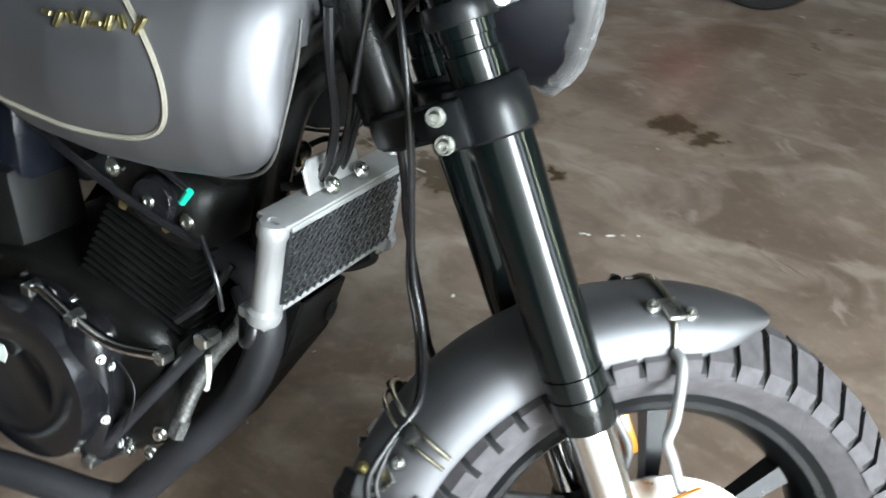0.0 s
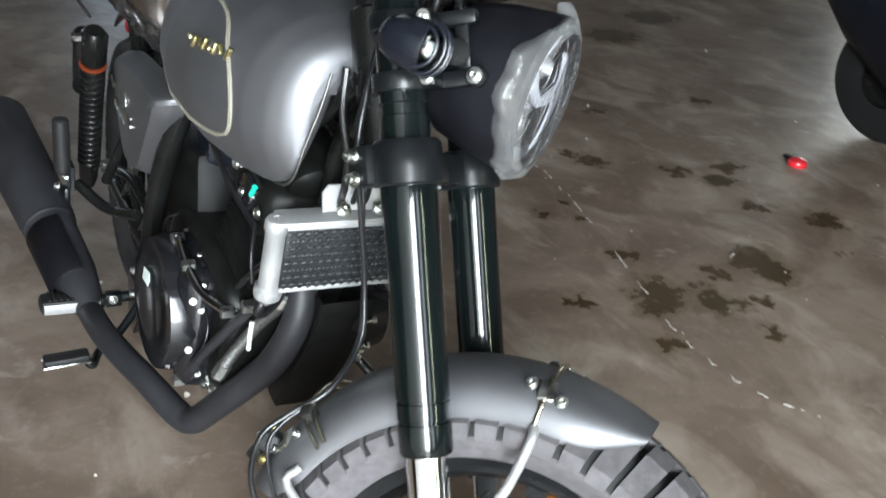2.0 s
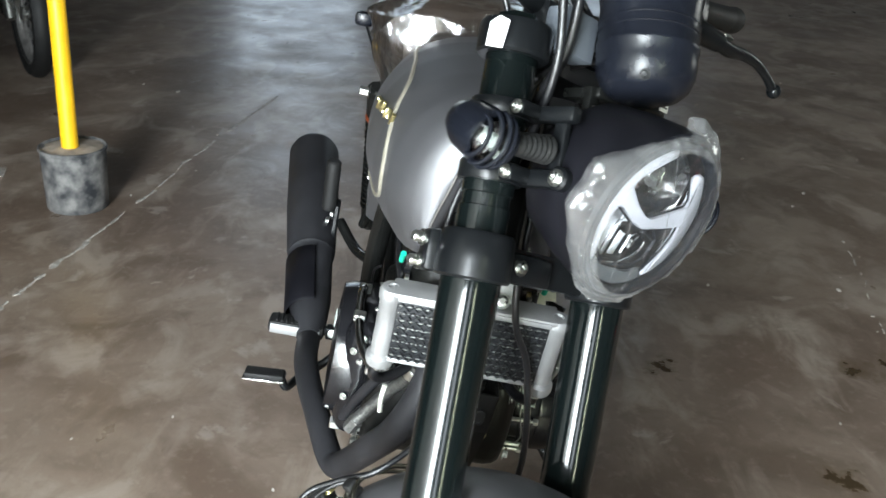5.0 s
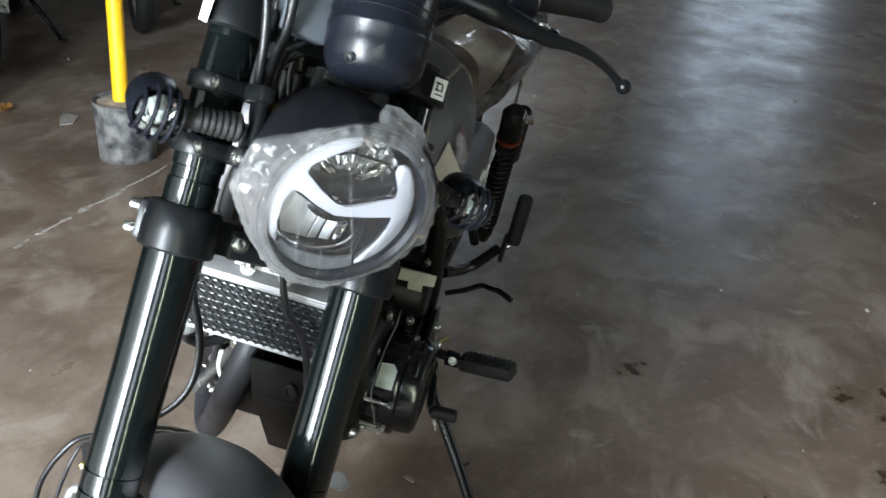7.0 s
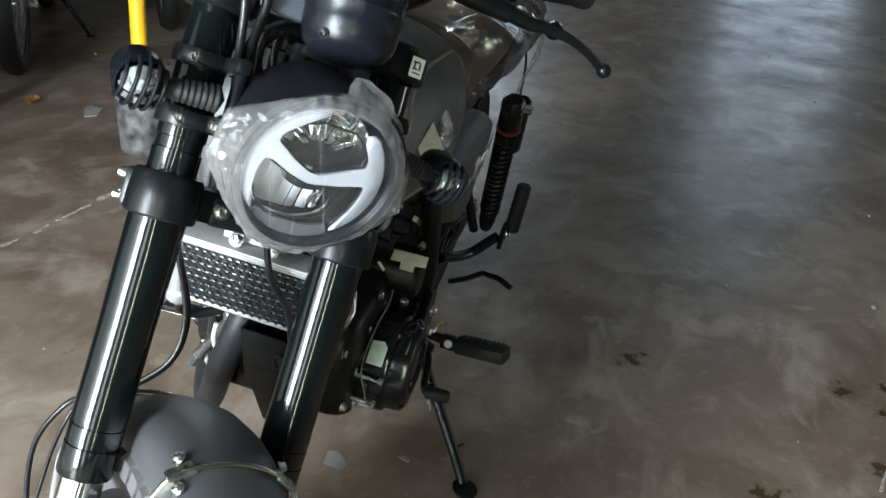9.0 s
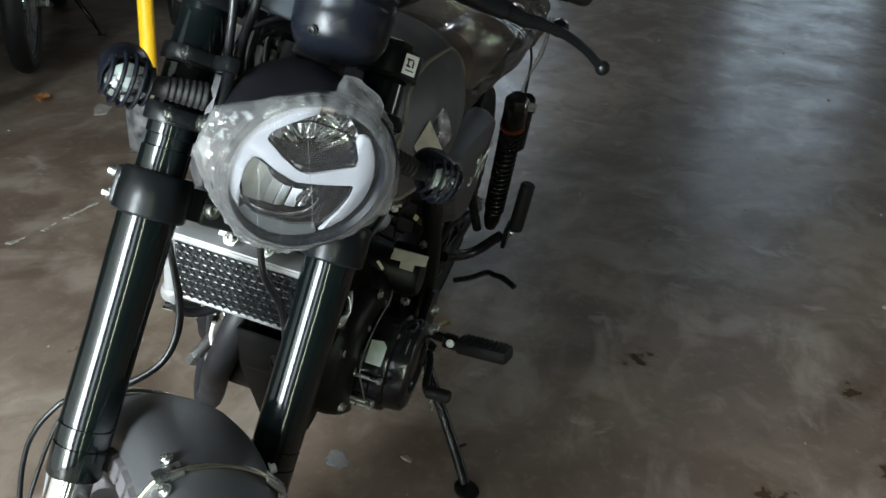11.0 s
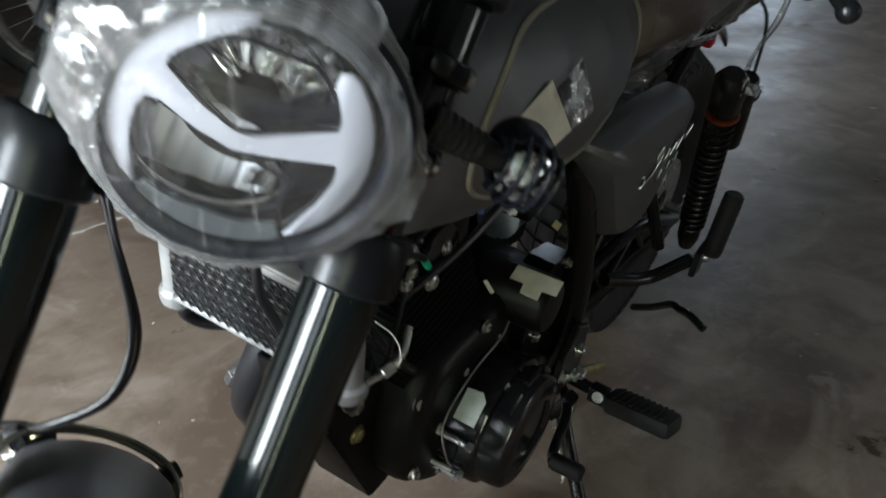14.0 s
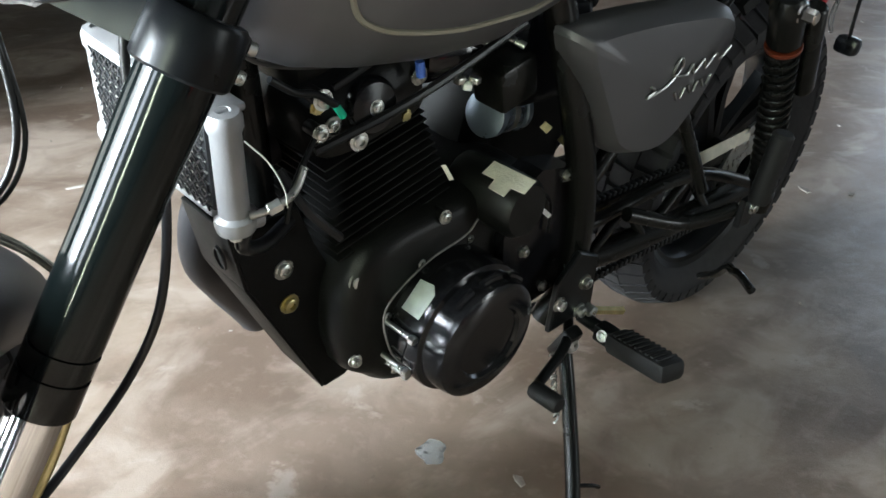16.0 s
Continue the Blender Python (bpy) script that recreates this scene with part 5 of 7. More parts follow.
# the loose bag: narrow where it is tucked in below, flaring upwards; folds fan out from where it is gathered
GATHER = (-0.45, 0.70)
for i in range(104):
    t = i / 103
    x = 0.00 - 0.70 * t
    tuck = math.sin(math.pi * min(1, 0.30 + 0.62 * t)) ** 0.5
    ring = []
    for j in range(150):
        a = 2 * math.pi * j / 150
        c, s = math.cos(a), math.sin(a)
        flare = 0.140 + 0.086 * min(1, max(0, (s + 0.9) / 1.2))
        zz = 0.825 + 0.03 * (1 - t) + 0.13 * s
        fan, far = math.atan2(zz - GATHER[1], x - GATHER[0]), math.hypot(zz - GATHER[1], x - GATHER[0])
        ridge = (1 - abs(noise.noise((fan * 3.1 + 2, c * 0.8, far * 1.5)))) ** 5
        fine = (1 - abs(noise.noise((fan * 8.5, c * 1.5 + 7, far * 4)))) ** 6
        jag = 0.010 * noise.noise((x * 9 + s * 1.5, c * 2, s * 2)) + min(1, far * 5) * (0.017 * ridge + 0.008 * fine)
        ring.append(Vector((x + 0.02 * s, (flare + jag) * tuck * math.copysign(abs(c) ** 0.8, c), 0.825 + 0.03 * (1 - t) + (0.105 + (0.055 if s < 0 else 0.0) * min(1, 1.25 - t) + jag) * (0.6 + 0.4 * tuck) * math.copysign(abs(s) ** 0.85, s))))
    rings2.append(ring)
front = rings2[0]
mid = sum(front, Vector()) / len(front)
rings2 = [[mid.lerp(p, k) + Vector((d + 0.010 * noise.noise((p.y * 22, p.z * 22, k * 3)), 0, 0)) for p in front] for k, d in ((0.25, 0.022), (0.5, 0.020), (0.75, 0.016), (0.9, 0.010))] + rings2
seat = part("seat", skin(rings), SEAT, bike, "brown leather seat under clear film")
wrap = part("seat_wrapper", skin_uv(rings2), SEAT_FILM, seat, "crumpled clear plastic seat cover", 60)
wrap.visible_shadow = False
hem = part("wrapper_hem", tube([(-0.58, 0.203, 0.828), (-0.595, 0.202, 0.79), (-0.60, 0.197, 0.741), (-0.60, 0.180, 0.682), (-0.60, 0.177, 0.640), (-0.602, 0.184, 0.618)], 0.0045, 7, 6, radii=[0.006, 0.0045, 0.006, 0.003, 0.005, 0.003]), HEM, wrap, "twisted film edge")

# -- frame tubes --
def frame_tube(pts, r=0.013, label="", name="frame_tube", mat=BLACK):
    return part(name, tube(pts, r, 12, 5), mat, bike, label)


part("steering_head", rod(Vector((0.500, 0, 0.765)), Vector((0.415, 0, 0.940)), 0.030, bevel=0.004), BLACK, bike, "black steering head")
frame_tube([(0.46, 0, 0.84), (0.38, 0, 0.76), (0.34, 0, 0.62), (0.315, 0, 0.48)], 0.019, "black down tube")
for sd in (-1, 1):
    frame_tube([(0.45, sd * 0.02, 0.86), (0.30, sd * 0.055, 0.745), (0.05, sd * 0.085, 0.735), (-0.25, sd * 0.10, 0.745), (-0.62, sd * 0.10, 0.775)], 0.014)
    frame_tube([(0.02, sd * 0.115, 0.73), (-0.03, sd * 0.135, 0.60), (-0.085, sd * 0.145, 0.45), (-0.105, sd * 0.140, 0.32), (-0.09, sd * 0.125, 0.25)], 0.019)
    frame_tube([(-0.08, sd * 0.140, 0.46), (-0.22, sd * 0.135, 0.60), (-0.40, sd * 0.125, 0.73)], 0.012)
    frame_tube([(-0.22, sd * 0.150, 0.60), (-0.33, sd * 0.185, 0.42)], 0.010)
    # side cover: hollow-backed shield with rounded rim
    poly = [(0.027, 0.690), (0.014, 0.665), (-0.010, 0.632), (-0.042, 0.588), (-0.082, 0.536), (-0.132, 0.513), (-0.200, 0.510), (-0.250, 0.545), (-0.295, 0.612), (-0.306, 0.686), (-0.15, 0.705), (0.008, 0.703)]
    shape = curve_points([(*p, 0) for p in poly + poly[:1]], 5)[:-1]
    cx, cz = -0.14, 0.618
    rr = []
    for k, (sc, dy) in enumerate(((1.0, -0.040), (1.0, -0.022), (0.985, -0.015), (0.90, 0.002), (0.865, 0.0065), (0.45, 0.0112), (0.02, 0.012))):
        rr.append([Vector((cx + (p.x - cx) * sc, sd * (0.166 + dy + 0.020 * (-(cx + (p.x - cx) * sc))), cz + (p.y - cz) * sc)) for p in shape])
    cover = part("side_cover", skin(rr), GREY, bike, "satin grey side cover with a chrome script badge")
    bm = bmesh.new()
    script = curve_points([(-0.100, 0.645, 0), (-0.106, 0.640, 0), (-0.098, 0.634, 0), (-0.120, 0.642, 0), (-0.133, 0.660, 0), (-0.128, 0.668, 0), (-0.124, 0.652, 0), (-0.140, 0.648, 0), (-0.146, 0.658, 0), (-0.150, 0.648, 0), (-0.160, 0.660, 0), (-0.164, 0.650, 0), (-0.174, 0.664, 0), (-0.180, 0.656, 0), (-0.192, 0.668, 0)], 3)
    tube([Vector((-0.114 + (p.x + 0.100) * 1.80, sd * (0.1795 + 0.020 * (0.114 - (p.x + 0.100) * 1.80)), 0.626 + (p.y - 0.650) * 1.25)) for p in script], 0.0020, 6, 1, bm)
    for k in range(6):
        m = axis((-0.178 - 0.014 * k, sd * (0.1822 + 0.0003 * k), 0.596 + 0.0022 * k), (0, sd, 0), (1, 0, 0)) @ Matrix.Rotation(radians(70 if k % 2 else -50), 4, "Z")
        block((0.015, 0.0035, 0.003), m, 0.0008, bm)
    part("script_badge", bm, BADGE, cover, "chrome script badge")
    # shock absorber
    top, bot = Vector((-0.387, sd * 0.198, 0.688)), Vector((-0.585, sd * 0.180, 0.310))
    way = (bot - top).normalized()
    m = axis(top, way, (1, 0, 0))
    L = (bot - top).length
    shock = part("shock_absorber", lathe([(0, -0.02), (0.017, -0.02), (0.026, -0.006), (0.025, 0.015), (0.025, 0.055), (0.022, 0.060), (0.0185, 0.062), (0.0185, L * 0.84), (0.020, L * 0.85), (0.020, L * 0.93), (0.014, L), (0, L)], m, 28), BLACK, bike, "black twin-tube shock absorber with coil spring")
    coil, turns = [], 17
    for i in range(turns * 12 + 1):
        a = 2 * math.pi * i / 12
        coil.append(m @ Vector((0.0215 * math.cos(a), 0.0215 * math.sin(a), 0.074 + (L * 0.84 - 0.074) * i / (turns * 12))))
    part("coil_spring", tube(coil, 0.0034, 7, 1), BLACK, shock, "black coil spring")
    part("spring_collar", lathe([(0.012, 0.062), (0.0258, 0.062), (0.0265, 0.064), (0.0265, 0.067), (0.025, 0.069), (0.012, 0.069)], m, 28), ORANGE, shock, "orange preload collar")
    part("reservoir", lathe([(0, 0), (0.015, 0.0), (0.018, 0.004), (0.018, 0.150), (0.014, 0.158), (0, 0.158)], axis(top + Vector((-0.055, sd * 0.012, 0.0)), way), 24), BLACK, shock, "black shock reservoir")
    part("shock_nut", rod(top + Vector((0, sd * 0.008, 0)), top + Vector((0, sd * 0.042, 0)), 0.010, seg=6, bevel=0.002), CHROME, shock, "chrome dome nut")
    part("shock_washer", rod(top + Vector((0, sd * 0.010, 0)), top + Vector((0, sd * 0.022, 0)), 0.016, bevel=0.002), CHROME, shock)
    # swingarm truss
    a, b = Vector((-0.10, sd * 0.10, 0.315)), Vector((-0.69, sd * 0.110, 0.291))
    arm = part("swingarm", tube([a, (-0.30, sd * 0.112, 0.300), b], 0.020, 12), BLACK, bike, "black trussed swingarm")
    part("truss_tube", tube([(-0.14, sd * 0.11, 0.37), (-0.40, sd * 0.125, 0.395), (-0.63, sd * 0.135, 0.325)], 0.011, 10), BLACK, arm)
    for p, q in (((-0.17, 0.30), (-0.25, 0.385)), ((-0.25, 0.385), (-0.33, 0.30)), ((-0.33, 0.30), (-0.42, 0.388)), ((-0.42, 0.388), (-0.52, 0.295))):
        part("truss_strut", rod((p[0], sd * 0.115, p[1]), (q[0], sd * 0.118, q[1]), 0.008, seg=10), BLACK, arm)
    part("axle_nut", rod((-0.69, sd * 0.10, RR), (-0.69, sd * 0.135, RR), 0.014, seg=6, bevel=0.002), STEEL, arm)
    # passenger peg, folded up, on its hanger
    hang = part("peg_hanger", tube([(-0.20, sd * 0.150, 0.40), (-0.30, sd * 0.19, 0.375), (-0.36, sd * 0.235, 0.405)], 0.011, 10), BLACK, bike, "black passenger peg hanger")
    part("hanger_plate", plate([(-0.02, -0.022), (0.022, -0.016), (0.018, 0.030), (-0.016, 0.034)], 0.010, axis((-0.365, sd * 0.245, 0.412), (0, sd, 0), (1, 0, 0)), 0.002), CLAMP, hang)
    part("hanger_bolt", bolt((-0.368, sd * 0.252, 0.414), (0, sd, 0), 0.008, 0.007), STEEL, hang, "zinc bolt")
    prof = [(0, 0), (0.014, 0), (0.0155, 0.004)] + [(0.0150 + 0.0012 * (k % 2), 0.008 + 0.0055 * k) for k in range(17)] + [(0.0155, 0.106), (0.012, 0.110), (0, 0.110)]
    part("passenger_peg", lathe(prof, axis((-0.352, sd * 0.262, 0.432), (0.02, sd * 0.03, 1)), 22), RUBBER, hang, "black ribbed rubber passenger peg")
    # rider's peg
    root, tip = (Vector((-0.161, -0.196, 0.248)), Vector((-0.156, -0.337, 0.25))) if sd < 0 else (Vector((-0.115, 0.212, 0.268)), Vector((-0.085, 0.338, 0.298)))
    pegm = axis(root, tip - root, (0, 0, 1))
    peg = part("footpeg", block((0.030, 0.044, 0.112), pegm @ Matrix.Translation((0, 0, 0.078)), 0.009), RUBBER, bike, "black rubber footpeg, its face scuffed pale" if sd < 0 else "black rubber footpeg")
    bm = bmesh.new()
    for k in range(9):
        block((0.0030, 0.034, 0.0050), pegm @ Matrix.Translation((0.0150, 0, 0.038 + 0.010 * k)), 0.001, bm)
    part("peg_ribs", bm, RUBBER, peg)
    if sd < 0:
        part("peg_cover", block((0.020, 0.0020, 0.098), pegm @ Matrix.Translation((0.0, -0.0230, 0.080)), 0.0006), ALU, peg, "pale foil strip on the peg")
    bm = rod(root - Vector((0, sd * 0.045, -0.004)), root + Vector((0, sd * 0.030, 0)), 0.010, bevel=0.002)
    block((0.024, 0.030, 0.026), Matrix.Translation(root + Vector((0, sd * 0.004, 0))), 0.004, bm)
    part("peg_pivot", bm, CLAMP, peg)
    part("pivot_pin", bolt(root + Vector((0.014, sd * 0.006, 0.004)), (1, 0, 0.2), 0.006, 0.006), STEEL, peg)

# rear fender, tail lamp and loose rear indicators
rings = []
for i in range(22):
    a = radians(-30 + 68 * i / 21)
    ring = []
    for v, r in ((-0.075, 0.318), (-0.070, 0.334), (-0.045, 0.345), (0, 0.350), (0.045, 0.345), (0.070, 0.334), (0.075, 0.318), (0.070, 0.316), (0.045, 0.341), (0, 0.346), (-0.045, 0.341), (-0.070, 0.316)):
        ring.append(Vector((-0.69 - r * math.sin(a), v, RR + 0.03 + r * math.cos(a))))
    rings.append(ring)
part("rear_fender", skin(rings), BLACK, bike, "black rear fender")
part("tail_lamp", block((0.03, 0.09, 0.05), Matrix.Translation((-0.90, 0, 0.60)) @ Matrix.Rotation(radians(20), 4, "Y"), 0.01), RED, bike, "red tail lamp")
for sd in (-1, 1):
    ri = part("rear_indicator", block((0.030, 0.040, 0.030), Matrix.Translation((-0.725, 0.172, 0.575) if sd > 0 else (-0.52, -0.262, 0.806)), 0.009), PLASTIC, bike, "black rear indicator hanging on its wire")
    part("indicator_wire", tube([(-0.66, 0.10, 0.78), (-0.70, 0.160, 0.72), (-0.723, 0.171, 0.59)] if sd > 0 else [(-0.42, -0.20, 0.72), (-0.45, -0.225, 0.755), (-0.51, -0.255, 0.795)], 0.0032, 8), HOSE, ri)

lamp = part("rear_lamp", lathe([(0, -0.022), (0.012, -0.022), (0.019, -0.014), (0.021, 0.010), (0.018, 0.016), (0, 0.018)], axis((-0.70, 0.212, 0.784), (-1, 0, 0)), 22), PLASTIC, bike, "round black rear indicator on a stalk")
part("lamp_stalk", tube([(-0.66, 0.08, 0.772), (-0.68, 0.14, 0.778), (-0.698, 0.196, 0.784)], 0.007, 10), RUBBER, lamp)

# -- oil cooler --
top_z, bot_z = 0.667, 0.552
MID, ENDS = 0.0, 0.1065


def cool(y, z, d=0.0):
    """A place on the cooler's face: it leans back a little."""
    return Vector((0.427 + (z - 0.61) * 0.14 + d, y, z))


cooler = part("oil_cooler", block((0.030, 0.195, 0.092), Matrix.Translation(cool(MID, 0.617)) @ Matrix.Rotation(radians(8), 4, "Y"), 0.002), MESH, bike, "black finned oil cooler in a cast aluminium frame")
for sd in (-1, 1):
    tank_e = part("end_tank", lathe([(0, 0.004), (0.012, 0.004), (0.018, 0.008), (0.0195, 0.014), (0.0190, 0.022), (0.0145, 0.026), (0.0140, 0.108), (0.0165, 0.114), (0.0165, 0.124), (0.0140, 0.129), (0.007, 0.130), (0.006, 0.127), (0, 0.127)], axis(cool(MID + sd * ENDS, bot_z - 0.006), (0.14, 0, 1)), 28), ALU, cooler, "cast aluminium end tank")
    part("outlet_boss", block((0.022, 0.030, 0.014), Matrix.Translation(cool(MID + sd * 0.103, bot_z + 0.008, -0.016)), 0.004), ALU, tank_e)
    part("foot_bolt", bolt(cool(MID + sd * ENDS, bot_z - 0.001), (0, 0, -1), 0.007, 0.010), STEEL, tank_e)
part("top_rail", block((0.040, 0.212, 0.008), Matrix.Translation(cool(MID, 0.671, -0.004)) @ Matrix.Rotation(radians(6), 4, "Y"), 0.003), ALU, cooler, "aluminium top rail")
part("front_lip", block((0.004, 0.196, 0.007), Matrix.Translation(cool(MID, 0.666, 0.016)), 0.001), ALU, cooler)
part("bottom_rail", block((0.036, 0.196, 0.007), Matrix.Translation(cool(MID, 0.570, 0.0)), 0.002), ALU, cooler)
tab = part("mount_tab", plate([(-0.045, -0.012), (0.045, -0.012), (0.045, 0.014), (0.036, 0.024), (-0.036, 0.024), (-0.045, 0.014)], 0.005, Matrix.Translation(cool(0.0, 0.688, -0.012)) @ Matrix.Rotation(radians(90), 4, "Z") @ Matrix.Rotation(radians(72), 4, "X"), 0.0015), ALU, cooler)
for y in (-0.021, 0.030):
    part("tab_bolt", bolt(cool(y, 0.684, 0.004), (0.8, 0, 0.6), 0.0072, 0.007), STEEL, cooler)
bm = bmesh.new()
for row in range(7):
    z0 = 0.578 + 0.0130 * row
    for k in range(17):
        y0 = MID - 0.094 + 0.0118 * k + (0.0059 if row % 2 else 0)
        for a, c in (((y0 - 0.0056, z0), (y0, z0 + 0.0060)), ((y0, z0 + 0.0060), (y0 + 0.0056, z0)), ((y0 - 0.0056, z0), (y0, z0 - 0.0060)), ((y0, z0 - 0.0060), (y0 + 0.0056, z0))):
            if abs(a[0] - MID) < 0.096 and abs(c[0] - MID) < 0.096:
                rod(cool(*a, 0.0175), cool(*c, 0.0175), 0.0011, seg=5, bm=bm)
tagged(part("stone_guard", bm, WIRE_MESH, cooler, "expanded-metal stone guard"), kind="stuff")
for k in range(8):
    part("cooling_fin", block((0.026, 0.190, 0.0018), Matrix.Translation(cool(MID, 0.578 + 0.0112 * k, 0.003)), 0), STEEL, cooler)
part("oil_hose", tube([cool(MID - 0.103, 0.548, -0.012), (0.405, -0.112, 0.525), (0.385, -0.098, 0.508), (0.36, -0.07, 0.512), (0.33, -0.05, 0.53)], 0.0075, 10), HOSE, bike, "black oil hose")
part("oil_hose", tube([cool(MID + 0.103, 0.548, -0.012), (0.41, 0.105, 0.530), (0.375, 0.09, 0.512), (0.33, 0.07, 0.515)], 0.0075, 10), HOSE, bike, "black oil hose")
part("braided_hose", tube([(0.352, -0.050, 0.515), (0.346, -0.057, 0.495), (0.330, -0.068, 0.470), (0.316, -0.082, 0.444), (0.306, -0.106, 0.402), (0.303, -0.124, 0.372)], 0.0095, 14), BRAID, bike, "dull braided hose end")
part("hose_fitting", rod((0.304, -0.121, 0.376), (0.300, -0.131, 0.354), 0.0115, seg=6, bevel=0.001), BRAID, bike, "dull steel hose fitting")
part("hose_clamp", rod((0.350, -0.053, 0.508), (0.345, -0.058, 0.492), 0.0115, seg=16, bevel=0.001), STEEL, bike, "steel hose clamp")
part("outlet_pipe", tube([(0.416, 0.122, 0.574), (0.400, 0.130, 0.580), (0.378, 0.134, 0.592), (0.362, 0.128, 0.612)], 0.0040, 10), STEEL, cooler, "bright outlet pipe")
part("outlet_nut", rod((0.402, 0.1295, 0.579), (0.390, 0.133, 0.585), 0.0065, seg=6, bevel=0.001), STEEL, cooler)
part("vent_wire", tube([(0.430, 0.130, 0.655), (0.412, 0.140, 0.635), (0.395, 0.142, 0.605), (0.385, 0.136, 0.580)], 0.0007, 8), FOAM, cooler, "thin pale vent tube")

# -- exhaust --
header = part("exhaust_header", tube([(0.289, -0.021, 0.552), (0.339, -0.027, 0.537), (0.364, -0.038, 0.479), (0.349, -0.062, 0.402), (0.304, -0.088, 0.334), (0.262, -0.109, 0.279), (0.232, -0.125, 0.239), (0.219, -0.134, 0.221), (0.208, -0.142, 0.212), (0.196, -0.149, 0.209), (0.170, -0.163, 0.214), (0.10, -0.192, 0.231), (0.03, -0.218, 0.240), (-0.05, -0.238, 0.244), (-0.137, -0.245, 0.238)], 0.0225, 20, 8), PIPE, bike, "matt black exhaust pipe")
mp, mq = Vector((-0.137, -0.246, 0.242)), Vector((-0.731, -0.348, 0.418))
mL = (mq - mp).length
muf = part("muffler", lathe([(0, 0), (0.024, 0), (0.034, 0.03), (0.044, 0.10), (0.047, 0.235), (0.051, 0.240), (0.051, 0.250), (0.053, 0.255), (0.059, 0.40), (0.060, mL - 0.014), (0.055, mL), (0.042, mL + 0.004), (0.040, mL - 0.01), (0, mL - 0.02)], axis(mp, mq - mp), 36), PIPE, bike, "matt black tapered muffler")
part("heat_shield", lathe([(0.0475, 0.06), (0.0515, 0.065), (0.0535, 0.215), (0.0490, 0.222)], axis(mp, mq - mp, (0, 0.3, -1)), 20, 200), SHELL, muf, "black heat shield")
part("muffler_strap", block((0.03, 0.012, 0.05), Matrix.Translation(mp.lerp(mq, 0.46) + Vector((0, 0.045, 0.03))), 0.003), CLAMP, muf)
part("muffler_bolt", bolt(mp.lerp(mq, 0.46) + Vector((0, 0.03, 0.055)), (0, -1, 0.3), 0.008, 0.008), STEEL, muf)

# -- engine --
def disc_cover(name, c, way, r, depth, mat, label="", lip=0.008):
    prof = [(0, 0), (r, 0), (r, depth * 0.55), (r - lip * 0.4, depth * 0.8), (r - lip, depth), (r * 0.55, depth + 0.003), (r * 0.5, depth), (0, depth)]
    return part(name, lathe(prof, axis(c, way), 48), mat, engine, label)


case = curve_points([(x, z, 0) for x, z in ((0.255, 0.300), (0.275, 0.360), (0.270, 0.440), (0.215, 0.485), (0.02, 0.500), (-0.08, 0.460), (-0.115, 0.380), (-0.10, 0.300), (-0.02, 0.262), (0.17, 0.252), (0.255, 0.300))], 4)[:-1]
bm = skin([[Vector((0.08 + (p.x - 0.08) * k, y, 0.375 + (p.y - 0.375) * k)) for p in case] for y, k in ((-0.118, 0.86), (-0.114, 0.93), (-0.104, 0.98), (-0.09, 1.0), (0.09, 1.0), (0.104, 0.98), (0.114, 0.93), (0.118, 0.86))])
engine = part("engine", bm, ENGINE, bike, "black single-cylinder engine with cooling fins")
CYL, CYA = Vector((0.185, 0, 0.455)), Vector((0.30, 0, 1)).normalized()
mc = axis(CYL, CYA, (1, 0, 0))
part("cylinder", block((0.125, 0.135, 0.20), mc @ Matrix.Translation((0, 0, 0.10)), 0.012), ENGINE, engine)
for k in range(11):
    part("cooling_fin", block((0.168 - 0.003 * k, 0.184 - 0.003 * k, 0.0030), mc @ Matrix.Translation((0.004, 0, 0.028 + 0.0108 * k)), 0.0012), PLATE, engine)
part("cylinder_head", skin([[mc @ Vector((0.080 * sx * math.copysign(abs(math.cos(t)) ** 0.5, math.cos(t)), 0.088 * sx * math.copysign(abs(math.sin(t)) ** 0.5, math.sin(t)), z)) for t in [2 * math.pi * (j + 0.5) / 32 for j in range(32)]] for z, sx in ((0.146, 0.90), (0.150, 1.0), (0.185, 1.02), (0.205, 0.96), (0.220, 0.86), (0.226, 0.70))]), ENGINE, engine, "black cylinder head")
part("rocker_cover", skin([[mc @ Vector((x, 0.052 * r * math.cos(t), 0.232 + 0.036 * r * math.sin(t))) for t in [2 * math.pi * j / 24 for j in range(24)]] for x, r in ((-0.072, 0.5), (-0.066, 0.85), (-0.050, 1.0), (0.045, 1.05), (0.062, 0.9), (0.070, 0.5))]), ENGINE, engine, "rounded rocker cover")
for sy in (-1, 1):
    cap = part("valve_cap", lathe([(0, 0), (0.030, 0), (0.031, 0.010), (0.026, 0.018), (0.010, 0.020), (0, 0.020)], axis(mc @ Vector((0.012, sy * 0.078, 0.188)), (0.1, sy, 0.12)), 28), GLOSS, engine, "gloss black valve cap")
    part("cap_bolt", bolt(mc @ Vector((0.012, sy * 0.097, 0.191)), (0.1, sy, 0.12), 0.006, 0.004), STEEL, cap)
for x, y in ((0.06, 0.078), (-0.055, 0.078), (0.06, -0.078), (-0.055, -0.078), (0.0, 0.082), (0.0, -0.082)):
    part("head_bolt", bolt(mc @ Vector((x, y * 1.10, 0.190)), (0, math.copysign(1, y), 0), 0.0075, 0.006), STEEL, engine)
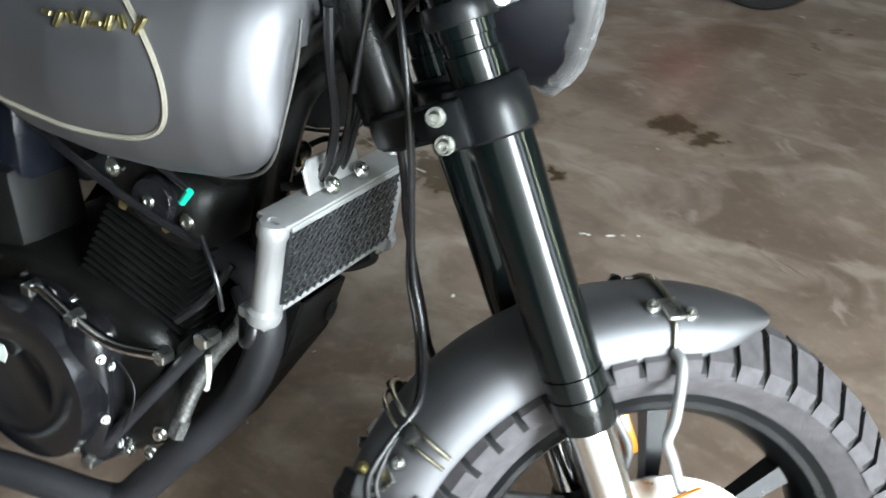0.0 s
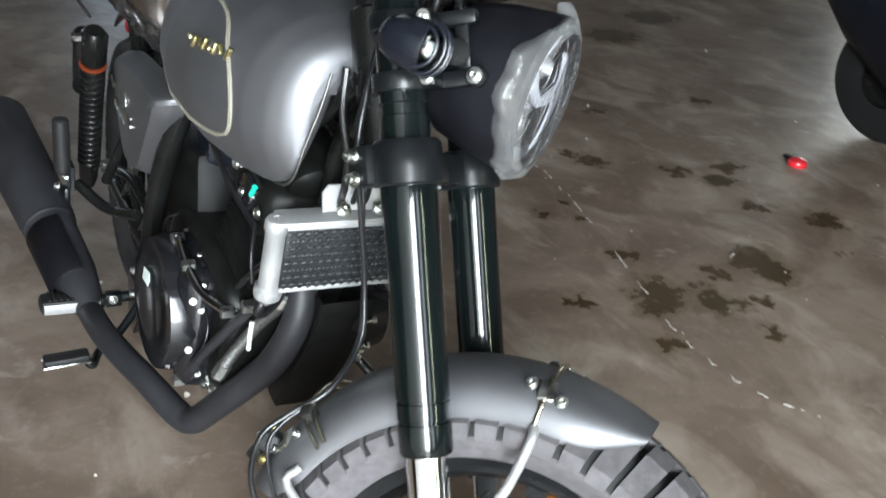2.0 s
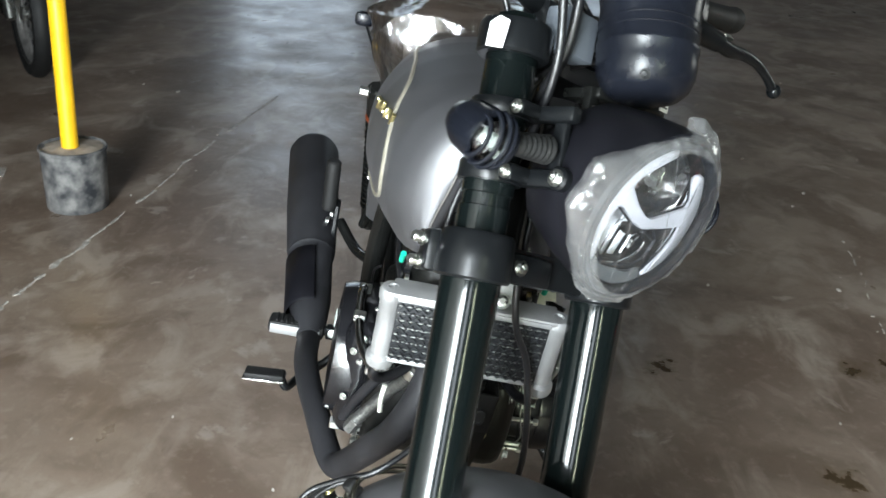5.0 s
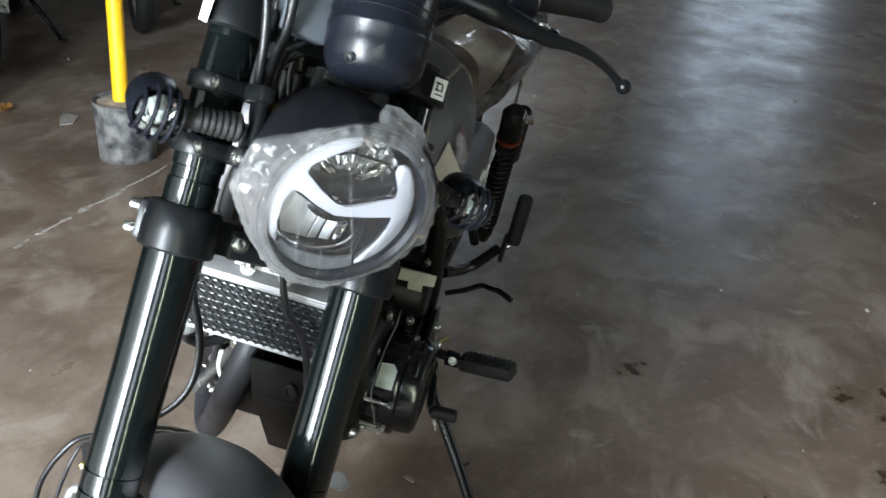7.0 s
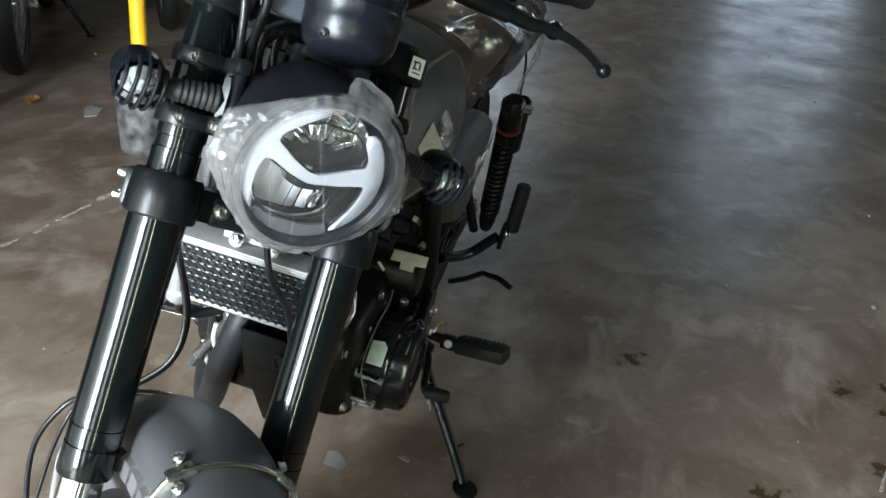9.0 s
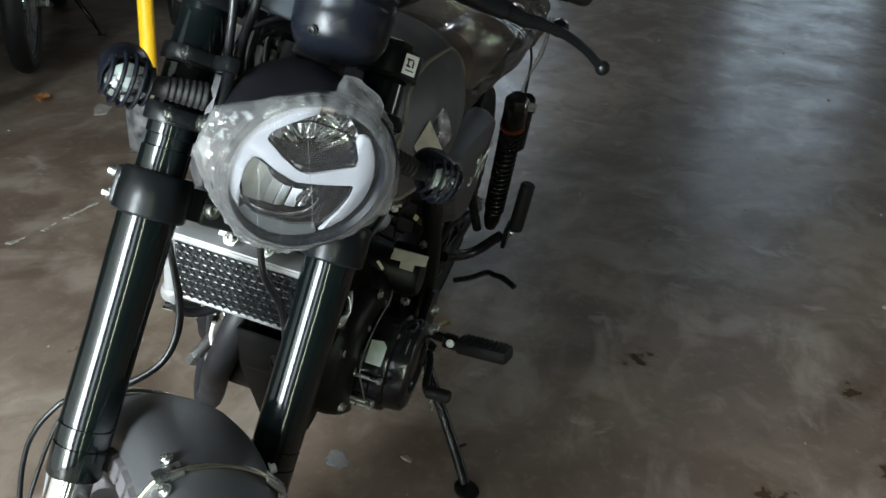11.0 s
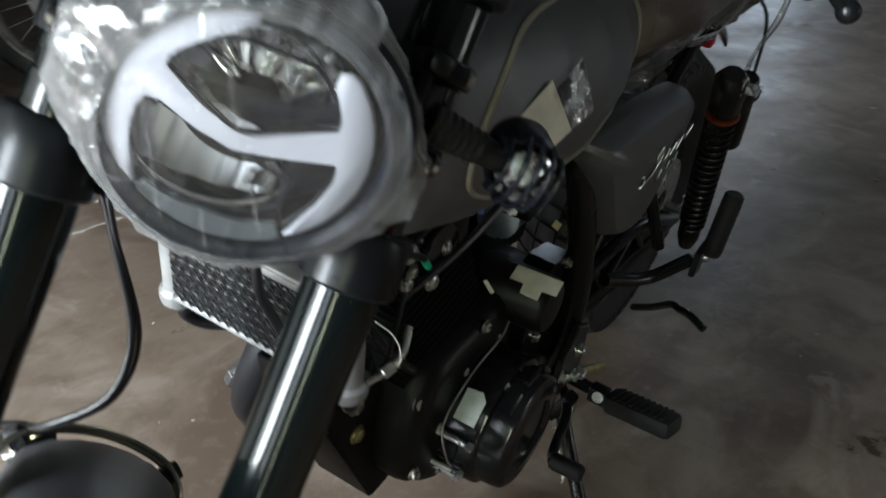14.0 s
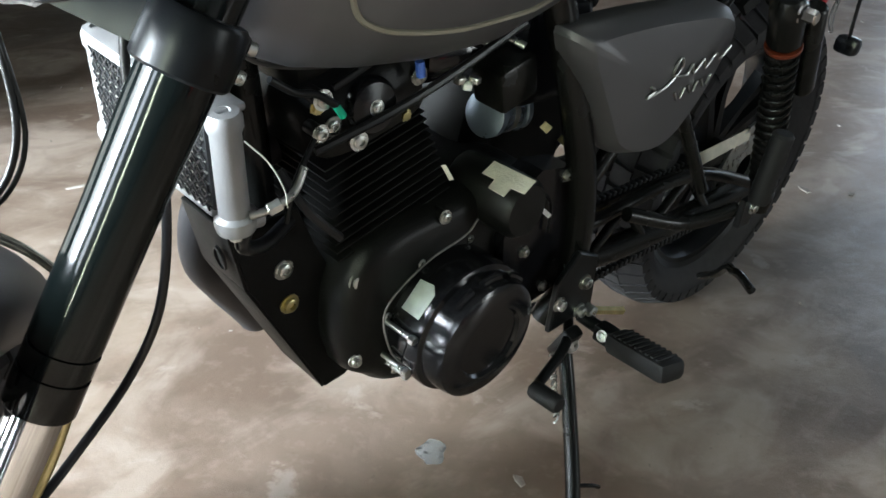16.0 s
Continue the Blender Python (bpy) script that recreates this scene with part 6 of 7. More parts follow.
for x, y, z in ((0.035, 0.085, 0.165), (-0.03, 0.086, 0.155), (0.07, 0.080, 0.215), (0.035, -0.085, 0.165), (-0.03, -0.086, 0.155), (0.07, 0.0, 0.18)):
    part("head_stud", bolt(mc @ Vector((x, y, z)), (0.1, math.copysign(1, y), 0), 0.0055, 0.006, socket=False), BRASS, engine)
# left: generator cover with sticker; smaller starter cover with tape
GX, GZ = 0.127, 0.352
gen = part("generator_cover", lathe([(0, 0), (0.086, 0), (0.0875, 0.012), (0.0875, 0.066), (0.0860, 0.071), (0.0800, 0.074), (0.0785, 0.094), (0.0765, 0.102), (0.070, 0.1065), (0.048, 0.108), (0.045, 0.1035), (0, 0.1035)], axis((GX, 0.095, GZ), (0, 1, 0)), 56), GLOSS, engine, "gloss black generator cover")
for a0 in (48, 80, 112):
    part("cover_rib", tube([Vector((GX + 0.0805 * math.cos(radians(a)), 0.184, GZ + 0.0805 * math.sin(radians(a)))) for a in range(a0, a0 + 24, 4)], 0.0050, 8, 1), GLOSS, gen)
sa, sc = Vector((GX + 0.0886 * 0.774, 0.143, GZ + 0.0886 * 0.633)), Vector((0.774, 0.0, 0.633))
st = part("sticker", plate([(-0.014, -0.021), (0.014, -0.021), (0.014, 0.012), (0.006, 0.021), (-0.014, 0.018)], 0.0014, axis(sa, sc, (0, 1, 0)), 0.0003), STICKER, gen, "pale green-white sticker")
for a in (15, 60, 110, 165, 215, 265, 315):
    bx, bz = GX + 0.094 * math.cos(radians(a)), GZ + 0.094 * math.sin(radians(a))
    part("cover_bolt", bolt((bx, 0.112, bz), (0, 1, 0), 0.0055, 0.008), STEEL, gen)
    part("bolt_boss", rod((bx, 0.09, bz), (bx, 0.112, bz), 0.010, seg=12), ENGINE, gen)
spr = part("sprocket_cover", skin([[Vector((x, y, z)) for x, z in ((0.045, 0.49), (0.0, 0.515), (-0.06, 0.505), (-0.105, 0.45), (-0.115, 0.37), (-0.08, 0.31), (0.0, 0.30), (0.035, 0.36), (0.05, 0.43))] for y in (0.095, 0.128, 0.134)]), GLOSS, engine, "gloss black sprocket cover")
for x, z in ((0.03, 0.475), (-0.05, 0.495), (-0.095, 0.44), (-0.10, 0.36), (-0.055, 0.325), (0.005, 0.40)):
    part("cover_bolt", bolt((x, 0.134, z), (0, 1, 0), 0.006, 0.007), STEEL, spr)
start = part("starter_housing", lathe([(0, 0), (0.038, 0), (0.038, 0.095), (0.032, 0.103), (0, 0.105)], axis((0.055, 0.06, 0.485), (0, 1, 0.04)), 32), ENGINE, engine, "black round starter housing")
bm = plate([(-0.031, -0.011), (-0.012, -0.010), (-0.011, -0.024), (0.013, -0.025), (0.012, -0.011), (0.031, -0.010), (0.031, 0.012), (-0.030, 0.011)], 0.0016, axis((0.074, 0.140, 0.5285), (0.50, 0.02, 0.86), (-0.05, 1, 0.03)), 0.0003)
part("masking_tape", bm, TAPE, start, "two crossed pieces of cream masking tape")
# right: clutch cover, sticker, oil pipe, starter linkage
clu = disc_cover("clutch_cover", (0.085, -0.100, 0.370), (0.06, -1, 0.03), 0.116, 0.084, GLOSS, "gloss black clutch cover")
part("sticker", plate([(-0.016, -0.010), (0.012, -0.012), (0.017, 0.0), (0.012, 0.012), (-0.014, 0.011)], 0.0014, axis((0.070, -0.189, 0.412), (0.10, -0.98, 0.10), (1, 0, 0)), 0.0003), STICKER, clu, "pale oval sticker")
for a in (20, 65, 110, 155, 200, 245, 290, 335):
    part("cover_bolt", bolt((0.085 + 0.112 * math.cos(radians(a)), -0.115, 0.372 + 0.112 * math.sin(radians(a))), (0, -1, 0), 0.0055, 0.010), STEEL, clu)
    part("bolt_boss", rod((0.085 + 0.110 * math.cos(radians(a)), -0.09, 0.372 + 0.110 * math.sin(radians(a))), (0.085 + 0.110 * math.cos(radians(a)), -0.115, 0.372 + 0.110 * math.sin(radians(a))), 0.010, seg=12), ENGINE, clu)
for k, (x, z) in enumerate(((0.150, 0.40), (0.165, 0.36), (0.145, 0.33), (0.17, 0.30), (0.12, 0.30))):
    part("cover_bolt", bolt((x, -0.172, z), (0.1, -1, 0), 0.0042, 0.006), STEEL, clu)
shoulder = part("clutch_shoulder", block((0.120, 0.080, 0.215), Matrix.Translation((0.145, -0.125, 0.368)), 0.034, None, 4), GLOSS, engine, "gloss black front of the clutch housing")
for y, z in ((-0.146, 0.432), (-0.132, 0.456), (-0.134, 0.415), (-0.112, 0.397), (-0.150, 0.345), (-0.134, 0.298), (-0.116, 0.290), (-0.105, 0.345)):
    part("cover_bolt", bolt((0.203, y, z), (0.9, -0.35, 0.1), 0.0042, 0.006), STEEL, shoulder)
part("oil_pipe", tube([(0.085, -0.145, 0.485), (0.120, -0.150, 0.498), (0.165, -0.148, 0.478), (0.215, -0.135, 0.452), (0.275, -0.112, 0.448)], 0.0075, 12), CHROME, engine, "bright steel oil pipe")
for p in ((0.095, -0.147, 0.490), (0.168, -0.147, 0.477), (0.272, -0.113, 0.448)):
    part("banjo_nut", rod(Vector(p) + Vector((0, -0.010, 0)), Vector(p) + Vector((0, 0.010, 0)), 0.0105, seg=6, bevel=0.002), STEEL, engine)
part("brace_rod", tube([(0.325, -0.092, 0.485), (0.24, -0.130, 0.365), (0.175, -0.150, 0.275)], 0.0085, 10), PIPE, bike, "dull black brace rod")
for p in ((0.325, -0.092, 0.485), (0.175, -0.150, 0.272)):
    part("brace_bolt", rod(Vector(p) + Vector((0, -0.016, 0)), Vector(p) + Vector((0, 0.012, 0)), 0.011, seg=6, bevel=0.002), STEEL, bike)
part("drain_tube", tube([(0.320, -0.090, 0.455), (0.321, -0.092, 0.43), (0.314, -0.090, 0.405)], 0.0038, 10), FOAM, bike, "translucent drain tube")
for k, (x, z) in enumerate(((0.24, 0.29), (0.20, 0.275), (0.135, 0.268), (0.26, 0.33))):
    part("case_bolt", bolt((x, -0.116, z), (0.2, -1, 0), 0.007, 0.010), STEEL, engine)
    if z > 0.3:
        part("case_bolt", bolt((x, 0.116, z), (0.2, 1, 0), 0.006, 0.008), STEEL, engine)
# bash plate: two cheeks and a front flange with a slot
for sd in (-1, 1):
    cheek = part("bash_plate", plate([(0.400, 0.520), (0.315, 0.522), (0.290, 0.470), (0.205, 0.330), (0.168, 0.300), (0.225, 0.256), (0.255, 0.252), (0.372, 0.440)], 0.005, Matrix((Vector((1, 0, 0)), Vector((0, 0, 1)), Vector((0, 1, 0)))).transposed().to_4x4() @ Matrix.Translation((0, 0, 0.062 if sd > 0 else -0.016)), 0.0012), PLATE, bike, "black folded bash plate with a slot")
    for x, z in ((0.330, 0.452), (0.319, 0.403), (0.245, 0.365)):
        part("plate_bolt", bolt((x, 0.065 if sd > 0 else -0.019, z), (0, sd, 0), 0.0085, 0.007), BRASS if z < 0.43 else STEEL, cheek)
bm = bmesh.new()
fl = [Vector((0.400, 0, 0.520)), Vector((0.374, 0, 0.440)), Vector((0.256, 0, 0.252))]
for p, q in zip(fl, fl[1:]):
    d = (q - p)
    block((0.004, 0.080, d.length), axis((p + q) / 2 + Vector((0, 0.023, 0)), d, (1, 0, 0.4)), 0.001, bm)
flange = part("plate_front", bm, PLATE, bike, "black bash plate front")
part("plate_slot", lathe([(0, 0), (0.011, 0), (0.011, 0.003), (0.009, 0.0035), (0.0088, 0.001), (0, 0.001)], axis((0.393, 0.045, 0.478), (1, 0, -0.3)) @ Matrix.Diagonal((1.5, 0.8, 1, 1)), 20), RUBBER, flange)
# left-hand plumbing, plugs, clips
part("fuel_hose", tube([(0.385, 0.10, 0.690), (0.36, 0.105, 0.675), (0.335, 0.104, 0.668), (0.310, 0.105, 0.652)], 0.0038, 10), CLAMP, bike, "grey fuel hose with a green end")
part("hose_end", rod((0.312, 0.105, 0.653), (0.302, 0.1055, 0.640), 0.004), GREEN, bike, "green hose end")
part("hose_end", rod((0.318, -0.100, 0.668), (0.306, -0.101, 0.652), 0.0042), GREEN, bike, "green hose end")
carb = part("throttle_body", lathe([(0, 0), (0.030, 0), (0.034, 0.006), (0.034, 0.055), (0.028, 0.06), (0.028, 0.10), (0, 0.10)], axis((0.125, 0.015, 0.640), (-1, 0.15, 0.05)), 28), GLOSS, bike, "gloss black throttle body")
part("airbox", block((0.13, 0.17, 0.13), Matrix.Translation((-0.05, 0, 0.635)), 0.02), PLASTIC, bike, "dark plastic airbox")
part("inner_cover", block((0.24, 0.11, 0.17), Matrix.Translation((-0.100, -0.045, 0.500)) @ Matrix.Rotation(radians(-8), 4, "Y"), 0.018), PLATE, bike, "matt dark plastic inner cover")
MC = axis((-0.035, 0.048, 0.556), (1, 0.1, 0.10))
can = part("canister", lathe([(0, 0), (0.024, 0), (0.029, 0.004), (0.029, 0.012), (0.026, 0.014), (0.026, 0.056), (0.029, 0.058), (0.029, 0.068), (0.018, 0.072), (0, 0.072)], MC, 28), BLUED, bike, "blued metal canister")
part("canister_band", lathe([(0.0265, 0.030), (0.0275, 0.030), (0.0275, 0.040), (0.0265, 0.040)], MC, 28), DULL, can)
part("intake_box", block((0.060, 0.050, 0.055), Matrix.Translation((0.045, 0.085, 0.625)) @ Matrix.Rotation(radians(18), 4, "Y"), 0.006), BLACK, bike, "black regulator box")
for x, z in ((0.105, 0.682), (0.085, 0.690), (0.055, 0.675)):
    part("hose_clip", rod((x, 0.085, z), (x - 0.010, 0.105, z - 0.006), 0.0045, seg=10), STEEL, bike)
for x, y, z, w, h, tilt, mat, text in ((0.146, 0.110, 0.540, 0.005, 0.018, 0, TAPE, "cream tag on a wire"), (-0.006, 0.120, 0.565, 0.010, 0.011, 20, BRASS, "yellow marked tag"),
                                      (-0.045, 0.122, 0.541, 0.012, 0.010, 20, BRASS, "yellow marked tag"), (-0.008, 0.146, 0.459, 0.006, 0.013, 20, PAPER, "white tag"), (-0.087, 0.142, 0.357, 0.005, 0.020, -30, STEEL, "bare metal clip"), (0.253, 0.086, 0.320, 0.018, 0.008, -50, PAPER, "white clip")):
    part("wire_tag", plate([(-w / 2, -h / 2), (w / 2, -h * 0.6), (w * 0.55, h / 2), (-w / 2, h * 0.6)], 0.0015, axis((x, y, z), (0.45, 0.8, 0.35), (1, 0, -0.4)) @ Matrix.Rotation(radians(tilt), 4, "Z"), 0.0003), mat, bike, text)
for k, (x, z) in enumerate(((0.150, 0.650), (0.142, 0.644), (0.136, 0.651))):
    part("wire_plug", block((0.012, 0.010, 0.008), Matrix.Translation((x, 0.110 + 0.004 * k, z)) @ Matrix.Rotation(k * 0.9, 4, "Z"), 0.002), PAPER if k == 1 else STEEL, bike, "pale wire plug")
# blue rod put in for a bluish glint by the wiring
part("wire_plug", rod((0.203, 0.100, 0.676), (0.200, 0.102, 0.660), 0.005, seg=10), BLUE, bike, "small blue rod standing in for a glint")
for x, y, z, r, mat in ((0.317, 0.092, 0.654, 0.0075, STEEL), (0.316, 0.092, 0.619, 0.0065, STEEL), (0.270, 0.096, 0.602, 0.0075, STEEL), (0.147, 0.118, 0.487, 0.006, STEEL), (0.133, 0.118, 0.415, 0.007, STEEL), (0.257, 0.104, 0.432, 0.009, STEEL), (0.215, 0.108, 0.294, 0.008, STEEL)):
    part("case_bolt", rod((x, y - 0.02, z), (x, y, z), r * 1.1, seg=14), ENGINE, engine)
    part("case_bolt", bolt((x, y, z), (0.1, 1, 0.1), r, 0.006), mat, engine)
for p, q in (((0.222, 0.098, 0.372), (0.219, 0.158, 0.371)), ((0.219, 0.096, 0.322), (0.216, 0.152, 0.320)), ((0.212, 0.096, 0.308), (0.208, 0.146, 0.306))):
    part("long_bolt", rod(p, q, 0.0035, seg=10), STEEL, engine, "bright long case bolt")
    part("bolt_head", rod(Vector(q), Vector(q) + (Vector(q) - Vector(p)).normalized() * 0.008, 0.006, seg=6, bevel=0.001), STEEL, engine)
part("guard_label", plate([(-0.085, -0.012), (0.085, -0.012), (0.085, 0.014), (-0.085, 0.012)], 0.0015, axis((-0.58, 0.088, 0.386), (0, 1, 0.1), (1, 0, -0.05)), 0.0003), TAPE, bike, "cream strip on the chain guard")
for pts, r in (([(0.20, 0.14, 0.31), (0.232, 0.142, 0.35), (0.235, 0.13, 0.40), (0.18, 0.128, 0.44), (0.12, 0.130, 0.46), (0.10, 0.128, 0.475)], 0.0013), ([(0.32, 0.09, 0.60), (0.24, 0.105, 0.63), (0.16, 0.11, 0.66), (0.06, 0.11, 0.70)], 0.005), ([(0.30, 0.085, 0.66), (0.22, 0.10, 0.70), (0.1, 0.105, 0.70)], 0.004),
               ([(0.35, 0.075, 0.58), (0.33, 0.10, 0.54), (0.29, 0.105, 0.50)], 0.005), ([(0.33, 0.10, 0.62), (0.36, 0.112, 0.585), (0.365, 0.110, 0.545)], 0.003), ([(0.02, 0.13, 0.50), (-0.02, 0.14, 0.47), (-0.03, 0.14, 0.42)], 0.0022)):
    part("wiring", tube(pts, r, 8), HOSE if r > 0.003 else DULL if r < 0.002 else CLAMP, bike)
    part("wiring", tube([(p[0], -p[1], p[2]) for p in pts], r, 8), HOSE, bike)
# brake pedal, gear lever
ped = part("brake_pedal", tube([(-0.085, -0.17, 0.270), (-0.06, -0.205, 0.235), (-0.045, -0.245, 0.205), (0.0, -0.262, 0.208), (0.0, -0.275, 0.226)], 0.008, 10), CLAMP, bike, "black brake pedal with a chrome pad")
part("pedal_pad", block((0.030, 0.074, 0.010), Matrix.Translation((0.0, -0.305, 0.230)) @ Matrix.Rotation(radians(4), 4, "X"), 0.004), RUBBER, ped)
part("pedal_plate", block((0.034, 0.078, 0.004), Matrix.Translation((0.002, -0.305, 0.2235)) @ Matrix.Rotation(radians(4), 4, "X"), 0.001), CHROME, ped)
shift = part("gear_lever", tube([(-0.115, 0.150, 0.262), (-0.06, 0.190, 0.258), (0.005, 0.205, 0.235), (0.032, 0.215, 0.242)], 0.0075, 10), CLAMP, bike, "black gear lever")
part("lever_rubber", lathe([(0, 0), (0.011, 0), (0.0125, 0.004), (0.0125, 0.042), (0.010, 0.046), (0, 0.046)], axis((0.032, 0.214, 0.243), (0.05, 1, 0.1)), 20), RUBBER, shift, "black rubber toe piece")
part("shift_rod", rod((-0.120, 0.172, 0.280), (-0.190, 0.190, 0.262), 0.0065, seg=6), BRASS, shift, "yellow zinc linkage rod")
part("ball_joint", rod((-0.120, 0.160, 0.283), (-0.120, 0.186, 0.281), 0.011, seg=6, bevel=0.002), STEEL, shift)
part("peg_plate", plate([(-0.06, 0.02), (0.03, 0.03), (0.035, -0.05), (0.0, -0.09), (-0.045, -0.07)], 0.010, axis((-0.075, 0.165, 0.300), (0, 1, 0), (1, 0, 0)), 0.002), CLAMP, bike, "black peg hanger plate")
part("peg_plate", plate([(-0.06, 0.02), (0.03, 0.03), (0.035, -0.05), (0.0, -0.09), (-0.045, -0.07)], 0.010, axis((-0.125, -0.165, 0.278), (0, -1, 0), (1, 0, 0)), 0.002), CLAMP, bike, "black peg hanger plate")
for x, z in ((-0.05, 0.318), (-0.105, 0.285), (-0.10, 0.335)):
    part("hanger_bolt", bolt((x, 0.170, z), (0, 1, 0), 0.008, 0.010), STEEL, bike)
    part("hanger_bolt", bolt((x, -0.170, z), (0, -1, 0), 0.008, 0.010), STEEL, bike)
# side stand
stand = part("side_stand", tube([(-0.078, 0.180, 0.235), (-0.060, 0.215, 0.185), (-0.010, 0.285, 0.105), (0.030, 0.328, 0.058)], 0.0105, 14), BLACK, bike, "black side stand")
part("stand_foot", plate(sector(0.0, 0.026, 0, 345, 14)[:15], 0.007, axis((0.036, 0.334, 0.0525), (0, 0.1326, 0.991), (1, 0, 0)), 0.001), BLACK, stand)
part("stand_head", block((0.030, 0.020, 0.055), Matrix.Translation((-0.080, 0.176, 0.245)) @ Matrix.Rotation(radians(-25), 4, "X"), 0.006), CLAMP, stand)
part("stand_bolt", bolt((-0.080, 0.187, 0.247), (0, 1, 0.3), 0.009, 0.008), STEEL, stand)
coil = [Vector((-0.052 + 0.020 * t + 0.0055 * math.cos(t * 75), 0.178 + 0.045 * t, 0.235 - 0.075 * t + 0.0055 * math.sin(t * 75))) for t in [i / 90 for i in range(91)]]
part("stand_spring", tube(coil, 0.0014, 6, 1), STEEL, stand, "zinc return spring")
part("stand_pin", tube([(-0.008, 0.288, 0.102), (-0.035, 0.300, 0.096), (-0.055, 0.302, 0.082)], 0.003, 8), BLACK, stand)
# centre-stand lever reaching out by the rear wheel
part("stand_lever", tube([(-0.56, 0.13, 0.150), (-0.517, 0.173, 0.195), (-0.45, 0.215, 0.258), (-0.42, 0.236, 0.274), (-0.400, 0.258, 0.284), (-0.380, 0.290, 0.282)], 0.007, 10), BLACK, bike, "black bent lifting lever")
part("chain_guard", skin([[Vector((x, y, z)) for y, z in ((0.072, 0.345), (0.085, 0.350), (0.085, 0.372), (0.072, 0.376))] for x in (-0.14, -0.34, -0.60)]), BLACK, bike, "black chain guard")
part("rear_sprocket", lathe([(0.03, -0.003), (0.095, -0.003), (0.095, 0.003), (0.03, 0.003), (0.03, -0.003)], axis((-0.69, 0.085, RR), (0, 1, 0)), 42), STEEL, rear, "steel sprocket")
bm = bmesh.new()
for zz in (0.382, 0.204):
    for i in range(42):
        x = -0.06 - 0.0135 * i
        z = zz + (RR - 0.0 - zz) * 0.12
        block((0.0105, 0.012, 0.013), (x, 0.075, z), 0.002, bm, 1)
tagged(part("drive_chain", bm, CLAMP, bike, "dark oiled drive chain"), kind="stuff")
# protective foam and films about the tank's left
part("paper_tag", plate([(-0.026, -0.026), (0.024, -0.024), (0.026, 0.024), (-0.022, 0.028)], 0.0012, axis((0.266, tank_y(0.266, 0.812) + 0.006, 0.812), (0.35, 1, 0.35), (1, 0, 0)) @ Matrix.Rotation(radians(25), 4, "Z"), 0.0003), TAPE, tank, "cream tape patch on the tank")
tagfilm = part("tape_film", plate([(-0.02, -0.03), (0.035, -0.026), (0.03, 0.02), (-0.015, 0.024)], 0.001, axis((0.215, tank_y(0.215, 0.825) + 0.006, 0.825), (0.2, 1, 0.3), (1, 0, 0)) @ Matrix.Rotation(radians(20), 4, "Z"), 0.0002), FILM, tank, "scrap of clear film")


# ---- the barrier post ----
POST = Vector((-1.385, -1.17, 0))
post = thing("barrier_post", "yellow painted pole set in a cement-filled black bucket", "post", at=Matrix.Translation(POST))
bucket = part("bucket", lathe([(0, 0), (0.094, 0), (0.097, 0.004), (0.103, 0.195), (0.107, 0.198), (0.107, 0.206), (0.103, 0.208), (0.099, 0.200), (0.0, 0.196)], None, 40), BUCKET, post, "dusty scuffed black bucket")
bm = lathe([(0, 0.210), (0.03, 0.212), (0.07, 0.206), (0.100, 0.198), (0.100, 0.185), (0, 0.185)], None, 36)
for v in bm.verts:
    v.co.z += 0.006 * noise.noise(v.co * 30)
part("cement", bm, CONCRETE, bucket, "rough cement fill")
part("pole", tube([(0.02, 0.0, 0.195), (0.005, 0.0, 0.75), (-0.012, 0.0, 1.30)], 0.027, 24), YELLOW, post, "yellow painted steel pole")

leaf = thing("dry_leaf", "curled orange-brown dry leaf lying on the floor", "leaf", at=pose(-1.62, -1.82, 0, 0, 0, 30))
rings = []
for i in range(9):
    t = i / 8
    w = 0.030 * math.sin(math.pi * min(0.97, 0.06 + t * 0.94)) + 0.001
    rings.append([Vector((-0.06 + 0.12 * t, w * y, 0.004 + 0.014 * abs(y) ** 1.5 + 0.012 * t * t + d)) for y, d in ((-1, 0), (-0.4, 0), (0.4, 0), (1, 0), (0.4, 0.0012), (-0.4, 0.0012))])
part("blade", skin(rings), LEAF, leaf)
chip = thing("red_lens_chip", "small round red plastic cap lying on the floor", "plastic cap", at=pose(-0.60, 2.14, 0))
part("cap", lathe([(0, 0), (0.032, 0), (0.034, 0.006), (0.030, 0.018), (0.018, 0.024), (0, 0.026)], None, 24), RED, chip)
part("cap_tab", block((0.05, 0.02, 0.012), (-0.045, 0.012, 0.008), 0.003), RUBBER, chip)
for k, (x, y, s, a) in enumerate(((-1.635, -1.56, 0.07, 20), (-1.95, -1.25, 0.05, 70), (-1.50, 0.05, 0.016, 15), (-0.02, 0.20, 0.014, 60), (-1.43, -0.04, 0.022, 50))):
    flake = thing("paint_flake", "thin pale flake lying on the floor", "flake", "flakes on the floor", at=pose(x, y, 0.002, 0, 0, a))
    part("flake", plate([(-s, -s * 0.4), (-s * 0.2, -s * 0.5), (s, -s * 0.2), (s * 0.7, s * 0.4), (-s * 0.5, s * 0.45)], 0.003, None, 0.0005), CRUMB, flake)


scrap = thing("film_scrap", "crumpled scrap of clear plastic film lying on the floor", "plastic film", at=pose(0.030, 0.068, 0, 0, 0, 40))
rings = []
for i in range(9):
    t = i / 8
    w = 0.022 * math.sin(math.pi * (0.12 + 0.76 * t))
    rings.append([Vector((-0.030 + 0.06 * t, w * y + 0.004 * math.sin(t * 9), 0.0012 + 0.004 * max(0, noise.noise((t * 5, y * 3, 1)) + 0.25) + d)) for y, d in ((-1, 0), (-0.5, 0), (0, 0), (0.5, 0), (1, 0), (0.5, 0.0006), (0, 0.0006), (-0.5, 0.0006))])
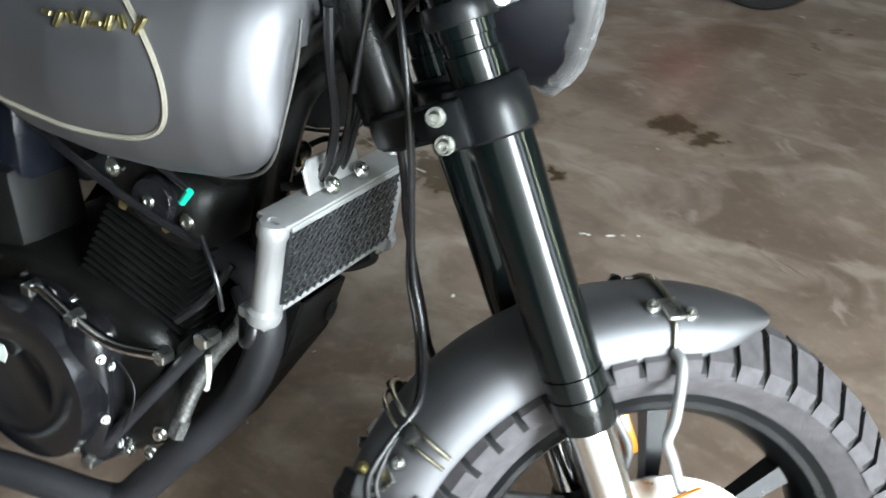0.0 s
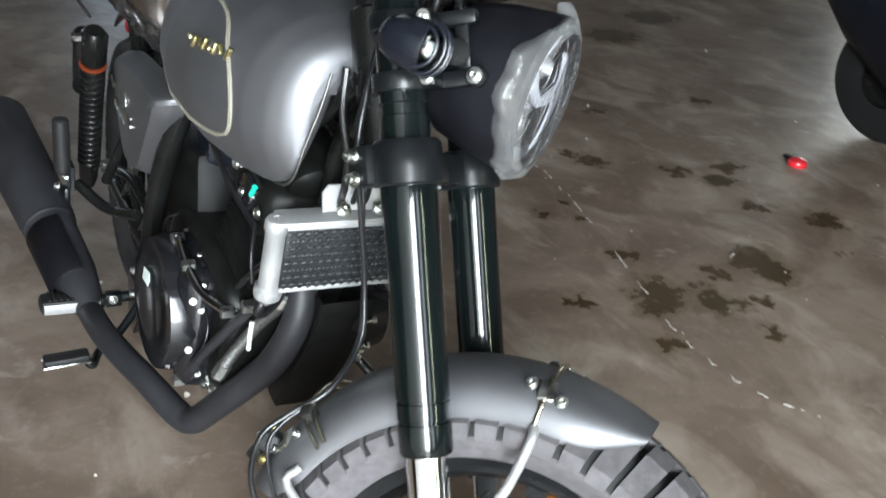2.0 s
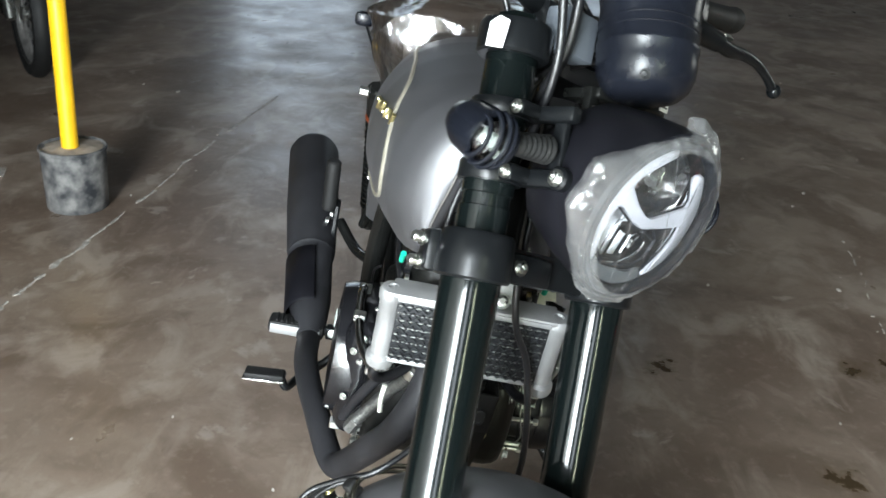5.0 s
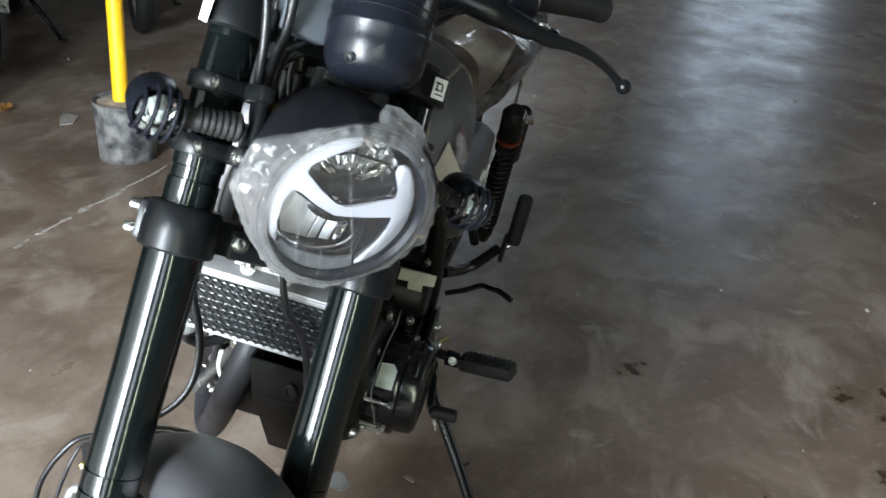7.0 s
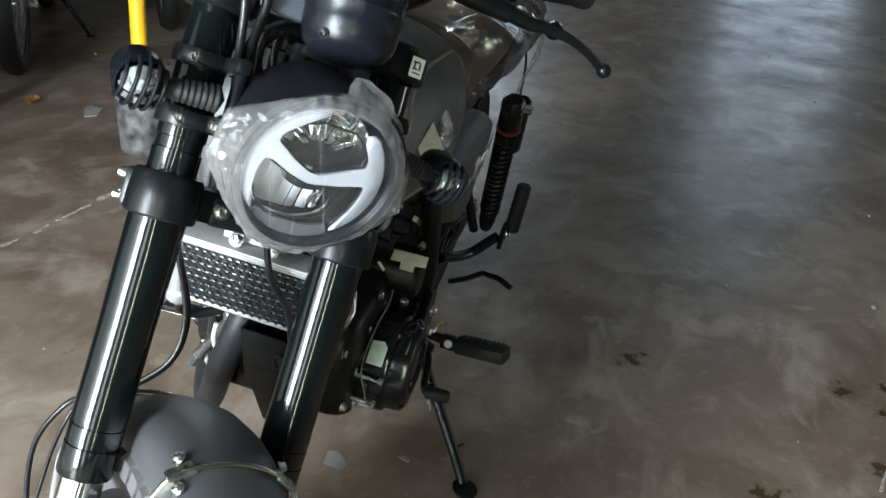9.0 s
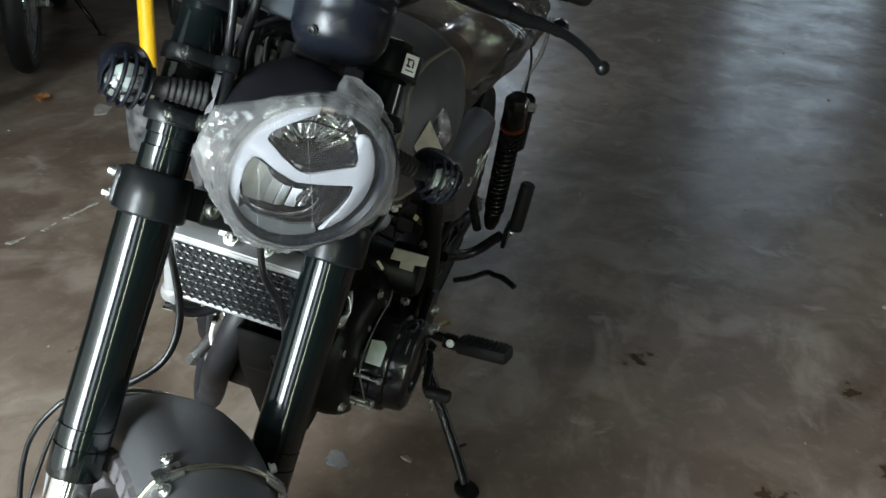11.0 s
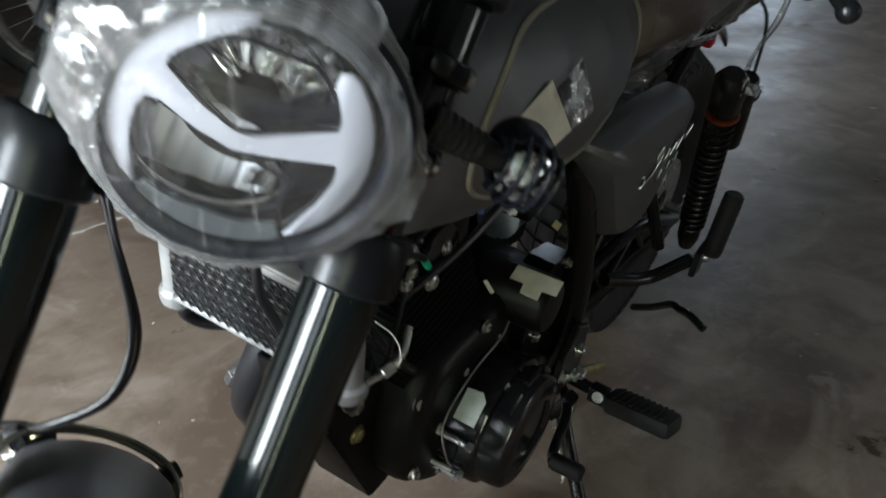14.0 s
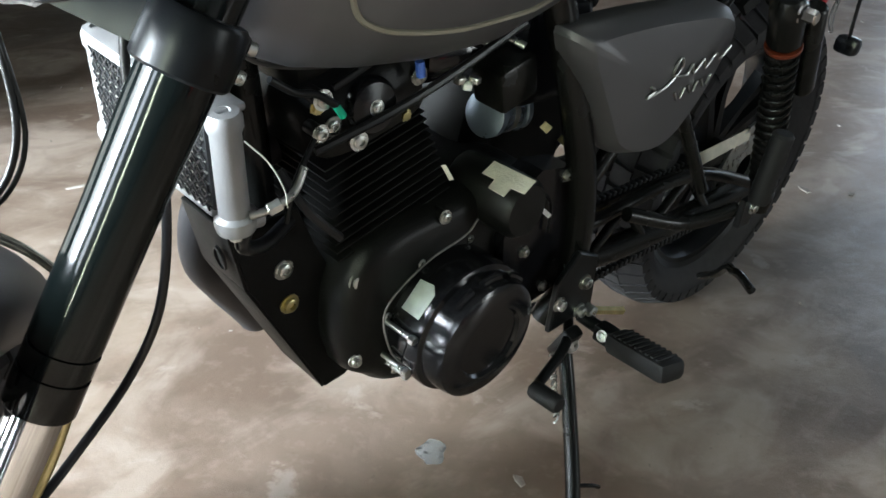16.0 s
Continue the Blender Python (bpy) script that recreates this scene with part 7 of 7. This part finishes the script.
part("sheet", skin(rings), HEM, scrap).visible_shadow = False


# ---- other parked motorcycles at the edge of the hall ----
def spoked_wheel(parent, m, R=0.30):
    my = m @ Matrix.Rotation(radians(-90), 4, "X")
    hub = part("wheel", lathe([(0, -0.035), (0.030, -0.035), (0.034, -0.03), (0.034, 0.03), (0.030, 0.035), (0, 0.035)], my, 24), STEEL, parent, "spoked wheel with a black tyre")
    part("tyre", lathe([(R - 0.075, -0.028), (R - 0.05, -0.043), (R - 0.02, -0.040), (R - 0.004, -0.020), (R, 0), (R - 0.004, 0.020), (R - 0.02, 0.040), (R - 0.05, 0.043), (R - 0.075, 0.028), (R - 0.075, -0.028)], my, 56), RUBBER, hub)
    part("rim", lathe([(R - 0.072, -0.032), (R - 0.064, -0.033), (R - 0.084, -0.018), (R - 0.090, 0), (R - 0.084, 0.018), (R - 0.064, 0.033), (R - 0.072, 0.032)], my, 56), DULL, hub, "dull plated rim")
    part("brake_disc", lathe([(0.07, 0.040), (0.125, 0.040), (0.125, 0.044), (0.07, 0.044), (0.07, 0.040)], my, 40), DULL, hub)
    for i in range(24):
        a = radians(15 * i)
        b = a + radians(28 if i % 2 else -28)
        s = 1 if i % 4 < 2 else -1
        part("spoke", rod(my @ Vector((0.032 * math.cos(b), 0.032 * math.sin(b), s * 0.026)), my @ Vector(((R - 0.082) * math.cos(a), (R - 0.082) * math.sin(a), 0)), 0.0022, seg=6), DULL, hub)
    return hub


def parked(label, m):
    """A dark roadster on its side stand; x ahead."""
    ob = thing("parked_motorcycle", label, "motorcycle", "parked motorcycles", at=m)
    spoked_wheel(ob, Matrix.Translation((0.66, 0, 0.30)))
    spoked_wheel(ob, Matrix.Translation((-0.66, 0, 0.30)))
    for sd in (-1, 1):
        leg = part("fork_leg", rod((0.67, sd * 0.085, 0.30), (0.42, sd * 0.085, 0.86), 0.021, bevel=0.003), BLACK, ob)
        part("slider", rod((0.675, sd * 0.085, 0.28), (0.56, sd * 0.085, 0.55), 0.026, bevel=0.003), STEEL, leg)
        part("shock_absorber", rod((-0.64, sd * 0.13, 0.33), (-0.52, sd * 0.13, 0.66), 0.026, bevel=0.004), BLACK, ob)
        part("swingarm", rod((-0.10, sd * 0.09, 0.36), (-0.68, sd * 0.09, 0.30), 0.022), BLACK, ob)
        part("footpeg", rod((-0.02, sd * 0.17, 0.33), (-0.02, sd * 0.31, 0.34), 0.015, bevel=0.003), RUBBER, ob)
    rings = [[Vector((0.66 + 0.345 * math.sin(a), v, 0.30 + (0.345 - 0.012 * (v / 0.05) ** 2) * math.cos(a))) for v in (-0.06, -0.03, 0, 0.03, 0.06)] + [Vector((0.66 + 0.338 * math.sin(a), v, 0.30 + (0.338 - 0.012 * (v / 0.05) ** 2) * math.cos(a))) for v in (0.06, 0.03, 0, -0.03, -0.06)] for a in [radians(-60 + 8 * i) for i in range(13)]]
    part("front_fender", skin(rings), BLACK, ob)
    part("engine", block((0.40, 0.26, 0.30), (0.08, 0, 0.40), 0.05), ENGINE, ob, "black engine")
    for k in range(6):
        part("cooling_fin", block((0.18, 0.22, 0.006), (0.14, 0, 0.50 + 0.022 * k), 0.002), ENGINE, ob)
    part("frame_tube", tube([(0.42, 0, 0.86), (0.34, 0, 0.50), (0.25, 0, 0.24), (-0.10, 0, 0.22), (-0.18, 0, 0.45)], 0.02, 12), BLACK, ob)
    part("fuel_tank", skin([[Vector((x, w * math.cos(t), 0.82 + h * math.sin(t))) for t in [2 * math.pi * j / 20 for j in range(20)]] for x, w, h in ((0.40, 0.05, 0.04), (0.36, 0.11, 0.09), (0.2, 0.15, 0.12), (0.0, 0.13, 0.10), (-0.08, 0.07, 0.05))]), GLOSS, ob)
    part("seat", skin([[Vector((x, w * math.cos(t), z + 0.04 * math.sin(t))) for t in [2 * math.pi * j / 16 for j in range(16)]] for x, w, z in ((-0.05, 0.09, 0.80), (-0.3, 0.13, 0.79), (-0.62, 0.11, 0.83), (-0.72, 0.05, 0.84))]), RUBBER, ob)
    part("exhaust", tube([(0.24, -0.08, 0.42), (0.30, -0.14, 0.28), (0.05, -0.17, 0.24), (-0.25, -0.19, 0.28), (-0.72, -0.20, 0.36)], 0.03, 14, radii=[0.02, 0.02, 0.022, 0.038, 0.042]), PIPE, ob, "long muffler")
    part("handlebar", tube([(0.30, -0.36, 1.02), (0.36, -0.14, 1.0), (0.36, 0.14, 1.0), (0.30, 0.36, 1.02)], 0.012, 10), BLACK, ob)
    part("headlight", lathe([(0, -0.09), (0.06, -0.07), (0.085, -0.01), (0.085, 0.02), (0, 0.03)], axis((0.52, 0, 0.88), (1, 0, 0)), 24), BLACK, ob)
    part("side_stand", tube([(-0.02, 0.10, 0.24), (0.02, 0.20, 0.10), (0.05, 0.255, 0.020)], 0.011, 10), BLACK, ob)
    part("stand_foot", block((0.05, 0.04, 0.008), (0.055, 0.262, 0.012), 0.002), BLACK, ob)
    return ob


parked("black motorcycle with spoked chrome wheels on its stand", pose(-0.62, -2.55, 0, 0, 0, 127))
parked("black motorcycle parked nose-on beside the post", pose(-2.52, -2.45, 0, 0, 0, 30))
parked("black motorcycle parked on its side stand", pose(-3.5, -2.35, 0, 0, 0, 35))


def scooter(m):
    """A dark scooter seen low down: wheels, body, low tray, red lower panel, bright stand."""
    ob = thing("parked_scooter", "dark scooter with a red lower panel on its bright stand", "scooter", at=m)
    for x in (-0.30, 0.62):
        w = part("wheel", lathe([(0.10, -0.05), (0.17, -0.055), (0.215, -0.045), (0.232, -0.02), (0.235, 0), (0.232, 0.02), (0.215, 0.045), (0.17, 0.055), (0.10, 0.05)], Matrix.Translation((x, 0, 0.235)) @ Matrix.Rotation(radians(90), 4, "X"), 40), RUBBER, ob)
        part("rim", lathe([(0, -0.04), (0.03, -0.045), (0.04, -0.02), (0.12, -0.02), (0.168, -0.045), (0.168, 0.045), (0.12, 0.02), (0.04, 0.02), (0.03, 0.045), (0, 0.04)], Matrix.Translation((x, 0, 0.235)) @ Matrix.Rotation(radians(90), 4, "X"), 32), BLACK, w)
    part("body", skin([[Vector((x, w * math.cos(t), z + h * math.sin(t))) for t in [2 * math.pi * j / 24 for j in range(24)]] for x, w, z, h in ((-0.74, 0.04, 0.70, 0.05), (-0.66, 0.13, 0.64, 0.13), (-0.48, 0.17, 0.54, 0.22), (-0.2, 0.17, 0.40, 0.28), (-0.05, 0.17, 0.28, 0.17), (0.2, 0.16, 0.24, 0.10), (0.36, 0.14, 0.42, 0.26), (0.46, 0.08, 0.75, 0.25), (0.44, 0.04, 0.92, 0.10))]), PLASTIC, ob, "dark scooter body")
    part("tray", block((0.50, 0.34, 0.16), (0.12, 0, 0.17), 0.05), PLASTIC, ob)
    part("seat", skin([[Vector((x, w * math.cos(t), z + 0.05 * math.sin(t))) for t in [2 * math.pi * j / 16 for j in range(16)]] for x, w, z in ((-0.72, 0.08, 0.80), (-0.42, 0.15, 0.78), (-0.12, 0.10, 0.70))]), RUBBER, ob)
    part("lower_panel", skin([[Vector((x, y + w * math.cos(t), z + h * math.sin(t))) for t in [2 * math.pi * j / 16 for j in range(16)]] for x, y, w, z, h in ((0.54, -0.13, 0.01, 0.20, 0.02), (0.49, -0.23, 0.04, 0.18, 0.05), (0.40, -0.30, 0.05, 0.165, 0.05), (0.34, -0.30, 0.04, 0.15, 0.04), (0.31, -0.27, 0.01, 0.14, 0.02))]), RED, ob, "red lower panel")
    leg = part("stand_leg", skin([[axis(p, (0.035, 0.177, 0.20)) @ Vector((w * math.cos(t), 0.012 * math.sin(t), 0)) for t in [2 * math.pi * j / 16 for j in range(16)]] for p, w in (((-0.022, -0.165, 0.003), 0.012), ((-0.018, -0.150, 0.018), 0.023), ((-0.006, -0.085, 0.090), 0.025), ((-0.003, -0.072, 0.104), 0.016), ((0.02, 0.03, 0.22), 0.015))]), ALU, ob, "bright metal stand")
    part("handlebar", tube([(0.40, -0.33, 1.0), (0.43, -0.1, 0.98), (0.43, 0.1, 0.98), (0.40, 0.33, 1.0)], 0.014, 10), BLACK, ob)
    return ob


scooter(pose(-0.35, 2.62, 0, 0, 0, 4))
